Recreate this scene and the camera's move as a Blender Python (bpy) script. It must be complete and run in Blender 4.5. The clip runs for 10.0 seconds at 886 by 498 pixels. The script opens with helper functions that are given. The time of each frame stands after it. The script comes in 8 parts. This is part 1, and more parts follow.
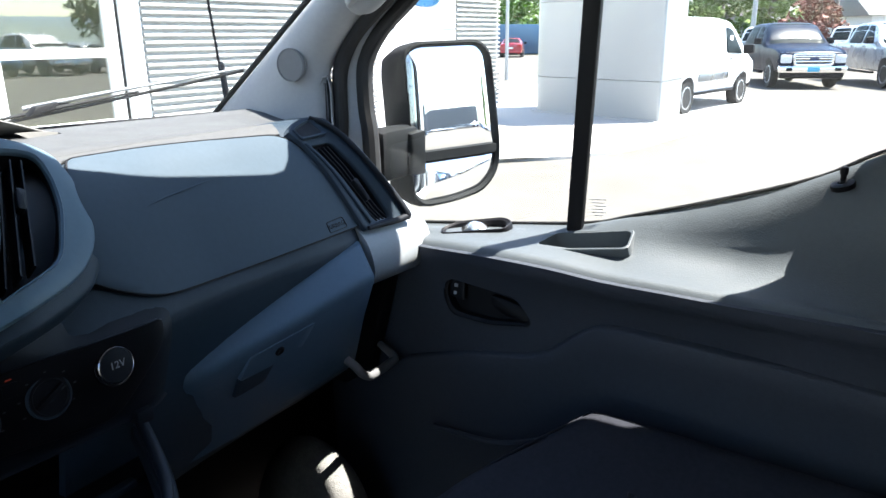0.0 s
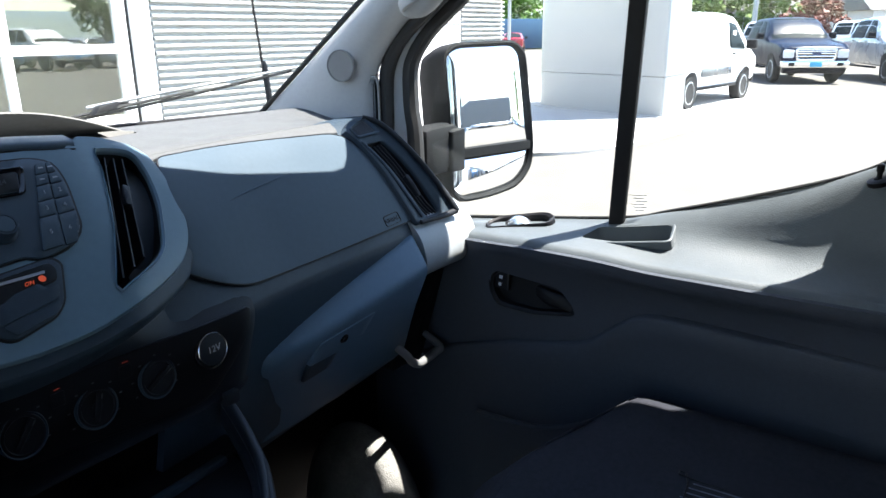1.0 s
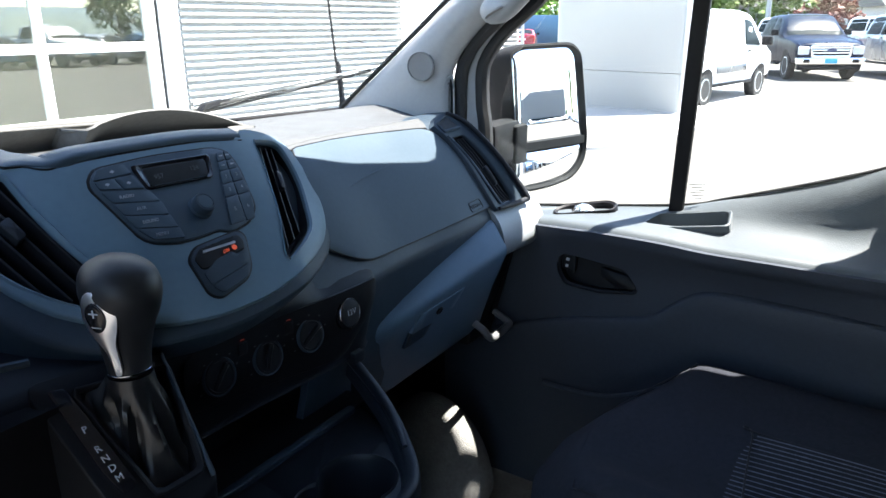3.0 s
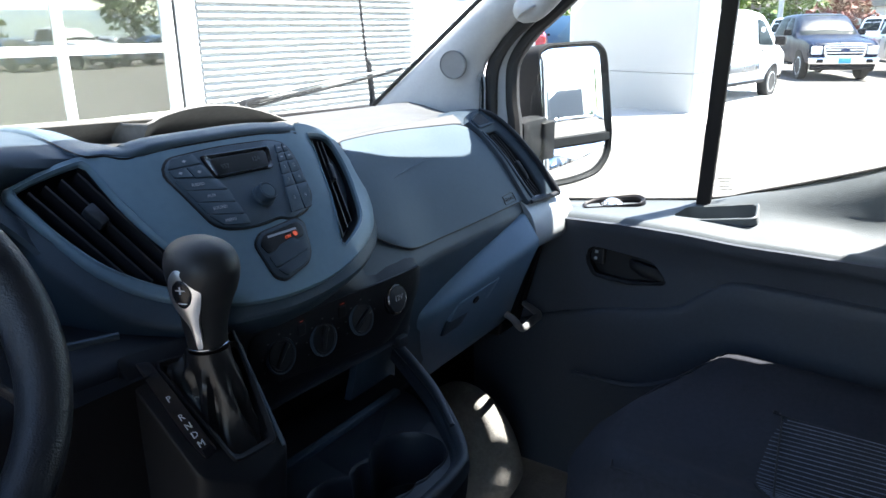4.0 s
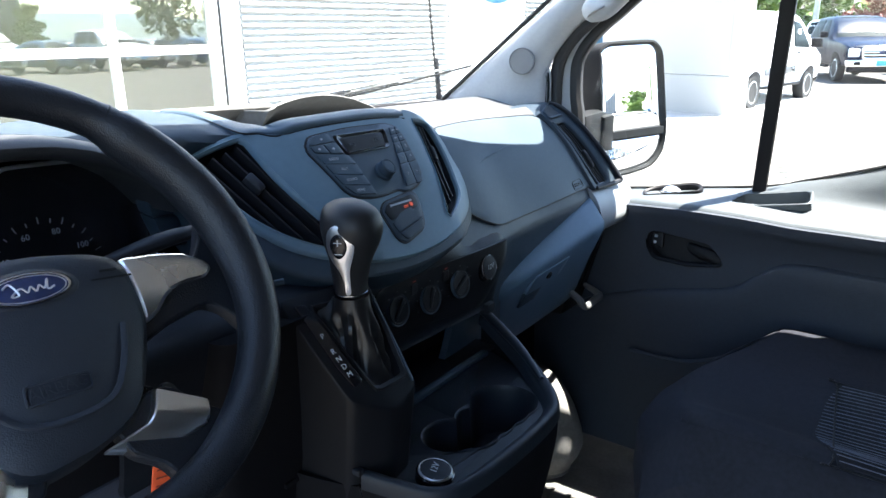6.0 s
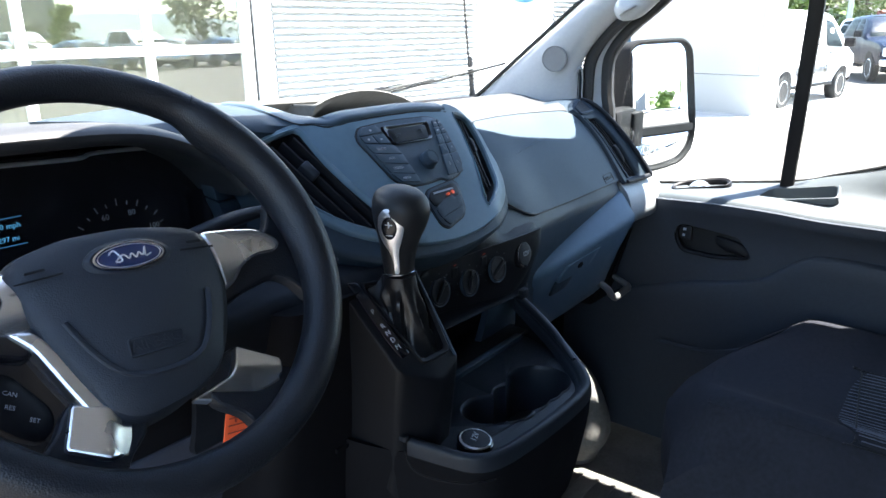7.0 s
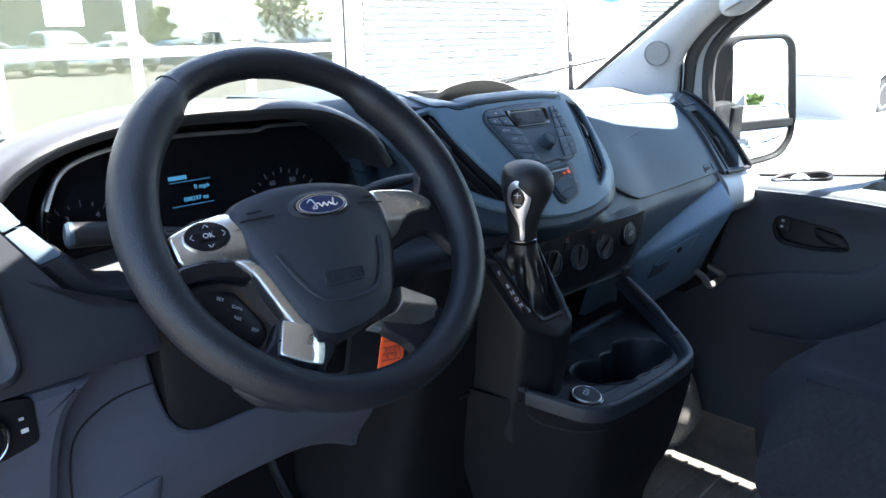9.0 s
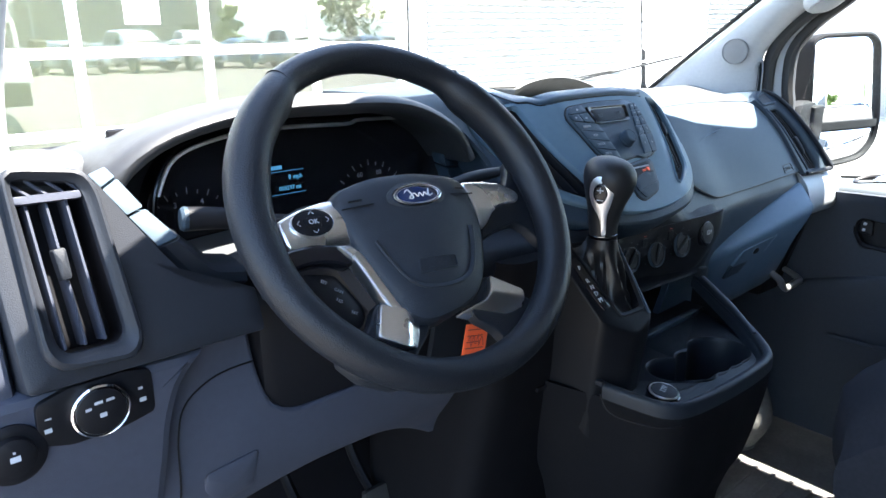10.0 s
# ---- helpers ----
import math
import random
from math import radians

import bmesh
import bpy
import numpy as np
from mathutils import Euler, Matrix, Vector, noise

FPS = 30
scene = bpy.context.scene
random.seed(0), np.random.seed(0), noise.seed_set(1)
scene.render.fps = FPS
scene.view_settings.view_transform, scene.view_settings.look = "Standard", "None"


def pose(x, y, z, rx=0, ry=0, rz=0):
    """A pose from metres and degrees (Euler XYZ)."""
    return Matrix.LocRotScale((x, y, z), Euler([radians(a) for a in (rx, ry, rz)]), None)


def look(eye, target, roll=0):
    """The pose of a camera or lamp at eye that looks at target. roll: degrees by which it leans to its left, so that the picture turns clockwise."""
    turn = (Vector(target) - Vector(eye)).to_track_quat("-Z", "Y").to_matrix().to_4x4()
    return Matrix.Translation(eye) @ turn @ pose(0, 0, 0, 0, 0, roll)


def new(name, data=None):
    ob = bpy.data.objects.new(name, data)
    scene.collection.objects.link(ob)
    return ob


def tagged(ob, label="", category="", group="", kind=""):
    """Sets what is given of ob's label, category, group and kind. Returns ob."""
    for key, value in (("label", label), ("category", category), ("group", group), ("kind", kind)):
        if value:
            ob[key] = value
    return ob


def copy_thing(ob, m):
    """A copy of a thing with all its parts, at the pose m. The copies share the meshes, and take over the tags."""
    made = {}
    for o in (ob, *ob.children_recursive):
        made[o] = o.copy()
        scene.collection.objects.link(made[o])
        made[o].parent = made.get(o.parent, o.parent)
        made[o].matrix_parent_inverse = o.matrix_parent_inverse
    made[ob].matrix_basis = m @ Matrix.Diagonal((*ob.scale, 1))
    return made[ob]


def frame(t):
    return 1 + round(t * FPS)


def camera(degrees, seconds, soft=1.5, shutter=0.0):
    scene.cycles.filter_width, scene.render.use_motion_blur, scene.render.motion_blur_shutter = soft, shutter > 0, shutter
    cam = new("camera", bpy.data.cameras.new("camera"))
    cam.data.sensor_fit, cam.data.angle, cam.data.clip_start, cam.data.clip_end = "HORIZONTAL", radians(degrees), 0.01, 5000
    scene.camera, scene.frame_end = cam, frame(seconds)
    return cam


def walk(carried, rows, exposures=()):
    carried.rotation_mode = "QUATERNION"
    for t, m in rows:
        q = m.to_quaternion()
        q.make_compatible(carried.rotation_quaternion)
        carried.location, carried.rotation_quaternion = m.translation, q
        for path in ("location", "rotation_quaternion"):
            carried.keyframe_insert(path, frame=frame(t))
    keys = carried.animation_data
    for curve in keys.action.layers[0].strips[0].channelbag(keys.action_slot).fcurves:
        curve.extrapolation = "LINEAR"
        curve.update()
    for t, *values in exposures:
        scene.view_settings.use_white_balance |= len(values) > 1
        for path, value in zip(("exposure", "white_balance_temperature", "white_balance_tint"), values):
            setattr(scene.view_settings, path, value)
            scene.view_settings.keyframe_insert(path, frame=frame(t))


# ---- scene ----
cam = camera(64.0, 10.0)
METRES, EYE, TILT, LEAN, TURN = 0.78, 1.62, 7.2, 3.2, -59.0
ROWS = [
    (0.0, 0.0, 0.0, 0.0, 1.15, -23.93, -2.59),
    (0.5, -0.0564, -0.0337, 0.0125, 1.09, -24.29, -2.63),
    (1.0, -0.111, -0.073, 0.0222, 1.13, -24.34, -2.58),
    (1.5, -0.163, -0.1165, 0.0354, 1.21, -24.46, -2.59),
    (2.0, -0.2068, -0.1674, 0.046, 1.39, -24.43, -2.53),
    (2.5, -0.2451, -0.2122, 0.054, 1.61, -24.53, -2.51),
    (4.0, -0.3379, -0.3123, 0.0566, 2.64, -24.6, -2.18),
    (4.5, -0.369, -0.3483, 0.0509, 3.1, -24.38, -2.0),
    (5.0, -0.4001, -0.3902, 0.0564, 3.76, -24.58, -1.99),
    (5.5, -0.4353, -0.4366, 0.0589, 4.17, -24.53, -1.96),
    (7.0, -0.4782, -0.5706, 0.07, 6.84, -24.57, -1.54),
    (7.5, -0.4945, -0.6064, 0.067, 7.92, -24.6, -1.38),
    (8.0, -0.513, -0.6532, 0.0692, 9.32, -24.68, -1.27),
    (8.5, -0.5275, -0.6899, 0.066, 10.99, -24.6, -0.97),
    (9.0, -0.5427, -0.7273, 0.0712, 12.99, -24.66, -0.76),
    (9.5, -0.5682, -0.7433, 0.0756, 15.2, -25.04, -0.57),
    (10.0, -0.581, -0.7692, 0.0727, 17.59, -24.82, -0.15),
]
walk(cam, [(t, pose(0, 0, EYE, TILT, LEAN, TURN) @ pose(METRES * x, METRES * y, METRES * z, 90 + pitch, roll, yaw)) for t, x, y, z, yaw, pitch, roll in ROWS],
     [(0.0, 2.50), (2.5, 2.72), (5.5, 3.16), (7.5, 3.34), (10.0, 3.66)])

# ---- daylight: high sun from behind and to the right of the van ----
SUN_DIR = Vector((0.87, -1.0, 3.10)).normalized()
sun_data = bpy.data.lights.new("sun", "SUN")
sun_data.energy, sun_data.angle, sun_data.color = 5.0, radians(0.55), (1.0, 0.955, 0.89)
sun_ob = new("sun", sun_data)
sun_ob.matrix_world = look((40 * SUN_DIR.x, 40 * SUN_DIR.y, 40 * SUN_DIR.z), (0, 0, 0))
world = bpy.data.worlds.new("sky")
scene.world = world
world.use_nodes = True
wn = world.node_tree.nodes
wl = world.node_tree.links
sky = wn.new("ShaderNodeTexSky")
sky.sky_type, sky.sun_disc = "NISHITA", False
sky.altitude, sky.dust_density, sky.ozone_density = 500.0, 0.8, 1.0
sky.sun_elevation, sky.sun_rotation = math.asin(SUN_DIR.z), math.atan2(SUN_DIR.x, SUN_DIR.y)
wn["Background"].inputs["Strength"].default_value = 0.115
wl.new(sky.outputs["Color"], wn["Background"].inputs["Color"])

# ---- materials ----
def surface(name, rgb, rough=0.5, metal=0.0, spread=0.12, scale=9.0, grain=0.0, grain_scale=700.0, coat=0.0,
            second=None, second_scale=3.0, second_amount=0.5, spec=0.5, rough_spread=0.08, island=0.0):
    """A node material: base colour with two scales of variation, uneven roughness and a fine relief."""
    m = bpy.data.materials.new(name)
    m.use_nodes = True
    n, l = m.node_tree.nodes, m.node_tree.links
    bsdf = n["Principled BSDF"]
    coord = n.new("ShaderNodeTexCoord")
    big = n.new("ShaderNodeTexNoise")
    big.inputs["Scale"].default_value, big.inputs["Detail"].default_value = scale, 6.0
    l.new(coord.outputs["Object"], big.inputs["Vector"])
    fine = n.new("ShaderNodeTexNoise")
    fine.inputs["Scale"].default_value, fine.inputs["Detail"].default_value = scale * 14, 3.0
    l.new(coord.outputs["Object"], fine.inputs["Vector"])
    add = n.new("ShaderNodeMath")
    add.operation = "MULTIPLY_ADD"
    add.inputs[1].default_value = 0.5
    l.new(fine.outputs["Fac"], add.inputs[0])
    half = n.new("ShaderNodeMath")
    half.operation = "MULTIPLY"
    half.inputs[1].default_value = 0.5
    l.new(big.outputs["Fac"], half.inputs[0])
    l.new(half.outputs[0], add.inputs[2])
    ramp = n.new("ShaderNodeMapRange")
    ramp.inputs["From Min"].default_value, ramp.inputs["From Max"].default_value = 0.3, 0.7
    ramp.inputs["To Min"].default_value, ramp.inputs["To Max"].default_value = 1 - spread, 1 + spread
    l.new(add.outputs[0], ramp.inputs["Value"])
    fac = ramp.outputs["Result"]
    if island:
        geo = n.new("ShaderNodeNewGeometry")
        info = n.new("ShaderNodeObjectInfo")
        both = n.new("ShaderNodeMath")
        both.operation = "ADD"
        l.new(geo.outputs["Random Per Island"], both.inputs[0])
        l.new(info.outputs["Random"], both.inputs[1])
        wide = n.new("ShaderNodeMapRange")
        wide.inputs["From Max"].default_value = 2.0
        wide.inputs["To Min"].default_value, wide.inputs["To Max"].default_value = 1 - island, 1 + island
        l.new(both.outputs[0], wide.inputs["Value"])
        mul = n.new("ShaderNodeMath")
        mul.operation = "MULTIPLY"
        l.new(fac, mul.inputs[0])
        l.new(wide.outputs["Result"], mul.inputs[1])
        fac = mul.outputs[0]
    tint = n.new("ShaderNodeMix")
    tint.data_type = "RGBA"
    tint.inputs["A"].default_value = (*rgb, 1)
    tint.inputs["B"].default_value = (*(second or rgb), 1)
    if second:
        patch = n.new("ShaderNodeTexNoise")
        patch.inputs["Scale"].default_value, patch.inputs["Detail"].default_value = second_scale, 8.0
        l.new(coord.outputs["Object"], patch.inputs["Vector"])
        edge = n.new("ShaderNodeMapRange")
        edge.inputs["From Min"].default_value, edge.inputs["From Max"].default_value = 0.45, 0.62
        edge.inputs["To Max"].default_value = second_amount
        l.new(patch.outputs["Fac"], edge.inputs["Value"])
        l.new(edge.outputs["Result"], tint.inputs["Factor"])
    else:
        tint.inputs["Factor"].default_value = 0.0
    scaled = n.new("ShaderNodeVectorMath")
    scaled.operation = "SCALE"
    l.new(tint.outputs["Result"], scaled.inputs[0])
    l.new(fac, scaled.inputs["Scale"])
    l.new(scaled.outputs["Vector"], bsdf.inputs["Base Color"])
    rr = n.new("ShaderNodeMapRange")
    rr.inputs["From Min"].default_value, rr.inputs["From Max"].default_value = 0.3, 0.7
    rr.inputs["To Min"].default_value, rr.inputs["To Max"].default_value = max(0.02, rough - rough_spread), min(1, rough + rough_spread)
    l.new(big.outputs["Fac"], rr.inputs["Value"])
    l.new(rr.outputs["Result"], bsdf.inputs["Roughness"])
    bsdf.inputs["Metallic"].default_value = metal
    bsdf.inputs["Specular IOR Level"].default_value = spec
    bsdf.inputs["Coat Weight"].default_value = coat
    bsdf.inputs["Coat Roughness"].default_value = 0.05
    if grain:
        cells = n.new("ShaderNodeTexVoronoi")
        cells.inputs["Scale"].default_value = grain_scale
        l.new(coord.outputs["Object"], cells.inputs["Vector"])
        bump = n.new("ShaderNodeBump")
        bump.inputs["Strength"].default_value, bump.inputs["Distance"].default_value = grain, 0.35 / grain_scale
        l.new(cells.outputs["Distance"], bump.inputs["Height"])
        l.new(bump.outputs["Normal"], bsdf.inputs["Normal"])
    return m


def glass(name, rgb=(0.95, 0.98, 0.97), base=0.04, haze=0.02):
    """A clear pane: it lets light straight through and mirrors by its gloss alone, more so at a slant."""
    m = bpy.data.materials.new(name)
    m.use_nodes = True
    n, l = m.node_tree.nodes, m.node_tree.links
    n.remove(n["Principled BSDF"])
    clear, gloss, mix, slant, power, scaled = (n.new("ShaderNode" + k) for k in ("BsdfTransparent", "BsdfGlossy", "MixShader", "LayerWeight", "Math", "MapRange"))
    clear.inputs["Color"].default_value = (*rgb, 1)
    gloss.inputs["Roughness"].default_value = haze
    slant.inputs["Blend"].default_value = 0.5
    power.operation = "POWER"
    power.inputs[1].default_value = 5.0
    scaled.inputs["To Min"].default_value, scaled.inputs["To Max"].default_value = base, 0.9
    l.new(slant.outputs["Facing"], power.inputs[0])
    l.new(power.outputs[0], scaled.inputs["Value"])
    l.new(scaled.outputs["Result"], mix.inputs["Fac"])
    l.new(clear.outputs[0], mix.inputs[1])
    l.new(gloss.outputs[0], mix.inputs[2])
    l.new(mix.outputs[0], n["Material Output"].inputs["Surface"])
    return m


def lit(name, rgb, power):
    """A glowing sign of a display."""
    m = bpy.data.materials.new(name)
    m.use_nodes = True
    b = m.node_tree.nodes["Principled BSDF"]
    b.inputs["Base Color"].default_value = (*(c * 0.2 for c in rgb), 1)
    b.inputs["Emission Color"].default_value = (*rgb, 1)
    b.inputs["Emission Strength"].default_value = power
    return m


def leafy(name, rgb, alt):
    m = surface(name, rgb, rough=0.6, spread=0.35, scale=0.8, second=alt, second_scale=0.9, second_amount=0.9, island=0.5, spec=0.3)
    m.node_tree.nodes["Principled BSDF"].inputs["Transmission Weight"].default_value = 0.0
    return m


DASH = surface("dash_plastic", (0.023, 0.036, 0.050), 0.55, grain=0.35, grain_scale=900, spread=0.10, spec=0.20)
# dash plastic darkened for the low middle face; its shade is in the colour
DASHSHADE = surface("shaded_dash_plastic", (0.008, 0.010, 0.014), 0.6, grain=0.3, grain_scale=900, spread=0.12, spec=0.18)
TRAYHOOD = surface("tray_hood_plastic", (0.115, 0.115, 0.110), 0.8, grain=0.45, grain_scale=800, spread=0.16, spec=0.15)
# slate plastic paled; the sun on the end cap is partly in this colour
ENDCAPLIT = surface("end_cap_sunlit", (0.22, 0.24, 0.255), 0.5, grain=0.2, grain_scale=800, spread=0.06)
GRABWHITE = surface("grab_loop_plastic", (0.12, 0.124, 0.128), 0.45, spread=0.04, spec=0.25)
TRAYSKIN = surface("tray_insert_plastic", (0.010, 0.0135, 0.019), 0.5, grain=0.3, grain_scale=900, spread=0.1, spec=0.25)
HOUSING = surface("selector_housing_plastic", (0.0045, 0.005, 0.0065), 0.5, grain=0.3, grain_scale=900, spread=0.15, spec=0.14)
GRILLERIM = surface("speaker_rim_plastic", (0.12, 0.125, 0.13), 0.6, spread=0.05)
OFFICE = surface("office_concrete", (0.19, 0.19, 0.186), 0.8, spread=0.12, scale=1.0)
TOWERSKIN = surface("vent_tower_plastic", (0.017, 0.019, 0.024), 0.5, grain=0.4, grain_scale=900, spread=0.10, spec=0.3)
KNOBTRIM = surface("knob_trim_metal", (0.84, 0.84, 0.85), 0.32, metal=1.0, spread=0.04, rough_spread=0.03)
# glovebox plastic paled; daylight on the lower box is put into this colour
GLOVELIT = surface("glovebox_front_lit", (0.078, 0.122, 0.168), 0.5, grain=0.25, grain_scale=900, spread=0.06, spec=0.12)
HOODSKIN = surface("instrument_hood_plastic", (0.022, 0.023, 0.026), 0.5, grain=0.4, grain_scale=800, spread=0.1, spec=0.4)
MIRRORBLACK = surface("mirror_housing_plastic", (0.010, 0.011, 0.012), 0.75, grain=0.3, grain_scale=500, spec=0.15, spread=0.1)
DARKCHROME = surface("dull_chrome", (0.26, 0.27, 0.29), 0.25, metal=1.0, spread=0.03, rough_spread=0.02)
# console plastic darkened almost to black for the dim footwell
FOOTSHADE = surface("footwell_shade_plastic", (0.005, 0.005, 0.006), 0.75, grain=0.3, grain_scale=700, spread=0.15, spec=0.08)
TRIMBRIGHT = surface("brushed_trim", (0.85, 0.85, 0.84), 0.42, metal=1.0, spread=0.04)
RADIOKEY = surface("radio_key_plastic", (0.036, 0.054, 0.072), 0.45, grain=0.12, grain_scale=1200, spread=0.06, spec=0.22)
BROW = surface("stack_brow_plastic", (0.044, 0.066, 0.088), 0.45, grain=0.3, grain_scale=900, spread=0.08, spec=0.22)
TOP = surface("dash_top_plastic", (0.055, 0.058, 0.060), 0.6, grain=0.45, grain_scale=800, spread=0.12, spec=0.3)
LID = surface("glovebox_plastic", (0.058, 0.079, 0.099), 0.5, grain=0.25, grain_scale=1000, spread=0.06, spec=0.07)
DASHDARK = surface("charcoal_dash_plastic", (0.013, 0.015, 0.019), 0.58, grain=0.4, grain_scale=900, spread=0.10, spec=0.18)
BEZEL = surface("bezel_plastic", (0.092, 0.142, 0.178), 0.42, grain=0.12, grain_scale=1200, spread=0.06, spec=0.20)
LOWER = surface("lower_panel_plastic", (0.041, 0.046, 0.063), 0.58, grain=0.35, grain_scale=900, spread=0.08, spec=0.28)
BLACK = surface("black_plastic", (0.006, 0.006, 0.0075), 0.52, grain=0.2, grain_scale=900, spread=0.15, spec=0.18)
GLOSS = surface("gloss_black_plastic", (0.008, 0.008, 0.010), 0.16, spread=0.1, spec=0.35)
RUBBER = surface("black_rubber", (0.012, 0.012, 0.012), 0.7, spread=0.2)
WHEELSKIN = surface("wheel_skin", (0.0095, 0.011, 0.0145), 0.42, grain=0.55, grain_scale=650, spread=0.12, spec=0.28)
PADSKIN = surface("airbag_cover", (0.015, 0.018, 0.024), 0.5, grain=0.45, grain_scale=800, spread=0.1, spec=0.3)
KNOB = surface("leather_knob", (0.012, 0.0125, 0.014), 0.48, grain=0.15, grain_scale=1100, spread=0.1, spec=0.3)
BOOT = surface("leather_boot", (0.008, 0.008, 0.009), 0.36, grain=0.15, grain_scale=900, spread=0.15, spec=0.4)
SILVER = surface("satin_silver", (0.80, 0.81, 0.82), 0.28, metal=1.0, spread=0.03, rough_spread=0.03)
CHROME = surface("chrome", (0.85, 0.85, 0.86), 0.09, metal=1.0, spread=0.03)
GRILLEGREY = surface("grille_grey", (0.20, 0.205, 0.21), 0.65, spread=0.05)
PILLAR = surface("pillar_trim", (0.31, 0.322, 0.33), 0.60, grain=0.4, grain_scale=900, spread=0.06, spec=0.3)
HEADLINER = surface("headliner_felt", (0.45, 0.45, 0.44), 0.95, grain=0.5, grain_scale=600, spread=0.08)
# darker copy of the door plastic; shade under the ledge is in its colour
DOORSHADE = surface("door_plastic_shade", (0.036, 0.042, 0.053), 0.6, grain=0.45, grain_scale=420, spread=0.1, spec=0.22)
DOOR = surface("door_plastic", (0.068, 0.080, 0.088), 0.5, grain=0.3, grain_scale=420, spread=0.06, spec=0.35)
FABRIC = surface("seat_fabric", (0.022, 0.0235, 0.030), 0.94, grain=0.9, grain_scale=900, spread=0.25, spec=0.10)
CLOTH = surface("seat_side_cloth", (0.022, 0.023, 0.028), 0.95, grain=0.9, grain_scale=700, spread=0.2, spec=0.12)
STRIPE = surface("seat_stripe", (0.12, 0.13, 0.16), 0.9, spread=0.5, scale=60, spec=0.1)
MAT = surface("floor_vinyl", (0.12, 0.119, 0.112), 0.75, grain=0.6, grain_scale=350, spread=0.25, second=(0.19, 0.187, 0.178), second_scale=9)
PEDAL = surface("pedal_rubber", (0.015, 0.015, 0.015), 0.8)
BODYWHITE = surface("white_paint", (0.80, 0.80, 0.79), 0.28, coat=0.6, spread=0.02, scale=2)
MARK = surface("print_grey", (0.42, 0.43, 0.45), 0.6, spread=0.05)
DIMMARK = surface("print_dim", (0.26, 0.27, 0.29), 0.6, spread=0.05)
LCD = surface("display_glass", (0.012, 0.013, 0.014), 0.35, spread=0.1, spec=0.15)
LCDTEXT = surface("display_segments", (0.06, 0.066, 0.068), 0.5, spec=0.2)
BLUETEXT = lit("cluster_blue", (0.10, 0.42, 0.75), 0.07)
BLUEBAR = lit("cluster_bar", (0.08, 0.35, 0.70), 0.04)
REDGLOW = lit("switch_red", (1.0, 0.12, 0.05), 0.02)
REDLAMP = lit("warning_red", (1.0, 0.14, 0.05), 0.06)
ORANGETAG = surface("orange_paper", (0.80, 0.11, 0.03), 0.7, spread=0.08)
TAGINK = surface("tag_ink", (0.25, 0.03, 0.02), 0.7)
EMBLEM = surface("emblem_blue", (0.010, 0.022, 0.075), 0.18, coat=0.8, spread=0.05)
SCREEN = glass("windscreen_glass", (0.96, 0.98, 0.97), 0.02, 0.01)
SIDEGLASS = glass("door_glass", (0.95, 0.97, 0.96), 0.02, 0.01)
CARGLASS = surface("car_glass", (0.010, 0.016, 0.019), 0.35, spread=0.1, spec=0.03, rough_spread=0.0)
HALLGLASS = glass("hall_glass", (0.90, 0.92, 0.86), 0.20, 0.012)
MIRROR = surface("mirror_silver", (0.93, 0.94, 0.95), 0.015, metal=1.0, spread=0.0, rough_spread=0.0)
ASPHALT = surface("sunbleached_asphalt", (0.114, 0.106, 0.096), 0.9, spread=0.22, scale=2.2, second=(0.140, 0.131, 0.119), second_scale=0.6, grain=0.6, grain_scale=120, spec=0.2)
CONCRETE = surface("apron_concrete", (0.38, 0.37, 0.355), 0.85, spread=0.10, scale=1.5, second=(0.33, 0.32, 0.31), second_scale=0.9, grain=0.4, grain_scale=160)
SIDING = surface("white_siding", (0.34, 0.335, 0.318), 0.5, spread=0.05, scale=3, island=0.03)
FRAMEWHITE = surface("white_aluminium", (0.78, 0.78, 0.77), 0.4, spread=0.03, scale=4)
WALLWHITE = surface("white_cladding", (0.66, 0.66, 0.65), 0.5, spread=0.05, scale=1.2)
PYLON = surface("pylon_cladding", (0.33, 0.34, 0.345), 0.42, metal=0.25, spread=0.04, scale=0.7)
HALLWALL = surface("hall_wall", (0.62, 0.60, 0.45), 0.8, spread=0.15, scale=1.0)
GRASS = surface("grass", (0.10, 0.17, 0.035), 0.9, spread=0.4, scale=3, second=(0.16, 0.18, 0.05), second_scale=0.4)
BARK = surface("bark", (0.13, 0.10, 0.075), 0.9, spread=0.3, scale=12)
LEAF = leafy("leaf_green", (0.085, 0.155, 0.025), (0.05, 0.10, 0.02))
LEAFLIGHT = leafy("leaf_light", (0.14, 0.20, 0.04), (0.09, 0.15, 0.03))
LEAFRED = leafy("leaf_red", (0.14, 0.045, 0.035), (0.10, 0.05, 0.03))
ROOFGREY = surface("shingle_grey", (0.16, 0.16, 0.165), 0.9, spread=0.2, scale=4)
BLUEPAINT = surface("dark_blue_paint", (0.003, 0.008, 0.022), 0.34, coat=0.04, spread=0.05, scale=2, spec=0.15)
SILVERPAINT = surface("silver_paint", (0.50, 0.52, 0.55), 0.28, metal=0.4, coat=0.8, spread=0.03, scale=2)
REDPAINT = surface("red_paint", (0.33, 0.012, 0.022), 0.25, coat=1.0, spread=0.05, scale=2)
GREYPAINT = surface("grey_paint", (0.10, 0.11, 0.12), 0.28, coat=0.9, spread=0.05, scale=2)
TEALPAINT = surface("blue_paint", (0.02, 0.09, 0.20), 0.3, coat=0.9, spread=0.05, scale=2)
TYRE = surface("tyre_rubber", (0.02, 0.02, 0.02), 0.85, spread=0.2)
LAMPGLASS = surface("lamp_lens", (0.55, 0.57, 0.60), 0.12, spread=0.1)
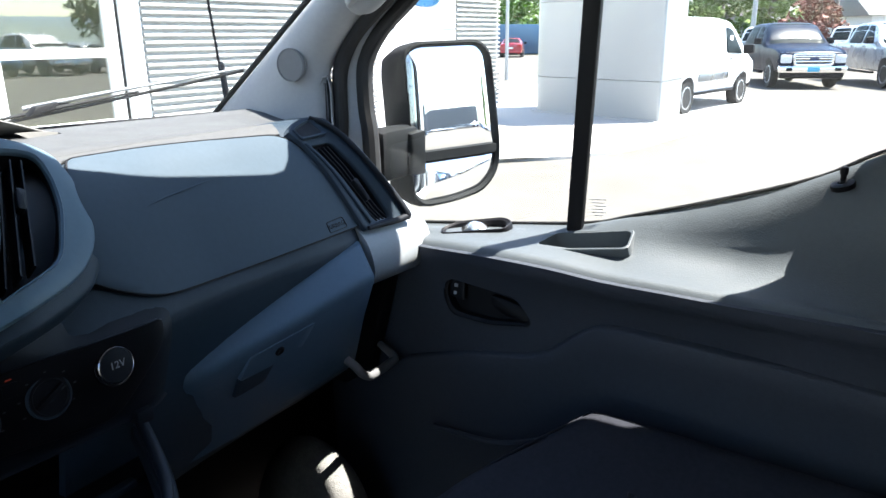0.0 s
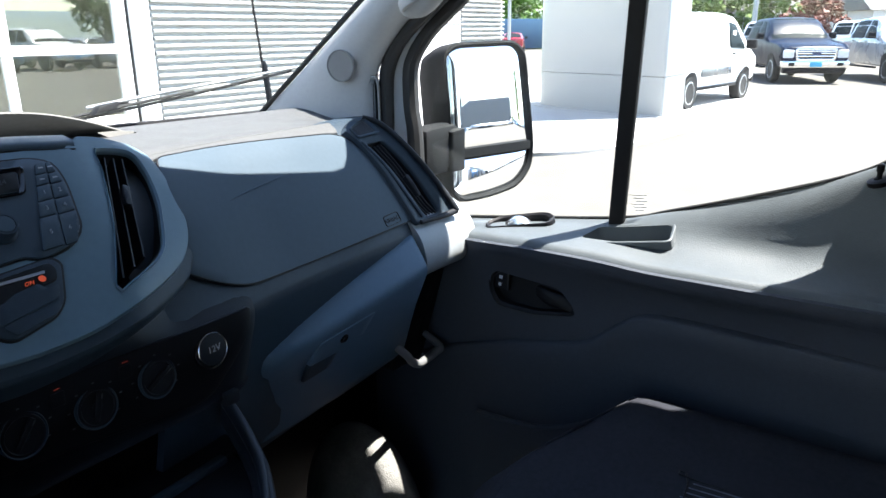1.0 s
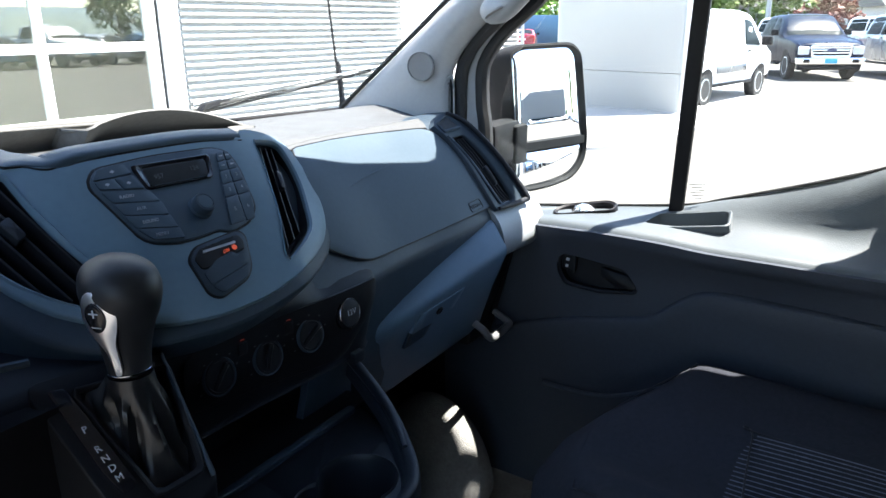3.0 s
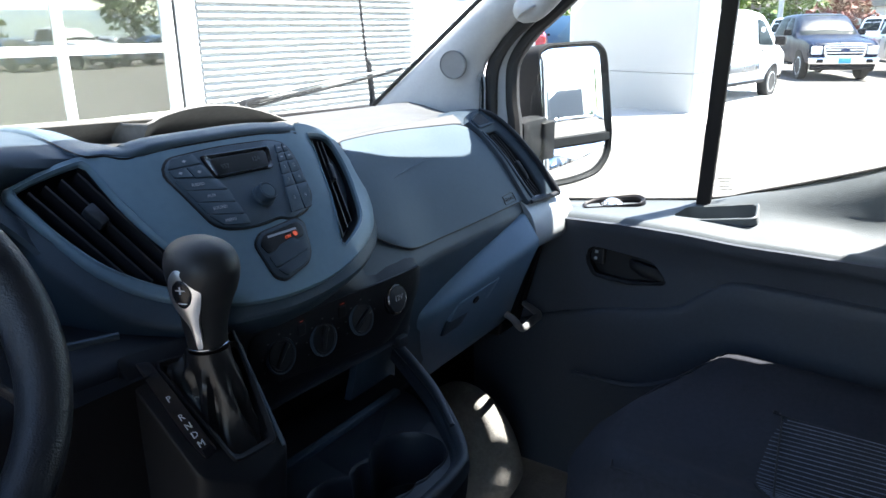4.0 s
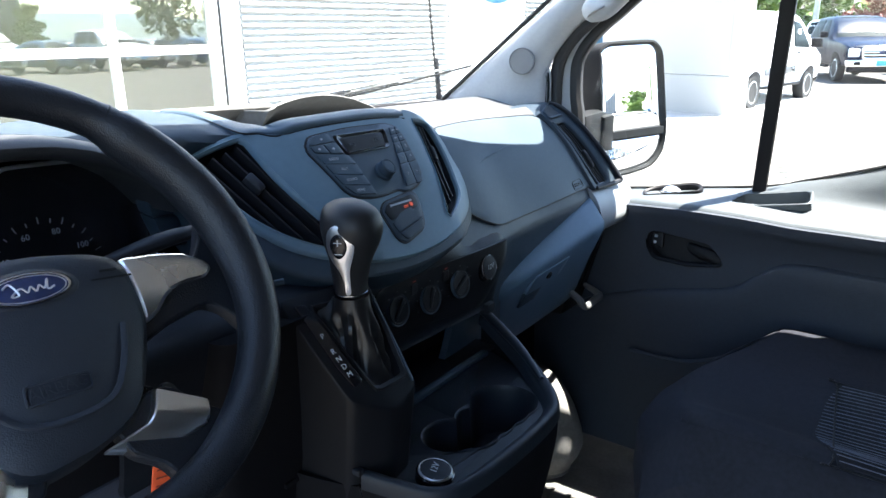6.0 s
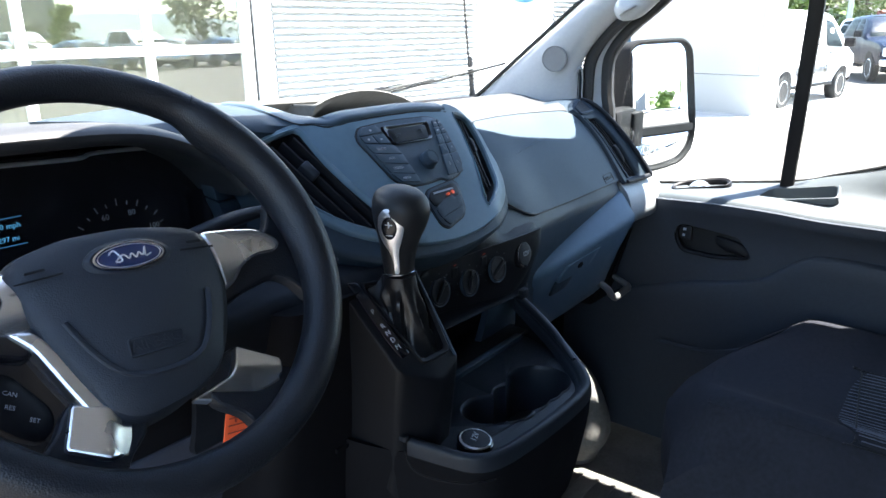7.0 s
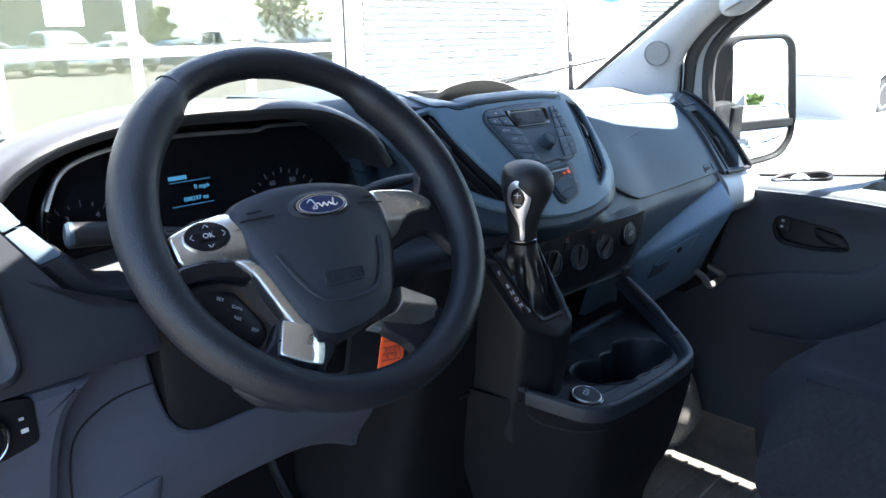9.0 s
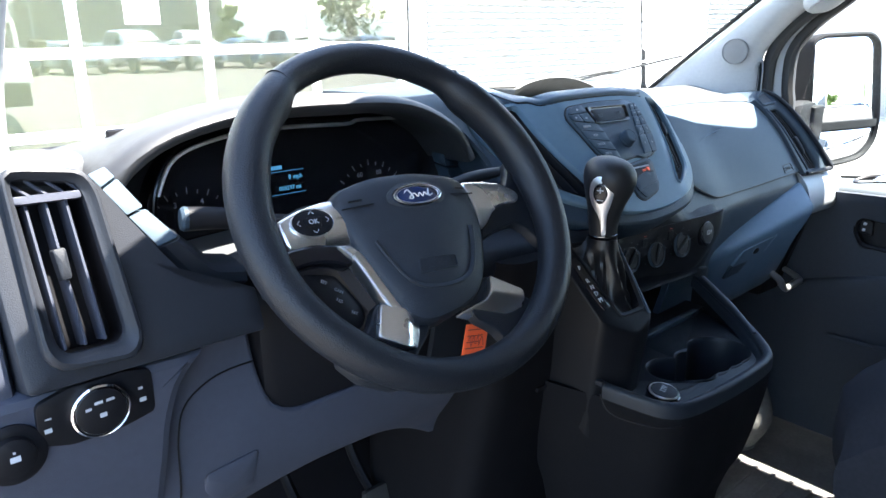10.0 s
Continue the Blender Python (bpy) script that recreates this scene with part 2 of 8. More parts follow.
TAILRED = surface("tail_lens", (0.35, 0.01, 0.01), 0.15)
PLATECOL = surface("plate_blue", (0.05, 0.32, 0.50), 0.5)
PAPER = surface("paper_white", (0.78, 0.78, 0.76), 0.8, spread=0.03)
POLEWOOD = surface("pole_wood", (0.26, 0.23, 0.20), 0.9, spread=0.2)
STEEL = surface("galvanised_steel", (0.40, 0.41, 0.42), 0.5, metal=0.7, spread=0.1)
CONTAINERBLUE = surface("container_blue", (0.02, 0.07, 0.14), 0.5, spread=0.1)
HILL = surface("far_hill", (0.15, 0.20, 0.22), 1.0, spread=0.15, scale=0.02, second=(0.20, 0.22, 0.17), second_scale=0.01)

# ---- shapes ----
def V(*a):
    return Vector(a)


def spline(pts, n, closed=False):
    """A Catmull-Rom curve through pts with n steps a span."""
    pts = [Vector(p) for p in pts]
    k, out = len(pts), []
    for i in range(k if closed else k - 1):
        if closed:
            a, b, c, d = pts[i - 1], pts[i], pts[(i + 1) % k], pts[(i + 2) % k]
        else:
            a, b, c, d = pts[max(0, i - 1)], pts[i], pts[i + 1], pts[min(k - 1, i + 2)]
        for s in range(n):
            t = s / n
            out.append(0.5 * (2 * b + (c - a) * t + (2 * a - 5 * b + 4 * c - d) * t * t + (3 * b - a - 3 * c + d) * t ** 3))
    if not closed:
        out.append(pts[-1])
    return out


def rounded(pts, r, n=4):
    """A polygon with round corners. r: one radius, or one for each corner."""
    pts, out = [Vector((p[0], p[1])) for p in pts], []
    k = len(pts)
    for i, p in enumerate(pts):
        rad = r[i] if isinstance(r, (list, tuple)) else r
        a, c = pts[i - 1] - p, pts[(i + 1) % k] - p
        d = min(rad, 0.45 * a.length, 0.45 * c.length)
        p0, p1 = p + a.normalized() * d, p + c.normalized() * d
        for s in range(n + 1):
            t = s / n
            out.append((1 - t) ** 2 * p0 + 2 * t * (1 - t) * p + t * t * p1)
    return out


def resample(pts, n):
    """n points evenly along a closed outline, from the one furthest to the right on."""
    pts = [Vector((p[0], p[1])) for p in pts]
    if sum(p.cross(q) for p, q in zip(pts, pts[1:] + pts[:1])) < 0:
        pts.reverse()
    c = sum(pts, Vector((0, 0))) / len(pts)
    s = max(range(len(pts)), key=lambda i: (pts[i] - c).x - 2 * abs((pts[i] - c).y))
    pts = pts[s:] + pts[:s]
    pts.append(pts[0])
    run = [0.0]
    for p, q in zip(pts, pts[1:]):
        run.append(run[-1] + (q - p).length)
    out, j = [], 0
    for i in range(n):
        d = run[-1] * i / n
        while run[j + 1] < d:
            j += 1
        f = (d - run[j]) / max(1e-9, run[j + 1] - run[j])
        out.append(pts[j].lerp(pts[j + 1], f))
    return out


def flat(o, ax, ay):
    """A map from (u, v, w) to the place: u along ax, v along ay, w outwards."""
    o, ax = Vector(o), Vector(ax).normalized()
    az = ax.cross(Vector(ay)).normalized()
    ay = az.cross(ax)
    return lambda u, v, w=0.0: o + ax * u + ay * v + az * w


def strip(bm, rings, closed=True):
    """Joins rings of points with quads. Returns the rings of vertices."""
    rows = [[bm.verts.new(p) for p in r] for r in rings]
    for a, b in zip(rows, rows[1:]):
        k = len(a)
        for i in range(k if closed else k - 1):
            bm.faces.new((a[i], a[(i + 1) % k], b[(i + 1) % k], b[i]))
    return rows


def plate(outline, f, depth=0.004, soft=0.0015, rings=3, dome=0.0, bm=None, w=0.0):
    """A solid panel with soft edges on the map f; outline is star-shaped. dome: how far the middle stands out."""
    bm = bm or bmesh.new()
    pts = [Vector((p[0], p[1])) for p in outline]
    if sum(p.cross(q) for p, q in zip(pts, pts[1:] + pts[:1])) < 0:
        pts.reverse()
    c = sum(pts, Vector((0, 0))) / len(pts)
    size = max((p - c).length for p in pts)

    def ring(s, h):
        return [f(*(c + (p - c) * s), h) for p in pts]
    e = soft / size
    lines = [ring(1, w - depth), ring(1, w - soft), ring(1 - 0.3 * e, w - 0.3 * soft), ring(1 - e, w)]
    for i in range(1, rings):
        s = (1 - e) * (1 - i / rings)
        lines.append(ring(s, w + dome * (1 - (s / (1 - e)) ** 2)))
    rows = strip(bm, lines)
    top = bm.verts.new(f(*c, w + dome))
    for i in range(len(pts)):
        bm.faces.new((rows[-1][i], rows[-1][(i + 1) % len(pts)], top))
    low = bm.verts.new(f(*c, w - depth))
    for i in range(len(pts)):
        bm.faces.new((rows[0][(i + 1) % len(pts)], rows[0][i], low))
    return bm


def panel(outline, f, depth=0.02, soft=0.004, step=0.03, w=0.0):
    """A solid panel of any outline on the map f, cut into a grid so that it bends with f."""
    pts = [Vector((p[0], p[1])) for p in outline]
    if sum(p.cross(q) for p, q in zip(pts, pts[1:] + pts[:1])) < 0:
        pts.reverse()
    n = len(pts)

    def shrunk(d):
        out = []
        for i in range(n):
            a, b = (pts[i] - pts[i - 1]).normalized(), (pts[(i + 1) % n] - pts[i]).normalized()
            m = Vector((-a.y - b.y, a.x + b.x))
            m = m.normalized() if m.length > 1e-6 else Vector((-a.y, a.x))
            out.append(pts[i] + m * d)
        return out
    bm = bmesh.new()
    lines = [[f(*p, h) for p in shrunk(d)] for d, h in ((0.0, w - depth), (0.0, w - soft), (0.3 * soft, w - 0.3 * soft), (soft, w))]
    strip(bm, lines)
    flat_bm = bmesh.new()
    flat_bm.faces.new([flat_bm.verts.new((p.x, p.y, 0)) for p in shrunk(soft)])
    for axis in (0, 1):
        lo, hi = min(p[axis] for p in pts), max(p[axis] for p in pts)
        for k in range(1, int((hi - lo) / step) + 1):
            co = [0, 0, 0]
            co[axis] = lo + k * step
            no = [0, 0, 0]
            no[axis] = 1
            bmesh.ops.bisect_plane(flat_bm, geom=list(flat_bm.verts) + list(flat_bm.edges) + list(flat_bm.faces), plane_co=co, plane_no=no)
    made = {v: bm.verts.new(f(v.co.x, v.co.y, w)) for v in flat_bm.verts}
    for face in flat_bm.faces:
        bm.faces.new([made[v] for v in face.verts])
    flat_bm.free()
    return bm


def surround(outer, inner, f, depth=0.01, soft=0.002, n=48, raise_out=0.0, raise_in=0.0, bm=None, inner_depth=None):
    """A frame between two outlines on the map f, with soft edges."""
    bm = bm or bmesh.new()
    a, b = resample(outer, n), resample(inner, n)
    inner_depth = depth if inner_depth is None else inner_depth

    def ring(s, h):
        return [f(*p.lerp(q, s), h) for p, q in zip(a, b)]
    gap = max(1e-4, min((p - q).length for p, q in zip(a, b)))
    e = min(0.3, soft / gap)
    rings = [ring(0, -depth), ring(0, raise_out - soft), ring(e * 0.3, raise_out - 0.3 * soft), ring(e, raise_out), ring(0.5, (raise_out + raise_in) / 2),
             ring(1 - e, raise_in), ring(1 - e * 0.3, raise_in - 0.3 * soft), ring(1, raise_in - soft), ring(1, -inner_depth)]
    strip(bm, rings)
    return bm


def loft(sections, n=3, m=3, closed=False, caps=False, bm=None, smooth=True):
    """A skin over sections of equal point counts, smoothed along and across."""
    bm = bm or bmesh.new()
    if smooth:
        rows = [spline(s, m, closed) for s in sections]
        cols = [spline(c, n) for c in zip(*rows)]
        rings = [list(r) for r in zip(*cols)]
    else:
        rings = [[Vector(p) for p in s] for s in sections]
    rows = strip(bm, rings, closed)
    if caps:
        for r, flip in ((rows[0], True), (rows[-1], False)):
            mid = bm.verts.new(sum((v.co for v in r), Vector()) / len(r))
            for i in range(len(r)):
                a, b = r[i], r[(i + 1) % len(r)]
                bm.faces.new((b, a, mid) if flip else (a, b, mid))
    return bm


def thick(bm, t):
    """Gives an open sheet the thickness t, on the side away from its normals."""
    bmesh.ops.recalc_face_normals(bm, faces=bm.faces)
    bmesh.ops.solidify(bm, geom=list(bm.faces), thickness=t)
    return bm


def sweep(path, radius, sides=10, bm=None, n=6, squash=1.0, caps=True, closed=False):
    """A round bar along a path; radius may be a list, one for each path point."""
    bm = bm or bmesh.new()
    rad = radius if isinstance(radius, (list, tuple)) else [radius] * len(path)
    line = spline(list(path), n, closed)
    rl = spline([(r, 0, 0) for r in rad], n, closed)
    rings, up = [], None
    for i, p in enumerate(line):
        if closed:
            d = line[(i + 1) % len(line)] - line[i - 1]
        else:
            d = line[min(i + 1, len(line) - 1)] - line[max(i - 1, 0)]
        d.normalize()
        if up is None:
            up = d.orthogonal().normalized() if abs(d.z) > 0.95 else (V(0, 0, 1) - d * d.z).normalized()
        else:
            up = (up - d * up.dot(d)).normalized()
        side = d.cross(up)
        rings.append([p + (side * math.cos(2 * math.pi * k / sides) + up * squash * math.sin(2 * math.pi * k / sides)) * rl[i].x for k in range(sides)])
    if closed:
        rings.append(rings[0])
        strip(bm, rings)
        bmesh.ops.remove_doubles(bm, verts=bm.verts, dist=1e-6)
        return bm
    rows = strip(bm, rings)
    if caps:
        bm.faces.new(list(reversed(rows[0])))
        bm.faces.new(rows[-1])
    return bm


def lathe(profile, o, axis, sides=24, bm=None):
    """A turned body: profile rows (radius, height) along axis from o."""
    bm = bm or bmesh.new()
    axis = Vector(axis).normalized()
    a = axis.orthogonal().normalized()
    b = axis.cross(a)
    o = Vector(o)
    rings = [[o + axis * h + (a * math.cos(2 * math.pi * k / sides) + b * math.sin(2 * math.pi * k / sides)) * max(r, 1e-5) for k in range(sides)] for r, h in profile]
    rows = strip(bm, rings)
    bm.faces.new(list(reversed(rows[0])))
    bm.faces.new(rows[-1])
    return bm


def block(lo, hi, soft=0.004, bm=None, segments=2):
    """A box from corner lo to corner hi with soft edges."""
    own = bmesh.new()
    c = [(a + b) / 2 for a, b in zip(lo, hi)]
    s = [abs(b - a) for a, b in zip(lo, hi)]
    bmesh.ops.create_cube(own, size=1, matrix=Matrix.Translation(c) @ Matrix.Diagonal((*s, 1)))
    if soft:
        bmesh.ops.bevel(own, geom=list(own.edges), offset=min(soft, 0.45 * min(s)), segments=segments, profile=0.5, affect="EDGES")
    if bm is None:
        return own
    merge(bm, own)
    return bm


def merge(bm, other):
    me = bpy.data.meshes.new("m")
    other.to_mesh(me)
    other.free()
    bm.from_mesh(me)
    bpy.data.meshes.remove(me)
    return bm


def hexa(corners, soft=0.004, segments=2):
    """A six-sided body from four lower and four upper corners, soft-edged."""
    bm = bmesh.new()
    v = [bm.verts.new(c) for c in corners]
    for q in ((3, 2, 1, 0), (4, 5, 6, 7), (0, 1, 5, 4), (1, 2, 6, 5), (2, 3, 7, 6), (3, 0, 4, 7)):
        bm.faces.new([v[i] for i in q])
    if soft:
        bmesh.ops.bevel(bm, geom=list(bm.edges), offset=soft, segments=segments, profile=0.5, affect="EDGES")
    return bm


def to_mesh(name, bm, material, sharp=38):
    bmesh.ops.recalc_face_normals(bm, faces=bm.faces)
    for fc in bm.faces:
        fc.smooth = True
    for e in bm.edges:
        if len(e.link_faces) == 2 and e.calc_face_angle(0) > radians(sharp):
            e.smooth = False
    me = bpy.data.meshes.new(name)
    bm.to_mesh(me)
    bm.free()
    me.materials.append(material)
    return me


def thing(name, at=(0, 0, 0), label="", category="", group="", kind=""):
    ob = new(name)
    ob.location = at
    ob.empty_display_size = 0.05
    return tagged(ob, label, category, group, kind)


def part(name, bm, material, parent, label=""):
    """Links bm, which is in world metres, as one mesh under a thing or a part."""
    ob = new(name, to_mesh(name, bm, material))
    ob.parent = parent
    if parent.parent is None:
        ob.matrix_parent_inverse = Matrix.Translation(-parent.location)
    return tagged(ob, label)


def solo(name, bm, material, label="", category="", group="", kind=""):
    return tagged(new(name, to_mesh(name, bm, material)), label, category, group, kind)


def lettering(body, f, u, v, height, w=0.0008, turn=0.0, align="CENTER", deep=0.0003):
    """A bmesh of words in the built-in font, laid on the map f round (u, v)."""
    cu = bpy.data.curves.new("t", "FONT")
    cu.body, cu.align_x, cu.align_y, cu.size, cu.extrude, cu.resolution_u = body, align, "CENTER", height * 1.4, deep, 2
    ob = new("t", cu)
    bpy.context.view_layer.update()
    me = bpy.data.meshes.new_from_object(ob.evaluated_get(bpy.context.evaluated_depsgraph_get()))
    bpy.data.objects.remove(ob)
    bpy.data.curves.remove(cu)
    bm = bmesh.new()
    bm.from_mesh(me)
    bpy.data.meshes.remove(me)
    c, s = math.cos(turn), math.sin(turn)
    for vert in bm.verts:
        x, y, z = vert.co
        vert.co = f(u + c * x - s * y, v + s * x + c * y, w + z)
    return bm


def bars(f, rows, w=0.0008):
    """Plain bars (u0, u1, v, height) in place of print too small to read."""
    bm = bmesh.new()
    for u0, u1, v, h in rows:
        vs = [bm.verts.new(f(*q)) for q in ((u0, v - h / 2, w), (u1, v - h / 2, w), (u1, v + h / 2, w), (u0, v + h / 2, w),
                                          (u0, v - h / 2, w - 0.0006), (u1, v - h / 2, w - 0.0006), (u1, v + h / 2, w - 0.0006), (u0, v + h / 2, w - 0.0006))]
        for q in ((0, 1, 2, 3), (0, 4, 5, 1), (1, 5, 6, 2), (2, 6, 7, 3), (3, 7, 4, 0)):
            bm.faces.new([vs[i] for i in q])
    return bm


def cut(ob, bm):
    """Takes the closed body bm out of ob's mesh."""
    cutter = new("cutter", to_mesh("cutter", bm, BLACK))
    mod = ob.modifiers.new("cut", "BOOLEAN")
    mod.object, mod.operation, mod.solver = cutter, "DIFFERENCE", "EXACT"
    bpy.context.view_layer.update()
    made = bpy.data.meshes.new_from_object(ob.evaluated_get(bpy.context.evaluated_depsgraph_get()))
    ob.modifiers.clear()
    bpy.data.objects.remove(cutter)
    out = bmesh.new()
    out.from_mesh(made)
    material = ob.data.materials[0]
    bpy.data.meshes.remove(made)
    ob.data = to_mesh(ob.name, out, material)
    return ob


def ease(a, b, x):
    t = min(1, max(0, (x - a) / (b - a)))
    return t * t * (3 - 2 * t)

# ---- the van's cab: shell ----
MID = 0.22          # the cab's centre line
FLOOR = 0.61


def screen_edge(z):
    return 1.19 - (z - 1.5) * 1.283


def screen_point(x, z):
    q = (x - MID) / 0.86
    return V(x, screen_edge(z) + (0.13 - 0.11 * ease(1.46, 2.1, z)) * (1 - q * q), z)


bm = bmesh.new()
zs = [1.455 + i * (2.10 - 1.455) / 12 for i in range(13)]
xs = [MID - 0.87 + i * 1.74 / 24 for i in range(25)]
strip(bm, [[screen_point(x, z) for x in xs] for z in zs], closed=False)
windshield = solo("window_1", thick(bm, 0.005), SCREEN, "large raked laminated windscreen, clear and clean", "windscreen", kind="structure")

floor_ob = solo("floor", block((-0.72, -1.3, FLOOR - 0.04), (1.14, 1.05, FLOOR), 0.004), MAT, "worn grey vinyl cab floor", "floor", kind="structure")
bm = bmesh.new()
for k in range(9):
    y = 0.44 + k * 0.042
    block((0.62, y, FLOOR), (0.80, y + 0.010, FLOOR + 0.004), 0.0015, bm)
part("tread_ribs", bm, MAT, floor_ob)
solo("wall_front", block((-0.74, 1.06, FLOOR - 0.04), (1.16, 1.10, 1.42), 0.004), BLACK, "black insulated firewall behind the dashboard", "bulkhead", kind="structure")
windshield.visible_shadow = False
solo("kick_panel", block((1.08, 0.90, FLOOR - 0.04), (1.16, 1.10, 1.40), 0.006), BLACK, "black trim at the foot of the windscreen pillar", "trim", kind="structure")
solo("kick_panel", block((-0.74, 0.93, FLOOR - 0.04), (-0.68, 1.10, 1.40), 0.006), BLACK, "black trim at the foot of the windscreen pillar", "trim", kind="structure")
solo("ceiling", block((-0.74, -1.3, 2.10), (1.16, 0.28, 2.16), 0.01), HEADLINER, "pale grey felt headliner", "ceiling", kind="structure")
# unseen closing wall, black to cut the light bounced onto the dashboard
solo("wall_rear", block((-0.74, -0.74, FLOOR - 0.04), (1.16, -0.70, 2.16), 0.004), BLACK, "unseen black wall closing the cab and keeping its light low", "bulkhead", kind="structure")
solo("wall_right", block((1.10, -1.30, FLOOR - 0.04), (1.16, -0.28, 2.16), 0.006), PILLAR, "light grey trimmed side of the cab", "wall", kind="structure")
solo("wall_left", block((-0.78, -1.30, FLOOR - 0.04), (-0.72, -0.20, 2.16), 0.006), PILLAR, "light grey trimmed side of the cab", "wall", kind="structure")
# roof rails over the doors
solo("roof_rail", block((1.105, -0.22, 1.90), (1.16, 0.58, 2.16), 0.012), PILLAR, "light grey trim over the passenger door", "trim", kind="structure")
solo("roof_rail", block((-0.78, -0.22, 2.0), (-0.68, 0.46, 2.16), 0.012), PILLAR, "light grey trim over the driver's door", "trim", kind="structure")
# unseen edge, bent point by point to cast the dashboard's shadow line
lip = ((-0.66, 0.50), (-0.50, 0.58), (-0.40, 0.62), (-0.25, 0.68), (-0.10, 0.73), (0.0, 0.762), (0.07, 0.78), (0.20, 0.785), (0.31, 0.77), (0.45, 0.74), (0.597, 0.699), (0.726, 0.680), (0.866, 0.659), (0.932, 0.656), (0.960, 0.690), (0.985, 0.728), (1.03, 0.745), (1.10, 0.745))
header = loft([[(x, y, 1.862), (x, y - 0.03, 1.85), (x, y - 0.22, 1.98), (x, 0.20, 2.09), (x, 0.16, 2.17), (x, 0.36, 2.16), (x, y - 0.15, 1.99)] for x, y in lip], 2, 2, closed=True, caps=True)
solo("trim", header, HEADLINER, "unseen pale edge over the windscreen, shaped to shadow the dashboard", "trim", kind="structure")


def door_edge(z):
    rows = ((1.40, 0.948), (1.478, 0.938), (1.55, 0.934), (1.58, 0.920), (1.609, 0.898), (1.645, 0.864), (1.669, 0.836), (1.72, 0.778), (1.85, 0.618), (2.12, 0.27))
    for (z0, y0), (z1, y1) in zip(rows, rows[1:]):
        if z <= z1:
            return y0 + (y1 - y0) * (z - z0) / (z1 - z0)
    return rows[-1][1]


def a_pillar(side, name, label):
    """The slanted trim between windscreen and door, with its speaker."""
    def at(x, y, z):
        return V(x if side > 0 else 2 * MID - x, y, z)
    secs = []
    for z in (1.40, 1.455, 1.50, 1.55, 1.58, 1.61, 1.645, 1.69, 1.75, 1.85, 1.95, 2.10):
        g, d = screen_edge(z) - 0.004, door_edge(z)
        w = g - d
        bulge = -0.020 * ease(1.68, 1.85, z)
        secs.append([at(1.085, g, z), at(1.050, g - 0.012, z), at(1.032 - bulge, g - 0.25 * w, z), at(1.024 - bulge, g - 0.5 * w, z),
                     at(1.030 - bulge, g - 0.78 * w, z), at(1.052, d + 0.006, z), at(1.090, d, z), at(1.12, 0.5 * (g + d), z)])
    base = thing(name, at(1.05, 1.0, 1.40), label, "pillar trim", kind="structure")
    part("trim_panel", loft(secs, 3, 3, closed=True, caps=True), PILLAR, base)
    part("screen_seal", sweep([at(1.052, screen_edge(z) - 0.002, z) for z in (1.46, 1.55, 1.65, 1.80, 1.95, 2.08)], 0.0055, 8, n=3), RUBBER, base, "black edge strip of the windscreen")
    return base


pillar = a_pillar(1, "pillar_right", "light grey moulded windscreen pillar trim with a round speaker grille")
a_pillar(-1, "pillar_left", "light grey moulded windscreen pillar trim")
# speaker grille: a ring and a fine mesh
sp = flat((1.0215, 0.974, 1.571), (0, -1, 0), (0.0, -0.12, 1))
ring = [(0.034 * math.cos(a), 0.031 * math.sin(a)) for a in [k * math.pi / 20 for k in range(40)]]
part("speaker_rim", surround(ring, [(0.93 * u, 0.93 * v) for u, v in ring], sp, 0.006, 0.0008, 40, 0.001, 0.001), GRILLERIM, pillar)
bm = plate([(0.92 * u, 0.92 * v) for u, v in ring], sp, 0.005, 0.0005, 3, 0.0, w=-0.001)
for k in range(-11, 12):
    v = k * 0.0025
    half = 0.92 * 0.034 * math.sqrt(max(0, 1 - (v / 0.0288) ** 2))
    for q in (-1, 1):
        if half > 0.003:
            sweep([sp(-half, q * v * 0.92, -0.0006), sp(half, q * v * 0.92, -0.0006)] if q < 0 else [sp(v * 1.08, -half * 0.9, -0.0006), sp(v * 1.08, half * 0.9, -0.0006)], 0.0006, 5, bm, 1)
part("speaker_grille", bm, GRILLEGREY, pillar, "grey finely meshed speaker grille")
part("grab_handle", sweep([(1.03, 0.795, 1.688), (0.998, 0.782, 1.682), (0.990, 0.742, 1.694), (0.992, 0.64, 1.79), (0.994, 0.55, 1.875), (1.005, 0.49, 1.93), (1.03, 0.47, 1.95)],
                          [0.024, 0.026, 0.023, 0.020, 0.021, 0.025, 0.024], 14), PILLAR, pillar, "thick moulded grey grab handle")
bm = plate([(u * 0.7, v * 0.7) for u, v in ring], flat((0.976, 0.765, 1.677), (0, -1, 0.5), (-1, 0, 0)), 0.004, 0.001)
part("screw_cover", bm, PILLAR, pillar)

# quarter light between pillar and door
quarter = thing("quarter_window", (1.08, 0.93, 1.40), "slim dark quarter window in a pale frame", "window", kind="structure")
qf = flat((1.066, 0.931, 1.50), (0.35, -1, 0), (0, -0.05, 1))
qo = rounded([(-0.013, -0.10), (0.013, -0.10), (0.013, 0.030), (0.008, 0.054), (-0.002, 0.050), (-0.010, 0.030)], [0.002, 0.002, 0.02, 0.005, 0.006, 0.02])
qi = [(u * 0.66 + 0.0015, v * 0.90 - 0.002) for u, v in qo]
part("window_frame", surround(qo, qi, qf, 0.012, 0.003, 40, 0.004, 0.0), PILLAR, quarter)
part("pane", plate(qi, qf, 0.004, 0.001, w=-0.006), CARGLASS, quarter)
bm = bmesh.new()
for k in range(3):
    sweep([qf(-0.005 + 0.005 * k, -0.09, -0.002), qf(-0.004 + 0.005 * k, -0.02, -0.002), qf(-0.001 + 0.003 * k, 0.036, -0.002)], 0.0008, 6, bm, 4)
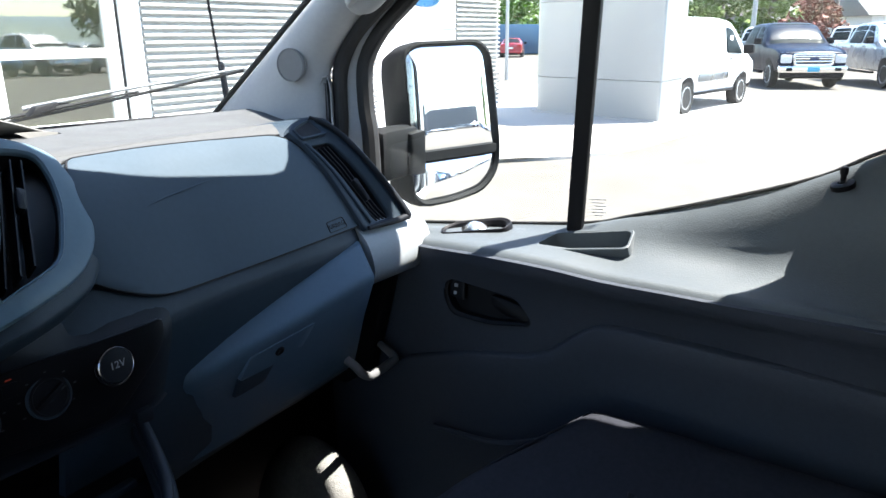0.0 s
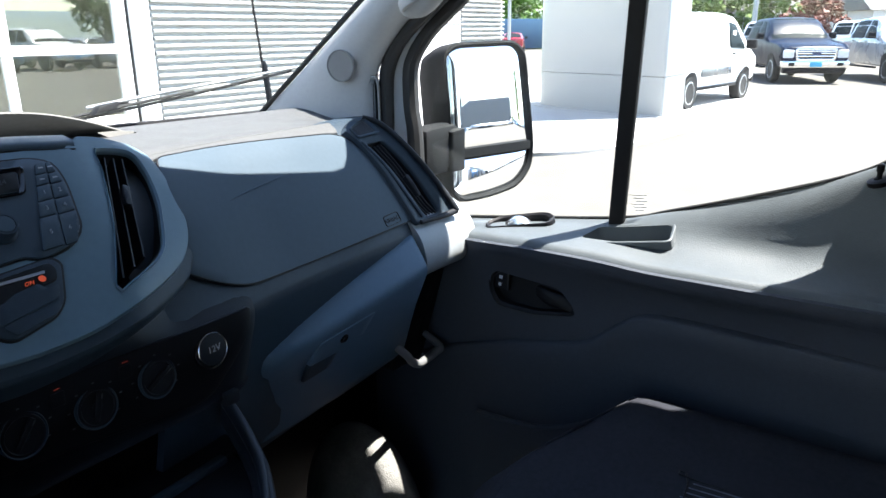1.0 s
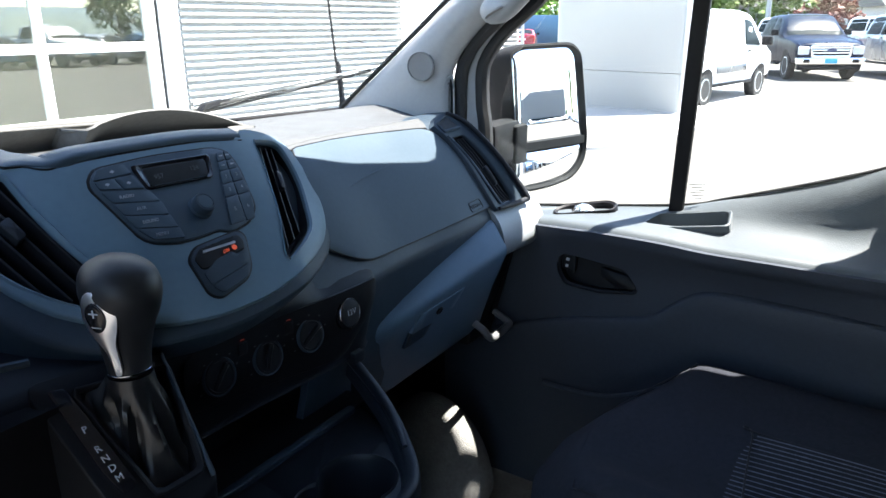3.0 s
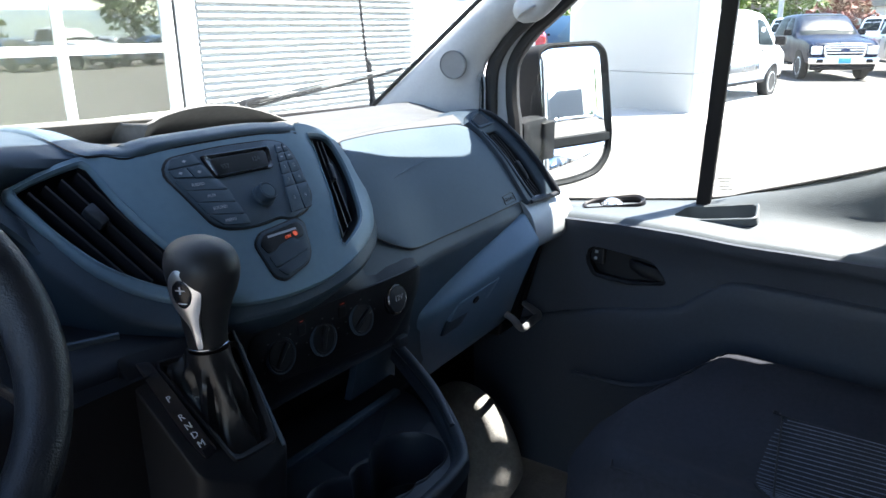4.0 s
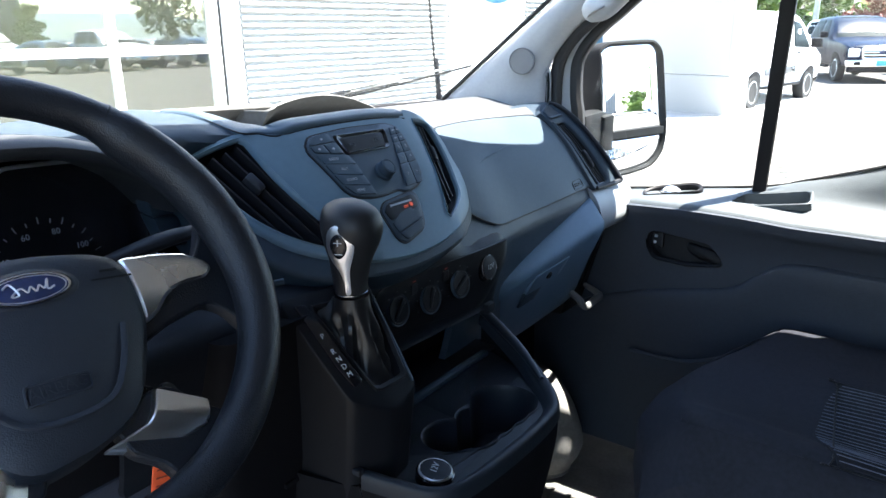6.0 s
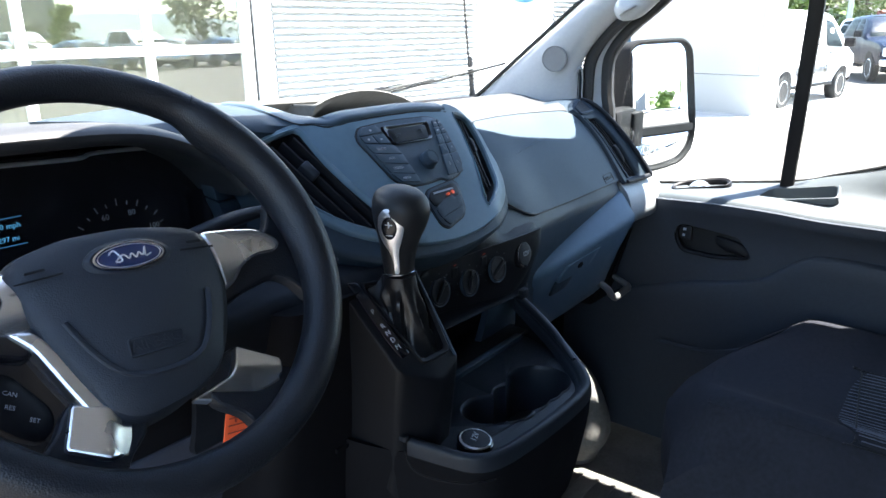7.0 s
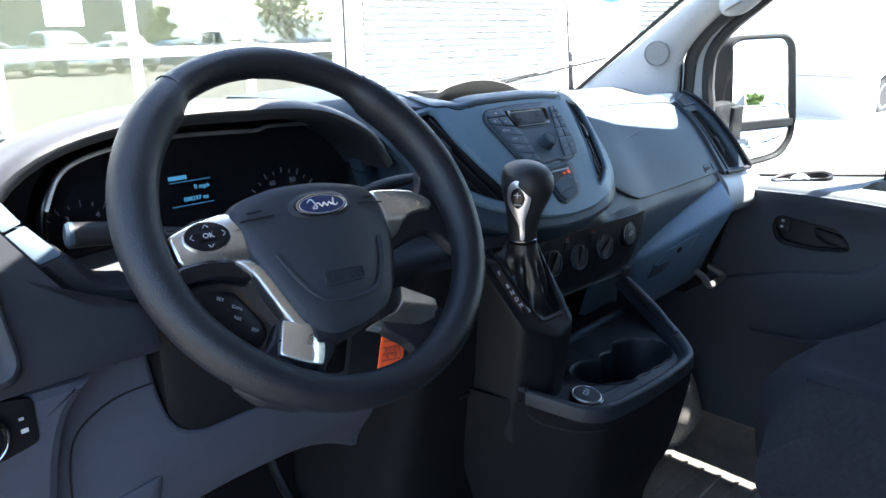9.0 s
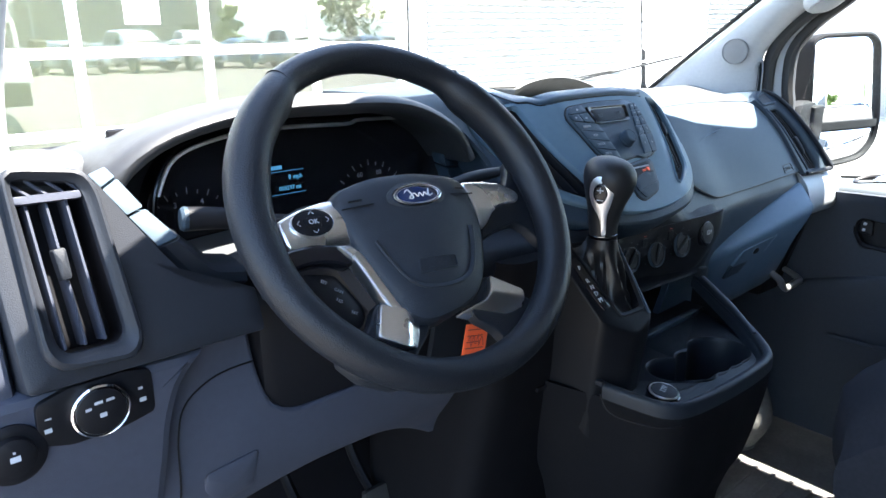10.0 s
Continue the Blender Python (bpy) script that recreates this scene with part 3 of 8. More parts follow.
part("seal_ribs", bm, RUBBER, quarter)

# door opening: two rubber seals with a painted strip between
frame_path = [(0.945, 1.10), (0.930, 1.30), (0.918, 1.45), (0.917, 1.514), (0.912, 1.562), (0.891, 1.605), (0.862, 1.638), (0.830, 1.664), (0.765, 1.718), (0.60, 1.868), (0.36, 2.07), (0.20, 2.12), (-0.18, 2.12)]
channel_path = [(0.865, 1.10), (0.866, 1.30), (0.870, 1.43), (0.878, 1.485), (0.879, 1.555), (0.868, 1.590), (0.844, 1.624), (0.814, 1.654), (0.752, 1.704), (0.585, 1.850), (0.345, 2.05), (0.19, 2.10), (-0.18, 2.10)]
solo("door_seal", sweep([(1.095, y, z) for y, z in frame_path], 0.0155, 10, n=5, squash=1.2), RUBBER, "thick black rubber door seal", "seal", kind="structure")
solo("door_seal", sweep([(1.125, y, z) for y, z in channel_path], 0.0175, 10, n=5, squash=1.2), RUBBER, "thick black rubber window channel", "seal", kind="structure")
solo("door_seal", sweep([(1.114, y - 0.010, z - 0.008) for y, z in channel_path], 0.0035, 8, n=5), GLOSS, "glossy black window guide lip", "seal", kind="structure")
band = []
for (y0, z0), (y1, z1) in zip(frame_path, channel_path):
    band.append([(1.098, y0, z0), (1.106, y0 + 0.3 * (y1 - y0), z0 + 0.3 * (z1 - z0)), (1.116, y0 + 0.7 * (y1 - y0), z0 + 0.7 * (z1 - z0)), (1.126, y1, z1)])
solo("door_frame", thick(loft(band, 4, 2), 0.006), PILLAR, "pale grey painted frame of the door opening", "door frame", kind="structure")

# ---- passenger door ----
def sill(y):
    rows = ((0.95, 1.245), (0.70, 1.272), (0.43, 1.305), (0.34, 1.329), (0.18, 1.380), (0.07, 1.421), (0.0, 1.461), (-0.10, 1.50), (-0.3, 1.53))
    for (y0, z0), (y1, z1) in zip(rows, rows[1:]):
        if y >= y1:
            return z0 + (z1 - z0) * (y0 - y) / (y0 - y1)
    return rows[-1][1]


door = thing("door_1", (1.10, 0.3, FLOOR), "closed passenger door with a slate grey moulded plastic panel", "door", kind="structure")
secs, low_secs = [], []
for y in (0.93, 0.78, 0.66, 0.54, 0.43, 0.34, 0.24, 0.14, 0.04, -0.08, -0.27):
    a = sill(y)
    L = 1.012 - 0.012 * ease(0.50, 0.05, y) + 0.052 * ease(0.62, 0.74, y)
    k = ease(0.36, 0.18, y) * (1 - 0.65 * ease(0.12, 0.02, y))
    face = 1.050 - 0.024 * ease(0.30, -0.05, y)
    crest = min(1.275 - 0.008 * ease(0.48, 0.35, y), a - 0.007)
    secs.append([(1.16, y, a - 0.01), (1.146, y, a), (1.130 - 0.016 * k, y, a - 0.003 - 0.030 * k), (1.092, y, crest + 0.005 + (0.35 - 0.15 * k) * (a - crest)), (L + 0.034, y, crest + 0.003), (L + 0.010, y, crest - 0.002), (L, y, crest - 0.014)])
    low_secs.append([(L + 0.001, y, crest - 0.010), (L + 0.004, y, crest - 0.026), (0.55 * L + 0.45 * face, y, 1.225), (face - 0.004, y, 1.18), (face, y, 1.12), (face + 0.004, y, 1.03), (1.050, y, 0.92), (1.055, y, 0.62)])
door_top = part("door_top", thick(loft(secs, 4, 3), 0.010), DOOR, door, "mid grey grained upper door trim")
door_panel = part("door_panel", thick(loft(low_secs, 4, 3), 0.010), DOORSHADE, door, "grained door panel, darkened as shade below the ledge")
# lower map pocket wall with its curved lip
lip = [(1.034, 0.80, 0.990), (1.032, 0.73, 1.018), (1.031, 0.60, 1.057), (1.030, 0.46, 1.088), (1.028, 0.41, 1.122), (1.026, 0.366, 1.155), (1.022, 0.32, 1.168), (1.014, 0.18, 1.168), (1.008, 0.05, 1.167), (1.000, -0.26, 1.15)]
secs = []
for x, y, z in lip:
    secs.append([(x + 0.016, y, z + 0.008), (x + 0.004, y, z + 0.004), (x, y, z - 0.005), (x - 0.001, y, z - 0.03), (x + 0.006, y, z - 0.12), (x + 0.012, y, 0.62)])
part("map_pocket", thick(loft(secs, 4, 3), 0.008), DOORSHADE, door, "lower door panel with a curved lip, shade in its colour")
bm = sweep([(1.020, 0.66, 0.90), (1.014, 0.52, 0.91), (1.012, 0.40, 0.965), (1.016, 0.34, 1.02)], 0.006, 8)
part("pocket_rib", bm, DOORSHADE, door)

# inner release handle in its black dish
hf = flat((1.042, 0.556, 1.170), (0.03, -1, -0.10), (0.16, 0, 1))
dish = rounded([(-0.093, 0.012), (-0.080, 0.026), (-0.02, 0.026), (0.056, 0.024), (0.088, -0.010), (0.086, -0.024), (0.01, -0.042), (-0.068, -0.044), (-0.090, -0.014)], 0.014)
cut(door_panel, plate([(u * 0.95, v * 0.92) for u, v in dish], hf, 0.08, 0.0005, 3, w=0.03))
hb = part("handle_dish", surround(dish, [(u * 0.90, v * 0.80) for u, v in dish], hf, 0.03, 0.003, 56, 0.004, 0.001, inner_depth=0.03), BLACK, door)
part("dish_back", plate([(u * 0.93, v * 0.88) for u, v in dish], hf, 0.006, 0.001, w=-0.022), BLACK, door)
part("release_lever", plate(rounded([(0.000, 0.012), (0.060, 0.008), (0.088, -0.012), (0.084, -0.022), (0.030, -0.018), (0.004, -0.006)], 0.007), hf, 0.014, 0.003, dome=0.003, w=-0.004), BLACK, door, "black pull lever")
part("lock_switch", plate(rounded([(-0.086, 0.020), (-0.055, 0.020), (-0.050, -0.014), (-0.080, -0.012)], 0.005), hf, 0.008, 0.002, w=-0.006), BLACK, door)
part("lock_icons", bars(hf, [(-0.074, -0.067, 0.010, 0.006), (-0.073, -0.067, -0.004, 0.006)], -0.005), MARK, door)

# window switch on the shelf
wf = flat((1.100, 0.612, 1.2850), (0.28, -1, 0.16), (0.92, 0.28, 0.20))
so = rounded([(-0.066, -0.021), (0.060, -0.026), (0.068, 0.004), (0.048, 0.027), (-0.044, 0.027), (-0.070, 0.004)], 0.014)
part("switch_bezel", surround(so, [(u * 0.86, v * 0.74) for u, v in so], wf, 0.012, 0.002, 48, 0.004, 0.002), BLACK, door)
part("switch_well", plate([(u * 0.9, v * 0.8) for u, v in so], wf, 0.004, 0.001, w=-0.010), BLACK, door)
rocker = loft([[wf(u, -0.012, h - 0.012), wf(u, -0.012, h), wf(u, 0.0, h + 0.002), wf(u, 0.012, h), wf(u, 0.012, h - 0.012)] for u, h in ((-0.034, -0.006), (-0.022, 0.002), (-0.008, 0.007), (0.006, 0.003), (0.016, -0.006))], 3, 2, closed=True, caps=True)
part("window_rocker", rocker, SILVER, door, "satin grey window switch")

# pocket sunk in the shelf
pf = flat((1.094, 0.400, 1.2915), (0, -1, 0.16), (1, 0, 0.34))
po = rounded([(-0.088, -0.034), (0.082, -0.034), (0.078, 0.028), (-0.066, 0.024)], 0.012)
pi = [(u * 0.90 + 0.002, v * 0.78) for u, v in po]
cut(door_top, plate([(u * 1.01, v * 1.01) for u, v in pi], pf, 0.08, 0.0005, 3, w=0.03))
part("pull_pocket", surround(po, pi, pf, 0.012, 0.003, 56, 0.004, 0.003, inner_depth=0.045), DOOR, door)
part("pocket_floor", plate(pi, pf, 0.004, 0.001, w=-0.040), DOOR, door)

part("lock_pin", lathe([(0.007, -0.004), (0.007, 0.0), (0.0040, 0.003), (0.0040, 0.010), (0.0055, 0.012), (0.0055, 0.021), (0.003, 0.023)], (1.118, 0.041, 1.421), (0.05, 0, 1), 12), BLACK, door, "black lock pin")
part("lock_collar", lathe([(0.016, -0.006), (0.016, 0.001), (0.012, 0.003), (0.008, 0.003)], (1.118, 0.041, 1.419), (-0.25, 0.3, 1), 16), BLACK, door)

# glass, guide bar and printed glass marks
gx = 1.138
glass_bm = bmesh.new()
edge = [(y, sill(y) - 0.03) for y in (0.86, 0.70, 0.43, 0.34, 0.18, 0.07, 0.0, -0.10, -0.19)] + [(-0.275, 1.51), (-0.275, 2.10), (0.31, 2.10), (0.55, 1.86), (0.73, 1.68), (0.80, 1.60), (0.835, 1.50)]
a = [glass_bm.verts.new((gx, y, z)) for y, z in edge]
b = [glass_bm.verts.new((gx + 0.004, y, z)) for y, z in edge]
glass_bm.faces.new(a)
glass_bm.faces.new(list(reversed(b)))
for i in range(len(a)):
    glass_bm.faces.new((a[i], b[i], b[(i + 1) % len(a)], a[(i + 1) % len(a)]))
pane = part("pane", glass_bm, SIDEGLASS, door)
pane.visible_shadow = False
part("guide_bar", hexa([(1.120, 0.448, 1.285), (1.120, 0.420, 1.285), (1.136, 0.420, 1.285), (1.136, 0.448, 1.285), (1.120, 0.425, 2.05), (1.120, 0.391, 2.05), (1.136, 0.391, 2.05), (1.136, 0.425, 2.05)], 0.004), BLACK, door, "upright black window divider")
gm = flat((gx - 0.002, 0.395, 1.335), (0, -1, 0.08), (0, 0.08, 1))
part("glass_print", bars(gm, [(-0.018 + 0.005 * (i % 3), 0.012 - 0.006 * (i % 2), 0.018 - i * 0.0055, 0.0013) for i in range(6)], 0.0), MARK, door)
part("belt_seal", sweep([(1.142, y, sill(y) + 0.002) for y in (0.86, 0.70, 0.43, 0.34, 0.18, 0.07, 0.0, -0.10, -0.19)], 0.003, 8), RUBBER, door)
solo("pillar_b", block((1.04, -0.42, FLOOR), (1.16, -0.125, 2.12), 0.015), PILLAR, "light grey trim of the pillar behind the door", "pillar trim", kind="structure")
# added out of view so the sunlit patch on the door ends here
part("sun_stop", block((1.126, -0.26, 1.40), (1.160, -0.006, 2.10), 0.006), BLACK, door, "unseen black upright added to cut the sun on the door top")
part("door_skin", block((1.165, -0.27, 0.62), (1.185, 0.95, 1.24), 0.006), BODYWHITE, door, "white painted outer door skin")

# ---- driver's side: the door stands open ----
solo("pillar_b", block((-0.78, -0.32, FLOOR), (-0.62, -0.19, 2.12), 0.015), PILLAR, "light grey trim of the pillar behind the door", "pillar trim", kind="structure")

# ---- dashboard ----
dash = thing("dashboard", (MID, 0.9, FLOOR), "dark slate moulded plastic dashboard with a raised centre stack", "dashboard")


def top_back(x):
    q = (x - MID) / 0.86
    return screen_edge(1.475) + 0.13 * (1 - q * q) - 0.012


# top pad: from the windscreen to the front crest
secs = []
for x, yf, zf in ((-0.66, 0.80, 1.515), (-0.58, 0.80, 1.512), (-0.51, 0.95, 1.49), (-0.30, 0.965, 1.482), (-0.06, 0.955, 1.482), (0.06, 0.88, 1.485), (0.22, 0.88, 1.488), (0.38, 0.88, 1.488),
                  (0.50, 0.872, 1.484), (0.70, 0.868, 1.482), (0.88, 0.868, 1.474), (0.96, 0.872, 1.468), (1.04, 0.91, 1.455)):
    yb = max(top_back(x), yf + 0.04)
    secs.append([(x, yb, 1.462), (x, yf + (yb - yf) * 0.6, 1.484), (x, yf + (yb - yf) * 0.25, zf + 0.004), (x, yf, zf), (x, yf - 0.004, zf - 0.03)])
part("top_pad", thick(loft(secs, 3, 3), 0.01), TOP, dash, "grey grained dashboard top")

# open tray behind the stack: a low rear wall on the driver's side, then an overhanging arch
wall_secs = []
for k in range(9):
    t = k / 8
    x, y, z = -0.02 + 0.36 * t, 1.085 + 0.010 * math.sin(math.pi * t), 1.533 - 0.012 * t
    wall_secs.append([(x, y - 0.005, 1.478), (x, y + 0.030, 1.484), (x, y + 0.028, 1.496), (x, y + 0.002, z - 0.006), (x, y + 0.002, z), (x, y + 0.020, z), (x, y + 0.14, 1.470)])
part("tray_wall", thick(loft(wall_secs, 2, 3), 0.004), TRAYHOOD, dash, "speckled grey rear wall of the open tray")
arch = []
for k in range(19):
    t = k / 18
    x = 0.292 + 0.305 * t
    rise = math.sin(math.pi * min(1.0, 0.10 + 0.90 * t ** 0.92)) ** 0.85
    hh = 1.484 + 0.052 * rise * (1 - 0.25 * t) + 0.016 * (1 - t) ** 2
    y = 1.040 - 0.020 * math.sin(math.pi * t)
    lean = 0.055 * ease(0.0, 0.14, t) * ease(1.0, 0.75, t) + 0.030 * (1 - t)
    arch.append([(x, y + lean - 0.01, 1.470), (x, y + lean, 1.482), (x, y + 0.45 * lean, 0.5 * 1.482 + 0.5 * hh), (x, y + 0.002, hh - 0.004), (x, y + 0.004, hh), (x, y + 0.012, hh - 0.002), (x, y + 0.06, 0.5 * (hh + 1.466)), (x, y + 0.12, 1.460)])
arch.insert(0, [(x - 0.012, y + 0.045, z) for x, y, z in arch[0]])
part("storage_hood", thick(loft(arch, 2, 3), 0.004), TRAYHOOD, dash, "arched dark grey hood overhanging the open tray")

# passenger side body
def flare(x, s):
    """How far the passenger side comes forward next to the stack."""
    return -0.024 * ease(0.62, 0.42, x)


secs = []
for x in (0.36, 0.46, 0.56, 0.70, 0.84, 0.94, 1.0):
    e = 0.010 * ease(0.86, 1.0, x)
    secs.append([(x, y + e + flare(x, (z - 1.306) / 0.175), z) for y, z in ((0.93, 1.476), (0.868, 1.478), (0.826, 1.446), (0.787, 1.396), (0.749, 1.331), (0.7315, 1.300), (0.7275, 1.288), (0.729, 1.266),
                                                  (0.748, 1.16), (0.785, 1.05), (0.83, 0.995), (0.96, 0.985))])
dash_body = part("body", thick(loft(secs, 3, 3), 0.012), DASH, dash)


def lid_map(x, s, w=0.0):
    """s runs up the curved lid from its lower edge (0) to its upper (1)."""
    pts = ((0.733, 1.306), (0.750, 1.337), (0.787, 1.399), (0.826, 1.449), (0.853, 1.473), (0.868, 1.481))
    k = min(4, int(max(0, s) * 5))
    t = s * 5 - k
    (y0, z0), (y1, z1) = pts[k], pts[k + 1]
    a, b = pts[max(0, k - 1)], pts[min(5, k + 2)]
    ta, tb = ((y1 - a[0]) / 2, (z1 - a[1]) / 2), ((b[0] - y0) / 2, (b[1] - z0) / 2)
    h = (2 * t ** 3 - 3 * t * t + 1, t ** 3 - 2 * t * t + t, -2 * t ** 3 + 3 * t * t, t ** 3 - t * t)
    y = h[0] * y0 + h[1] * ta[0] + h[2] * y1 + h[3] * tb[0]
    z = h[0] * z0 + h[1] * ta[1] + h[2] * z1 + h[3] * tb[1]
    ny, nz = -(z1 - z0), (y1 - y0)
    q = math.hypot(ny, nz)
    return V(x, y + ny / q * w + flare(x, s), z + nz / q * w)


def lid_uv(u, v, w=0.0):
    return lid_map(u, v / 0.24, w)


lid_out = rounded([(0.413, 0.074), (0.427, 0.094), (0.450, 0.124), (0.475, 0.176), (0.489, 0.217), (0.645, 0.202), (0.832, 0.177), (0.860, 0.156), (0.886, 0.110), (0.913, 0.060), (0.917, 0.018), (0.68, 0.012), (0.585, 0.013), (0.520, 0.022), (0.475, 0.043)], [0.005, 0.02, 0.05, 0.05, 0.012, 0.05, 0.02, 0.03, 0.06, 0.03, 0.004, 0.05, 0.03, 0.03, 0.04], 4)
lid_out = resample(lid_out, 96)
part("top_edge", panel(resample(rounded([(0.462, 0.176), (0.486, 0.220), (0.645, 0.205), (0.834, 0.180), (0.852, 0.172), (0.858, 0.200), (0.862, 0.262), (0.46, 0.262)], 0.012, 3), 80), lid_uv, 0.010, 0.003, 0.02, w=0.0016), TOP, dash, "grey grained front edge of the dashboard top")
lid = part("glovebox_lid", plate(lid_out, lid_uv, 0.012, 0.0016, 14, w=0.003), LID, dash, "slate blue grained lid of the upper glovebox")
part("lid_gap", sweep([lid_uv((u - 0.67) * 1.004 + 0.67, (v - 0.12) * 1.008 + 0.12, 0.0024) for u, v in lid_out], 0.0014, 6, n=1, closed=True), BLACK, dash, "thin black gap round the glovebox lid")
part("lid_crease", sweep([lid_uv(0.52, 0.104, 0.0020), lid_uv(0.58, 0.112, 0.0026), lid_uv(0.70, 0.122, 0.0020), lid_uv(0.84, 0.124, 0.0018)], [0.0008, 0.0020, 0.0012, 0.0006], 8, squash=0.5), LID, lid)
part("airbag_badge", surround(rounded([(0.838, 0.022), (0.882, 0.024), (0.880, 0.046), (0.838, 0.044)], 0.005), rounded([(0.8392, 0.0235), (0.8808, 0.0255), (0.8788, 0.0445), (0.8392, 0.0425)], 0.004), lid_uv, 0.001, 0.0003, 40, 0.0042, 0.0042), BLACK, lid)
part("badge_word", lettering("AIRBAG", lid_uv, 0.859, 0.034, 0.0085, 0.0033, 0.03), BLACK, lid)

# lower glovebox with latch
lf = flat((0.74, 0.7265, 1.155), (1, -0.052, 0), (0, -0.45, 1))
secs = []
for x, back, skew in ((0.500, 0.075, 0), (0.512, 0.030, 0), (0.535, 0.010, 0), (0.575, 0.003, 0), (0.65, 0, 0), (0.74, 0, 0), (0.82, 0, 0.2), (0.864, 0.001, 0.8), (0.874, 0.004, 1), (0.880, 0.012, 1), (0.882, 0.04, 1)):
    f, g = (x - 0.60) / 0.277, (x - 0.567) / 0.334
    yf, zf, yb, zb = 0.710 - 0.034 * f, 1.207 + 0.044 * f, 0.735 - 0.022 * g, 1.212 + 0.083 * g
    prof = ((0.83, zb + 0.002), (yb + 0.008, zb + 0.002), (yb, zb), (yf + 0.006, zf + 0.005), (yf + 0.002, zf + 0.001), (yf, zf - 0.005), (yf + 0.001, zf - 0.014), (yf + 0.45 * (zf - 1.16), 1.16), (yf + 0.45 * (zf - 1.10), 1.10), (yf + 0.45 * (zf - 1.05), 1.05), (0.785, 1.030), (0.84, 1.018))
    secs.append([(x + skew * 0.255 * (1.25 - z) * (1 if z < 1.25 else -1.8), y + back, z) for y, z in prof])
low = part("lower_glovebox", loft(secs, 1, 1, closed=True, caps=True), GLOVELIT, dash, "slate blue drop-down glovebox door, paled as if daylit")
part("latch_plate", plate(rounded([(-0.122, 0.000), (-0.112, 0.042), (0.012, 0.056), (-0.002, 0.014), (-0.030, 0.004)], 0.006), lf, 0.012, 0.002, w=0.006), GLOVELIT, low)
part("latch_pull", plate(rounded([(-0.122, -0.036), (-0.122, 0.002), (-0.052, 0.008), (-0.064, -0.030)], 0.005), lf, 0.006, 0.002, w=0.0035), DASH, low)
part("key_lock", lathe([(0.008, -0.004), (0.008, 0.002), (0.006, 0.003), (0.004, 0.0015)], lf(-0.055, 0.029, 0.006), lf(0, 0, 1) - lf(0, 0, 0), 16), BLACK, low)

# end cap towards the door, cup recess and grab loop
secs = []
for x, dy in ((0.905, 0.004), (0.95, 0.0), (1.01, -0.004), (1.055, -0.008), (1.070, -0.006), (1.074, 0.004)):
    secs.append([(x, y + dy, z) for y, z in ((0.90, 1.40), (0.80, 1.345), (0.748, 1.320), (0.727, 1.306), (0.712, 1.290), (0.703, 1.272), (0.697, 1.248), (0.697, 1.232), (0.706, 1.217), (0.728, 1.206), (0.80, 1.198), (0.90, 1.20))])
part("end_cap", loft(secs, 2, 2, closed=True, caps=True), ENDCAPLIT, dash, "slate end cap beside the door, paled as if sunlit")
part("cup_ring", lathe([(0.030, -0.012), (0.030, 0.006), (0.027, 0.008), (0.025, 0.004), (0.025, -0.010)], (1.055, 0.770, 1.315), (0, -0.25, 1), 28), DASH, dash, "round dark cup recess")
part("end_side", thick(loft([[(1.0, y, z), (1.004, y + 0.02, z), (1.0, y + 0.10, z), (0.99, y + 0.20, z)] for y, z in ((0.735, 1.20), (0.752, 1.14), (0.775, 1.07), (0.80, 1.0))], 3, 3), 0.01), BLACK, dash)
# solid black body painted in for the shade of an open recess
part("end_shade_block", hexa([(0.94, 0.805, 0.985), (1.035, 0.80, 0.985), (1.035, 0.95, 0.985), (0.94, 0.95, 0.985), (0.90, 0.738, 1.215), (1.035, 0.735, 1.215), (1.035, 0.95, 1.215), (0.90, 0.95, 1.215)], 0.006), BLACK, dash, "solid black block in place of the shaded opening at the dashboard end")
part("grab_loop", sweep([(0.905, 0.85, 1.10), (0.890, 0.790, 1.082), (0.893, 0.744, 1.058), (0.905, 0.738, 1.040), (0.926, 0.737, 1.026), (0.956, 0.742, 1.021), (0.985, 0.741, 1.024), (1.008, 0.742, 1.031), (1.02, 0.80, 1.05)], [0.006, 0.007, 0.008, 0.008, 0.008, 0.0085, 0.009, 0.0085, 0.006], 10), GRABWHITE, dash, "pale moulded grab loop under the dashboard end")


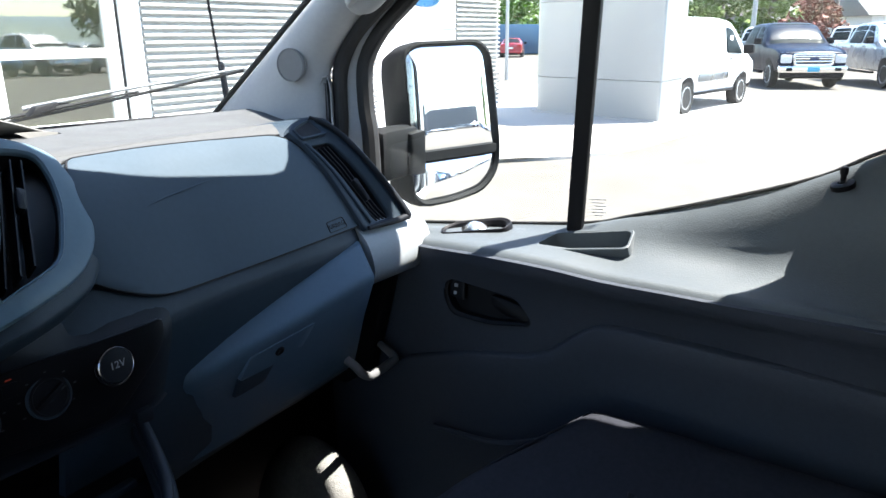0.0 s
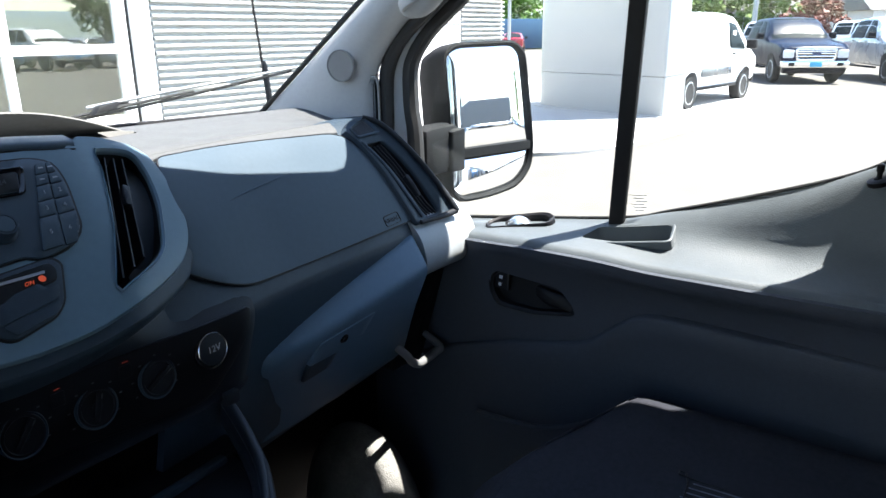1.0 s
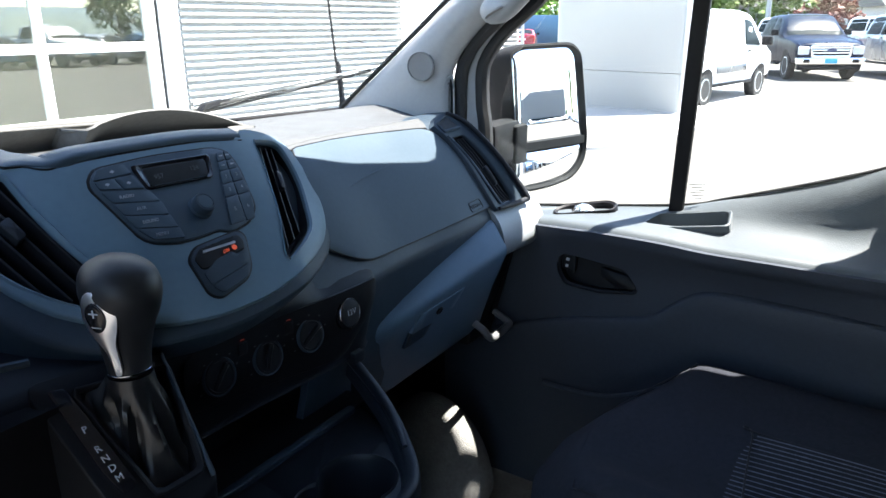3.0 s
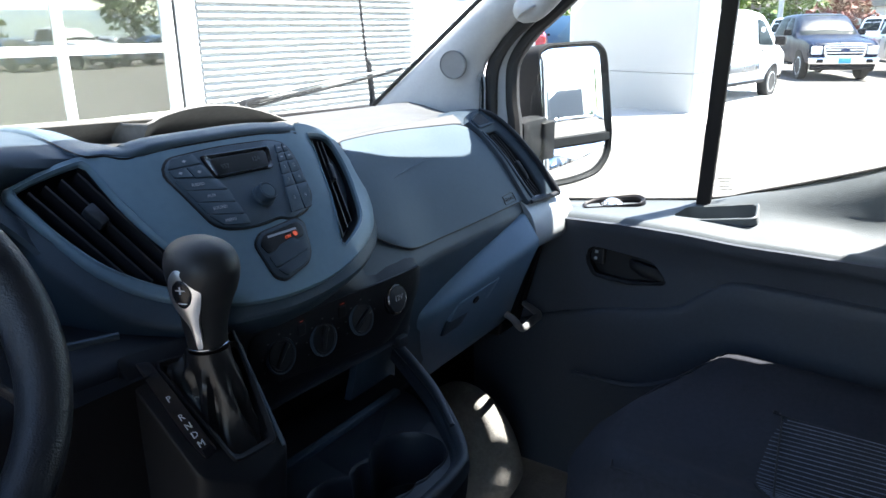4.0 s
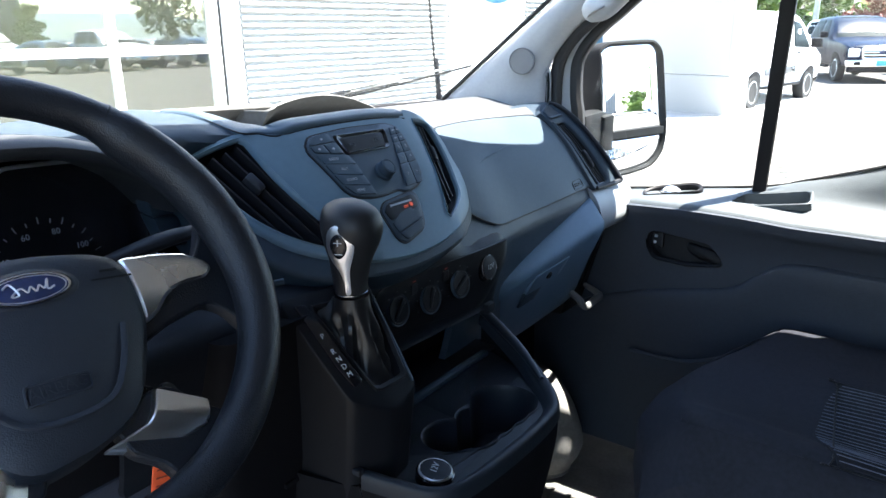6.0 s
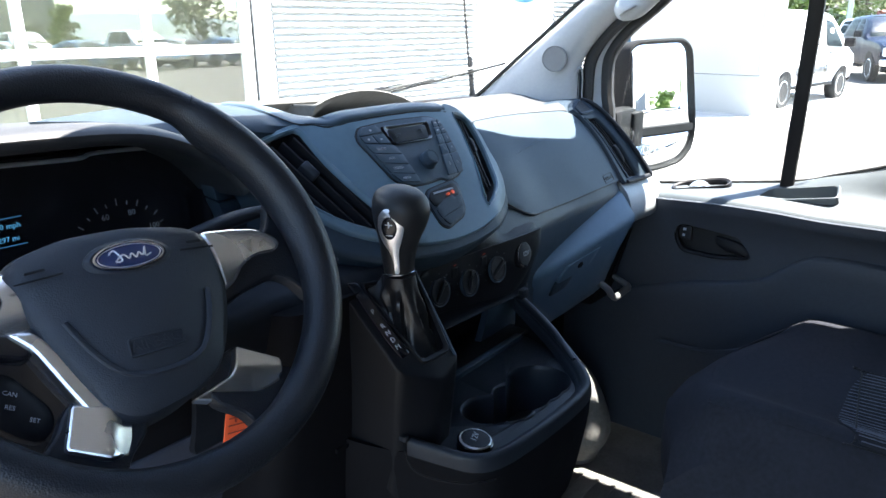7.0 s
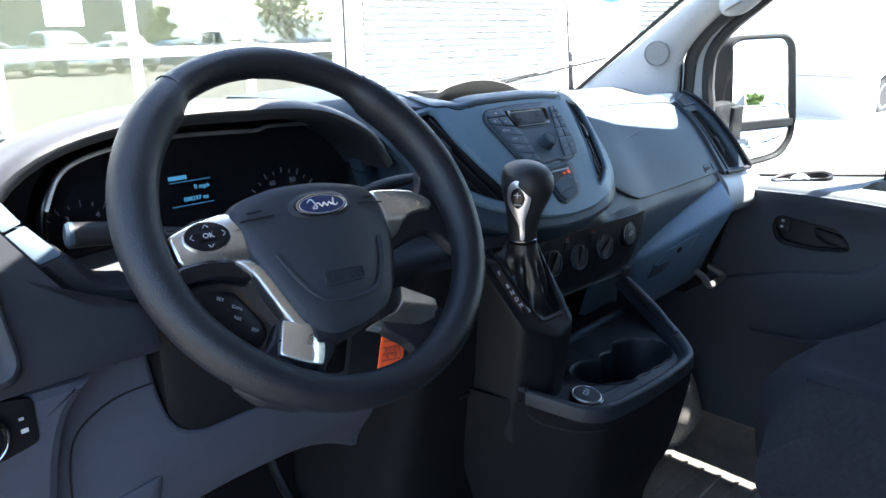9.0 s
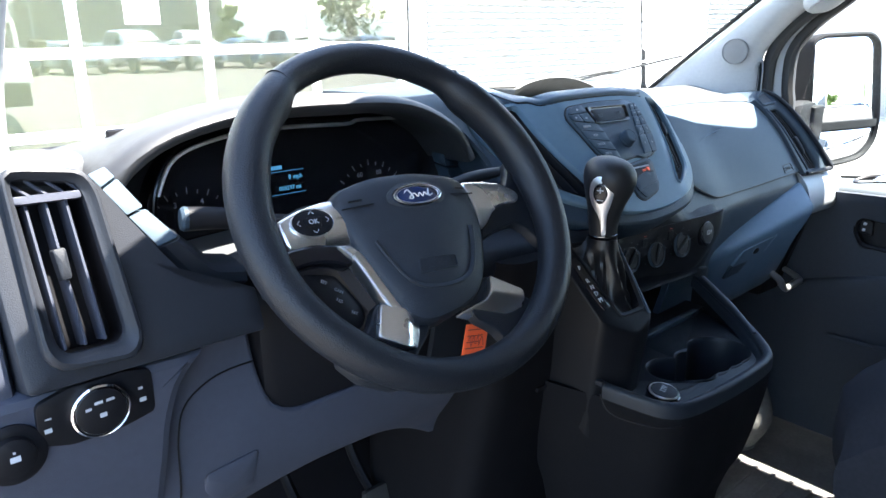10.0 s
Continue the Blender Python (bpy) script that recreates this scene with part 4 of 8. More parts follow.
def vent(parent, name, f, outer, inner, slats, upright=True, tab=None, frame_mat=None, depth=0.045, n=56, lip=0.003, cuts=(), slat_mat=None):
    """An air vent: a frame, a dark duct behind it, loose slats and a tab."""
    for ob in cuts:
        mid = (sum(u for u, v in inner) / len(inner), sum(v for u, v in inner) / len(inner))
        cut(ob, plate([(mid[0] + (u - mid[0]) * 1.03, mid[1] + (v - mid[1]) * 1.02) for u, v in inner], f, depth + 0.02, 0.0005, 3, w=0.015))
    v = part(name, surround(outer, inner, f, depth, 0.003, n, lip, 0.0, inner_depth=0.007), frame_mat or DASH, parent)
    part("duct", plate(inner, f, 0.004, 0.001, w=-depth + 0.006), BLACK, v)
    c = sum((Vector(p) for p in inner), Vector((0, 0))) / len(inner)
    part("duct_wall", surround([c + (Vector(p) - c) * 1.02 for p in inner], inner, lambda a, b, w=0.0: f(a, b, w - 0.0066), depth - 0.008, 0.0004, n), BLACK, v)
    for a, b in slats:
        (u0, v0), (u1, v1) = a, b
        d = V(u1 - u0, v1 - v0, 0).normalized()
        s = V(-d.y, d.x, 0) * 0.0016
        bm = bmesh.new()
        ring = []
        for t in (0, 0.25, 0.5, 0.75, 1):
            u, w = u0 + (u1 - u0) * t, v0 + (v1 - v0) * t
            ring.append([f(u + s.x, w + s.y, -0.006), f(u + s.x * 0.6, w + s.y * 0.6, -0.004), f(u - s.x * 0.6, w - s.y * 0.6, -0.004), f(u - s.x, w - s.y, -0.006), f(u - s.x * 0.5, w - s.y * 0.5, -0.030), f(u + s.x * 0.5, w + s.y * 0.5, -0.030)])
        rows = strip(bm, ring)
        bm.faces.new(list(reversed(rows[0])))
        bm.faces.new(rows[-1])
        part("slat", bm, slat_mat or BLACK, v)
    if tab:
        u, w, a = tab
        c, s = math.cos(a), math.sin(a)
        part("tab", plate(rounded([(u + c * p - s * q, w + s * p + c * q) for p, q in ((-0.0045, -0.015), (0.0045, -0.015), (0.0055, 0.013), (-0.0055, 0.013))], 0.003), f, 0.012, 0.002, dome=0.002, w=0.002), DASHDARK, v)
    return v


# vent at the door end: a curved slot down the dashboard's corner
def end_vent(u, v, w=0.0):
    """u across (towards the door), v up the corner."""
    p = lid_map(0.90, max(-0.25, min(1.1, v / 0.24)), 0.0)
    lean = 0.055 * (1 - v / 0.24)
    return p + V(u + lean, -0.006 - 0.30 * max(0, u - 0.02), 0.004) + V(0.06, -0.80, 0.60) * w


ev_o = rounded([(-0.046, -0.020), (0.053, -0.021), (0.075, 0.022), (0.062, 0.090), (0.051, 0.135), (0.042, 0.180), (0.032, 0.234), (0.014, 0.236), (-0.058, 0.172), (-0.047, 0.113), (-0.040, 0.05)], [0.008, 0.014, 0.016, 0.05, 0.05, 0.05, 0.012, 0.012, 0.01, 0.05, 0.05], 5)
ev_i = rounded([(-0.002, 0.010), (0.030, 0.010), (0.038, 0.026), (0.037, 0.061), (0.029, 0.100), (0.016, 0.138), (-0.033, 0.136), (-0.017, 0.099), (-0.006, 0.060)], [0.004, 0.008, 0.01, 0.04, 0.04, 0.006, 0.004, 0.04, 0.04], 5)
ev = vent(dash, "end_vent", end_vent, ev_o, ev_i, [((0.008 + 0.008 * k, 0.013), (-0.024 + 0.0105 * k, 0.132)) for k in range(4)], tab=(0.012, 0.070, 0.18), depth=0.034, lip=0.004, cuts=(dash_body,))
cap_o = rounded([(-0.048, 0.147), (0.020, 0.150), (0.024, 0.206), (0.014, 0.208), (-0.045, 0.176)], 0.006)
part("vent_cap", surround(cap_o, [((u + 0.008) * 0.78 - 0.008, (v - 0.172) * 0.70 + 0.172) for u, v in cap_o], end_vent, 0.006, 0.0015, 48, 0.007, 0.004), DASH, ev, "slate rim of the small upper louvre")
part("cap_floor", plate([((u + 0.008) * 0.80 - 0.008, (v - 0.172) * 0.72 + 0.172) for u, v in cap_o], end_vent, 0.004, 0.001, w=0.0030), DASHDARK, ev)
part("outer_rim", sweep([end_vent(u, v, 0.006) for u, v in ((-0.040, -0.012), (0.050, -0.014), (0.066, 0.020), (0.055, 0.088), (0.044, 0.134), (0.036, 0.178), (0.027, 0.226))], [0.004, 0.006, 0.0065, 0.005, 0.005, 0.005, 0.004], 10, n=5), DASHDARK, ev, "rounded charcoal rim")
part("inner_rib", sweep([end_vent(u, v, 0.0035) for u, v in ((-0.020, 0.012), (-0.024, 0.060), (-0.034, 0.104), (-0.046, 0.140))], 0.0030, 8, n=5), DASH, ev)

# ---- centre stack ----
O = V(MID + 0.005, 0.7525, 1.450)
STILT = radians(41)
SV, SN = V(0, math.sin(STILT), math.cos(STILT)), V(0, -math.cos(STILT), math.sin(STILT))


def stack(u, v, w=0.0):
    """On the raked stack face, which leans a little and sweeps back at both flanks."""
    d = abs(u - 0.006) - 0.112
    d = 0.5 * (d + math.sqrt(d * d + 0.00012))
    return O + V(u + 0.14 * v, 0, 0) + SV * v + SN * (w - (0.36 if u > 0 else 0.45) * d)


bez = [(-0.2474, 0.108), (-0.2248, 0.0536), (-0.1995, -0.0113), (-0.171, -0.054), (-0.140, -0.083), (-0.105, -0.106), (-0.065, -0.119), (-0.011, -0.1275), (0.057, -0.1265), (0.1115, -0.1145), (0.170, -0.092),
       (0.206, -0.0724), (0.236, -0.040), (0.249, 0.0), (0.248, 0.035), (0.232, 0.082), (0.205, 0.096), (0.165, 0.1015), (0.128, 0.100), (0.118, 0.083), (0.050, 0.0885), (-0.041, 0.0890), (-0.1185, 0.0870), (-0.168, 0.115), (-0.20, 0.116)]
bez = rounded(bez, [0.006, 0.03, 0.03, 0.03, 0.03, 0.03, 0.03, 0.03, 0.03, 0.03, 0.03, 0.03, 0.03, 0.02, 0.02, 0.012, 0.012, 0.015, 0.004, 0.004, 0.03, 0.03, 0.008, 0.008, 0.01], 4)
bowl = [((u - 0.004) * 1.0 + 0.016 * math.copysign(1, u - 0.004) * ease(0.03, 0.10, abs(u - 0.004)) * ease(0.09, 0.03, v), v - 0.015 * ease(0.0, -0.08, v)) for u, v in bez]
housing = part("stack_housing", plate(resample(bowl, 110), stack, 0.085, 0.008, 8, w=-0.002), DASH, dash, "dark slate housing round the centre stack")
bezel = part("stack_bezel", plate(resample(bez, 110), stack, 0.008, 0.003, 12, w=0.006), BEZEL, dash, "satin slate bezel of the centre stack")


def brow_foot(u):
    return 0.0895 - 0.007 * ease(0.03, 0.12, u)


# the band over the bezel, which runs on along the tray towards the instrument hood
brow = [[(0.052, 0.985, 1.540), (0.060, 0.985, 1.545), (0.082, 0.990, 1.543), (0.092, 0.995, 1.530), (0.094, 1.0, 1.478)],
        [(0.063, 0.930, 1.538), (0.069, 0.930, 1.543), (0.094, 0.936, 1.540), (0.103, 0.938, 1.528), (0.105, 0.945, 1.478)],
        [stack(-0.171, 0.116, 0.002), stack(-0.169, 0.121, 0.004), (0.101, 0.882, 1.530), (0.110, 0.890, 1.518), (0.112, 0.895, 1.478)],
        [stack(-0.148, 0.103, 0.003), stack(-0.148, 0.110, 0.006), (0.112, 0.858, 1.527), (0.120, 0.866, 1.514), (0.120, 0.872, 1.478)]]
for u in (-0.124, -0.10, -0.06, -0.02, 0.02, 0.06, 0.09, 0.120):
    p = stack(u, brow_foot(u) + 0.011, 0.006)
    brow.append([stack(u, brow_foot(u), 0.002), stack(u, brow_foot(u) + 0.004, 0.007), p, p + V(0, 0.024, 0.001), p + V(0, 0.034, -0.045)])
part("stack_brow", thick(loft(brow, 3, 3), 0.003), BROW, dash, "slate blue band over the centre stack")
seam_pts = [V(0.057, 0.985, 1.5425), V(0.066, 0.930, 1.5405)] + [stack(u, v, 0.0055) for u, v in ((-0.171, 0.1175), (-0.148, 0.1035), (-0.124, 0.0895), (-0.06, 0.0895), (0.0, 0.0895), (0.05, 0.0885), (0.09, 0.084), (0.120, 0.0815))]
part("brow_seam", sweep(seam_pts, 0.0011, 6, n=5), BLACK, dash)
# flank between the instrument hood and the stack
flank = [[(-0.26, 0.86, 1.558), (-0.09, 0.94, 1.556), (0.02, 0.975, 1.549), (0.056, 0.985, 1.541)],
         [(-0.175, 0.850, 1.549), (-0.08, 0.885, 1.547), (0.01, 0.915, 1.543), (0.066, 0.930, 1.538)],
         [(-0.110, 0.843, 1.531), (-0.05, 0.857, 1.530), (0.01, 0.862, 1.526), stack(-0.172, 0.1165, 0.0)],
         [(-0.052, 0.838, 1.497), (-0.035, 0.846, 1.501), (-0.018, 0.856, 1.500), stack(-0.240, 0.112, -0.001)],
         [(-0.012, 0.826, 1.455), (-0.008, 0.832, 1.457), (-0.004, 0.838, 1.460), stack(-0.238, 0.080, -0.001)],
         [(0.010, 0.805, 1.415), (0.013, 0.810, 1.415), (0.016, 0.812, 1.415), stack(-0.215, 0.030, -0.001)],
         [(0.035, 0.775, 1.370), (0.038, 0.778, 1.370), (0.041, 0.780, 1.370), stack(-0.188, -0.030, -0.001)]]
part("hood_flank", thick(loft(flank, 3, 3), 0.006), DASH, dash, "slate blue shoulder beside the instrument hood")

lv_i = rounded([(-0.168, 0.105), (-0.200, 0.106), (-0.236, 0.1020), (-0.212, 0.0373), (-0.186, -0.0146), (-0.153, -0.0556), (-0.112, -0.090), (-0.104, -0.084), (-0.1505, 0.028)], [0.006, 0.03, 0.006, 0.03, 0.03, 0.03, 0.006, 0.006, 0.05], 4)
rv_i = rounded([(0.143, 0.079), (0.178, 0.082), (0.203, 0.079), (0.211, 0.050), (0.208, 0.011), (0.181, -0.055), (0.145, -0.074), (0.100, -0.093), (0.098, -0.085), (0.130, -0.011), (0.144, 0.050)], [0.006, 0.02, 0.012, 0.02, 0.03, 0.03, 0.03, 0.005, 0.005, 0.05, 0.03], 4)


def grown(pts, d):
    c = sum((Vector(p) for p in pts), Vector((0, 0))) / len(pts)
    return [p + (p - c).normalized() * d for p in (Vector(q) for q in pts)]


def vent_face(u, v, w=0.0):
    return stack(u, v, w + 0.0065)


vent(dash, "centre_vent", vent_face, grown(lv_i, 0.0045), lv_i, [((-0.222 + 0.0155 * k, 0.0975), (-0.171 + 0.0185 * k, -0.034 - 0.015 * k)) for k in range(4)], tab=(-0.1765, 0.044, 0.35), frame_mat=BEZEL, depth=0.05, lip=0.002, cuts=(bezel, housing))
vent(dash, "centre_vent", vent_face, grown(rv_i, 0.0045), rv_i, [((0.158 + 0.0135 * k, 0.074), (0.110 + 0.0195 * k, -0.080 + 0.010 * k)) for k in range(3)], tab=(0.163, 0.020, -0.30), frame_mat=BEZEL, depth=0.05, lip=0.002, cuts=(bezel, housing))

# radio panel
rad_o = rounded([(-0.100, 0.062), (-0.090, 0.0745), (-0.018, 0.0785), (0.064, 0.0755), (0.086, 0.067), (0.0915, 0.042), (0.0875, -0.015), (0.068, -0.032), (0.037, -0.038), (0.022, -0.031), (-0.008, -0.0335), (-0.036, -0.0315), (-0.0596, -0.0255), (-0.0725, -0.015), (-0.1010, 0.052)],
                [0.004, 0.008, 0.02, 0.008, 0.01, 0.02, 0.01, 0.01, 0.005, 0.004, 0.02, 0.008, 0.008, 0.006, 0.004], 4)
part("radio_gap", plate(resample([(u * 1.03 + 0.0002, (v - 0.02) * 1.045 + 0.02) for u, v in rad_o], 72), stack, 0.004, 0.0006, 5, w=0.0066), BLACK, dash)
radio = part("radio_panel", plate(resample(rad_o, 72), stack, 0.006, 0.0015, 5, w=0.0085), RADIOKEY, dash, "slate radio control panel")
part("display_frame", surround(rounded([(-0.051, 0.0695), (0.056, 0.0665), (0.047, 0.0345), (-0.043, 0.0362)], 0.004), rounded([(-0.038, 0.0635), (0.047, 0.0615), (0.0425, 0.0395), (-0.036, 0.0405)], 0.003), stack, 0.004, 0.0012, 48, 0.0112, 0.0088), GLOSS, radio)
part("display", plate(rounded([(-0.038, 0.0635), (0.047, 0.0615), (0.0425, 0.0395), (-0.036, 0.0405)], 0.003), stack, 0.002, 0.0004, w=0.0090), LCD, radio, "dark unlit display")
part("display_digits", lettering("957", stack, -0.022, 0.050, 0.006, 0.0096), LCDTEXT, radio)
part("display_digits", lettering("124", stack, 0.027, 0.052, 0.006, 0.0096), LCDTEXT, radio)
kb = part("volume_knob", lathe([(0.0145, 0.0), (0.0145, 0.003), (0.0128, 0.005), (0.0126, 0.013), (0.0116, 0.0150), (0.0098, 0.0152), (0.0092, 0.0142), (0.004, 0.0138)], stack(0.0105, 0.000, 0.008), SN, 36), DASH, radio, "round dark volume knob")
part("knob_face", lathe([(0.0092, 0.0), (0.0088, 0.0010), (0.004, 0.0013)], stack(0.0105, 0.000, 0.0222), SN, 28), LID, kb)


def key(outline, name="button", mat=None):
    return part(name, plate(rounded(outline, 0.0022, 3), stack, 0.004, 0.0009, 2, w=0.0108), mat or RADIOKEY, radio)


key([(-0.096, 0.0635), (-0.090, 0.0715), (-0.058, 0.0735), (-0.052, 0.060), (-0.097, 0.0600)])
key([(-0.097, 0.0585), (-0.0755, 0.0580), (-0.070, 0.0435), (-0.094, 0.0485)])
key([(-0.074, 0.0580), (-0.052, 0.0575), (-0.045, 0.0390), (-0.0685, 0.0430)])
lefts = ((-0.0985, 0.0470), (-0.0915, 0.0300), (-0.0850, 0.0130), (-0.0780, -0.0050), (-0.0650, -0.0225))
rights = ((-0.0420, 0.0370), (-0.0330, 0.0195), (-0.0300, 0.0014), (-0.0260, -0.0160), (-0.0240, -0.0305))
for k, word in enumerate(("RADIO", "AUX", "SOUND", "MENU")):
    (a0, a1), (b0, b1), (c0, c1), (d0, d1) = lefts[k], rights[k], rights[k + 1], lefts[k + 1]
    key([(a0 + 0.004, a1 - 0.0012), (b0, b1 - 0.0006), (c0 - 0.001, c1 + 0.0006), (d0 + 0.004, d1)])
    part("button_word", lettering(word, stack, (-0.070, -0.060, -0.056, -0.050)[k], (0.0335, 0.0160, -0.0010, -0.0190)[k], 0.0040, 0.0112, -0.06), DIMMARK, radio)


def key_line(v, side):
    return (0.0475 + 0.28 * v, 0.0675 + 0.15 * v, 0.0885 - 0.30 * max(0, v - 0.046) - 0.35 * max(0, 0.0 - v))[side]


num = 0
for hi, lo, words in ((0.0665, 0.0535, False), (0.0525, 0.0405, False), (0.0395, 0.0225, True), (0.0215, 0.0045, True), (0.0035, -0.0310, True)):
    for c in (0, 1):
        outline = [(key_line(hi, c) + 0.0006, hi), (key_line(hi, c + 1) - 0.0006, hi + 0.001), (key_line(lo, c + 1) - 0.0006, lo + 0.001), (key_line(lo, c) + 0.0006, lo)]
        key(outline)
        u, v = sum(p[0] for p in outline) / 4, sum(p[1] for p in outline) / 4
        if words:
            num += 1
            part("button_word", lettering(str(num), stack, u, v, 0.0048, 0.0112), DIMMARK, radio)
        else:
            part("button_icon", bars(stack, [(u - 0.0025, u + 0.0025, v, 0.0016)], 0.0112), DIMMARK, radio)
for u, v in ((-0.074, 0.066), (-0.085, 0.052), (-0.061, 0.049)):
    part("button_icon", bars(stack, [(u - 0.0025, u + 0.0025, v, 0.0014), (u - 0.0008, u + 0.0008, v, 0.0036)], 0.0112), DIMMARK, radio)

# airbag lamp and blank switches under the radio
def lamp_map(u, v, w=0.0):
    return stack(u - 0.008 + 0.18 * (v + 0.045), v - 0.004, w)


al = rounded([(-0.022, -0.052), (-0.010, -0.040), (0.050, -0.035), (0.060, -0.044), (0.056, -0.082), (0.046, -0.094), (0.006, -0.104), (-0.008, -0.096)], 0.007, 4)
part("lamp_gap", plate([((u - 0.02) * 1.07 + 0.02, (v + 0.07) * 1.07 - 0.07) for u, v in al], lamp_map, 0.004, 0.0006, w=0.0068), BLACK, dash)
lamp = part("lamp_panel", plate(al, lamp_map, 0.005, 0.0012, w=0.0085), DASH, dash, "small dark switch panel with an airbag lamp")
part("lamp_window", plate(rounded([(-0.017, -0.054), (-0.008, -0.044), (0.048, -0.040), (0.054, -0.048), (0.053, -0.060), (-0.010, -0.068)], 0.004), lamp_map, 0.002, 0.0008, w=0.0098), BLACK, lamp)
part("lamp_caption", bars(lamp_map, [(-0.004, 0.042, -0.0485, 0.0028)], 0.0104), DIMMARK, lamp)
part("lamp_word", lettering("ON", lamp_map, 0.026, -0.056, 0.0042, 0.0106, 0.04), REDLAMP, lamp, "glowing red lamp word")
part("lamp_icon", lathe([(0.0034, 0.0), (0.0034, 0.0006), (0.002, 0.0006)], lamp_map(0.0385, -0.0545, 0.0100), SN, 16), REDLAMP, lamp)
part("blank_switch", plate(rounded([(-0.010, -0.072), (0.000, -0.068), (0.010, -0.062), (0.034, -0.058), (0.042, -0.066), (0.053, -0.064), (0.052, -0.078), (-0.004, -0.088)], 0.003), lamp_map, 0.003, 0.001, w=0.0102), DASH, lamp)
part("blank_switch", plate(rounded([(-0.003, -0.0895), (0.052, -0.080), (0.048, -0.092), (0.008, -0.101)], 0.004), lamp_map, 0.003, 0.001, w=0.0102), DASH, lamp)

# ---- middle face with heater panel ----
def face_y(x):
    return 0.698 - 0.012 * ease(0.22, 0.44, x) + 0.085 * ease(0.46, 0.60, x) + 0.015 * ease(0.06, -0.14, x)


secs = []
for x in (-0.20, -0.10, 0.02, 0.12, 0.22, 0.32, 0.39, 0.43, 0.47, 0.51, 0.55, 0.58, 0.60):
    y = face_y(x)
    k = ease(0.38, 0.56, x)
    if 0.35 < x < 0.56:
        # runs up flush with the edge of the lid
        top = [lid_map(x, 0.62, -0.010), lid_map(x, 0.46, -0.006), lid_map(x, 0.30, -0.004), lid_map(x, 0.10, -0.004)]
        secs.append([(p.x, p.y, p.z) for p in top] + [(x, y + dy, z) for dy, z in ((0.002, 1.295 - 0.01 * k), (0.012, 1.24), (0.024, 1.198), (0.034, 1.188), (0.16, 1.190))])
        continue
    secs.append([(x, y + dy, z) for dy, z in ((0.15, 1.352 - 0.05 * k), (0.055, 1.349 - 0.05 * k), (0.014, 1.343 - 0.05 * k), (0.0, 1.326 - 0.046 * k), (0.002, 1.30 - 0.03 * k), (0.012, 1.24), (0.024, 1.198), (0.034, 1.188), (0.16, 1.190))])
part("middle_face", thick(loft(secs, 3, 3), 0.008), DASHSHADE, dash)


def heat(x, v, w=0.0):
    y = face_y(x)
    return V(x, y + 0.002 + (0.010 + 0.10 * max(0, -v)) * ease(0.05, -0.12, v) - w * 0.985, 1.265 + v * 0.99 + w * 0.17)


ho = rounded([(0.150, 0.048), (0.30, 0.046), (0.484, 0.044), (0.486, 0.020), (0.412, -0.060), (0.30, -0.046), (0.150, -0.026)], [0.02, 0.05, 0.015, 0.03, 0.02, 0.05, 0.015], 5)
heater = part("heater_panel", plate(resample(ho, 80), heat, 0.006, 0.002, 8, w=0.004), BLACK, dash, "black heater control panel with three dials")


def dial(x, v, r, mark_turn):
    """A flat turning dial in a thin ring, with a raised bar across."""
    c, nrm = heat(x, v, 0.004), (heat(x, v, 1) - heat(x, v, 0)).normalized()
    d = part("dial", lathe([(r * 1.02, 0.0), (r * 1.02, 0.003), (r * 0.98, 0.0048), (r * 0.90, 0.0050), (r * 0.86, 0.0038), (r * 0.3, 0.0036)], c, nrm, 36), BLACK, heater)
    part("dial_ring", lathe([(r * 1.14, 0.0005), (r * 1.14, 0.0034), (r * 1.09, 0.0050), (r * 1.03, 0.0036)], c, nrm, 36), DASH, d)
    g = flat(c + nrm * 0.0045, (math.cos(mark_turn), 0, math.sin(mark_turn)), (-math.sin(mark_turn), 0.1, math.cos(mark_turn)))
    part("dial_grip", plate(rounded([(-r * 0.84, -r * 0.15), (r * 0.84, -r * 0.15), (r * 0.84, r * 0.15), (-r * 0.84, r * 0.15)], r * 0.1), g, 0.003, 0.001, dome=0.001, w=0.0015), BLACK, d)
    part("dial_pointer", bars(g, [(r * 0.55, r * 0.78, 0.0, 0.0012)], 0.0056), LCDTEXT, d)
    for k in range(7):
        a = radians(210 - 40 * k)
        part("dial_mark", bars(lambda u, q, w: heat(x + u, v + q, w + 0.0042), [(1.38 * r * math.cos(a) - 0.0014, 1.38 * r * math.cos(a) + 0.0014, 1.38 * r * math.sin(a), 0.0016)], 0.0006), LCDTEXT, heater)
    return d


dial(0.196, 0.006, 0.0205, 0.9)
dial(0.270, 0.000, 0.0205, 1.3)
dial(0.340, 0.004, 0.0205, 0.5)
for x in (0.234, 0.306):
    part("switch_key", plate(rounded([(x - 0.007, 0.018), (x + 0.007, 0.018), (x + 0.007, 0.034), (x - 0.007, 0.034)], 0.002), heat, 0.004, 0.001, w=0.0052), BLACK, heater)
    part("switch_lamp", bars(lambda u, q, w: heat(x + u, q, w), [(-0.003, 0.003, 0.0375, 0.0010)], 0.0050), REDGLOW, heater, "faint red switch lamp")


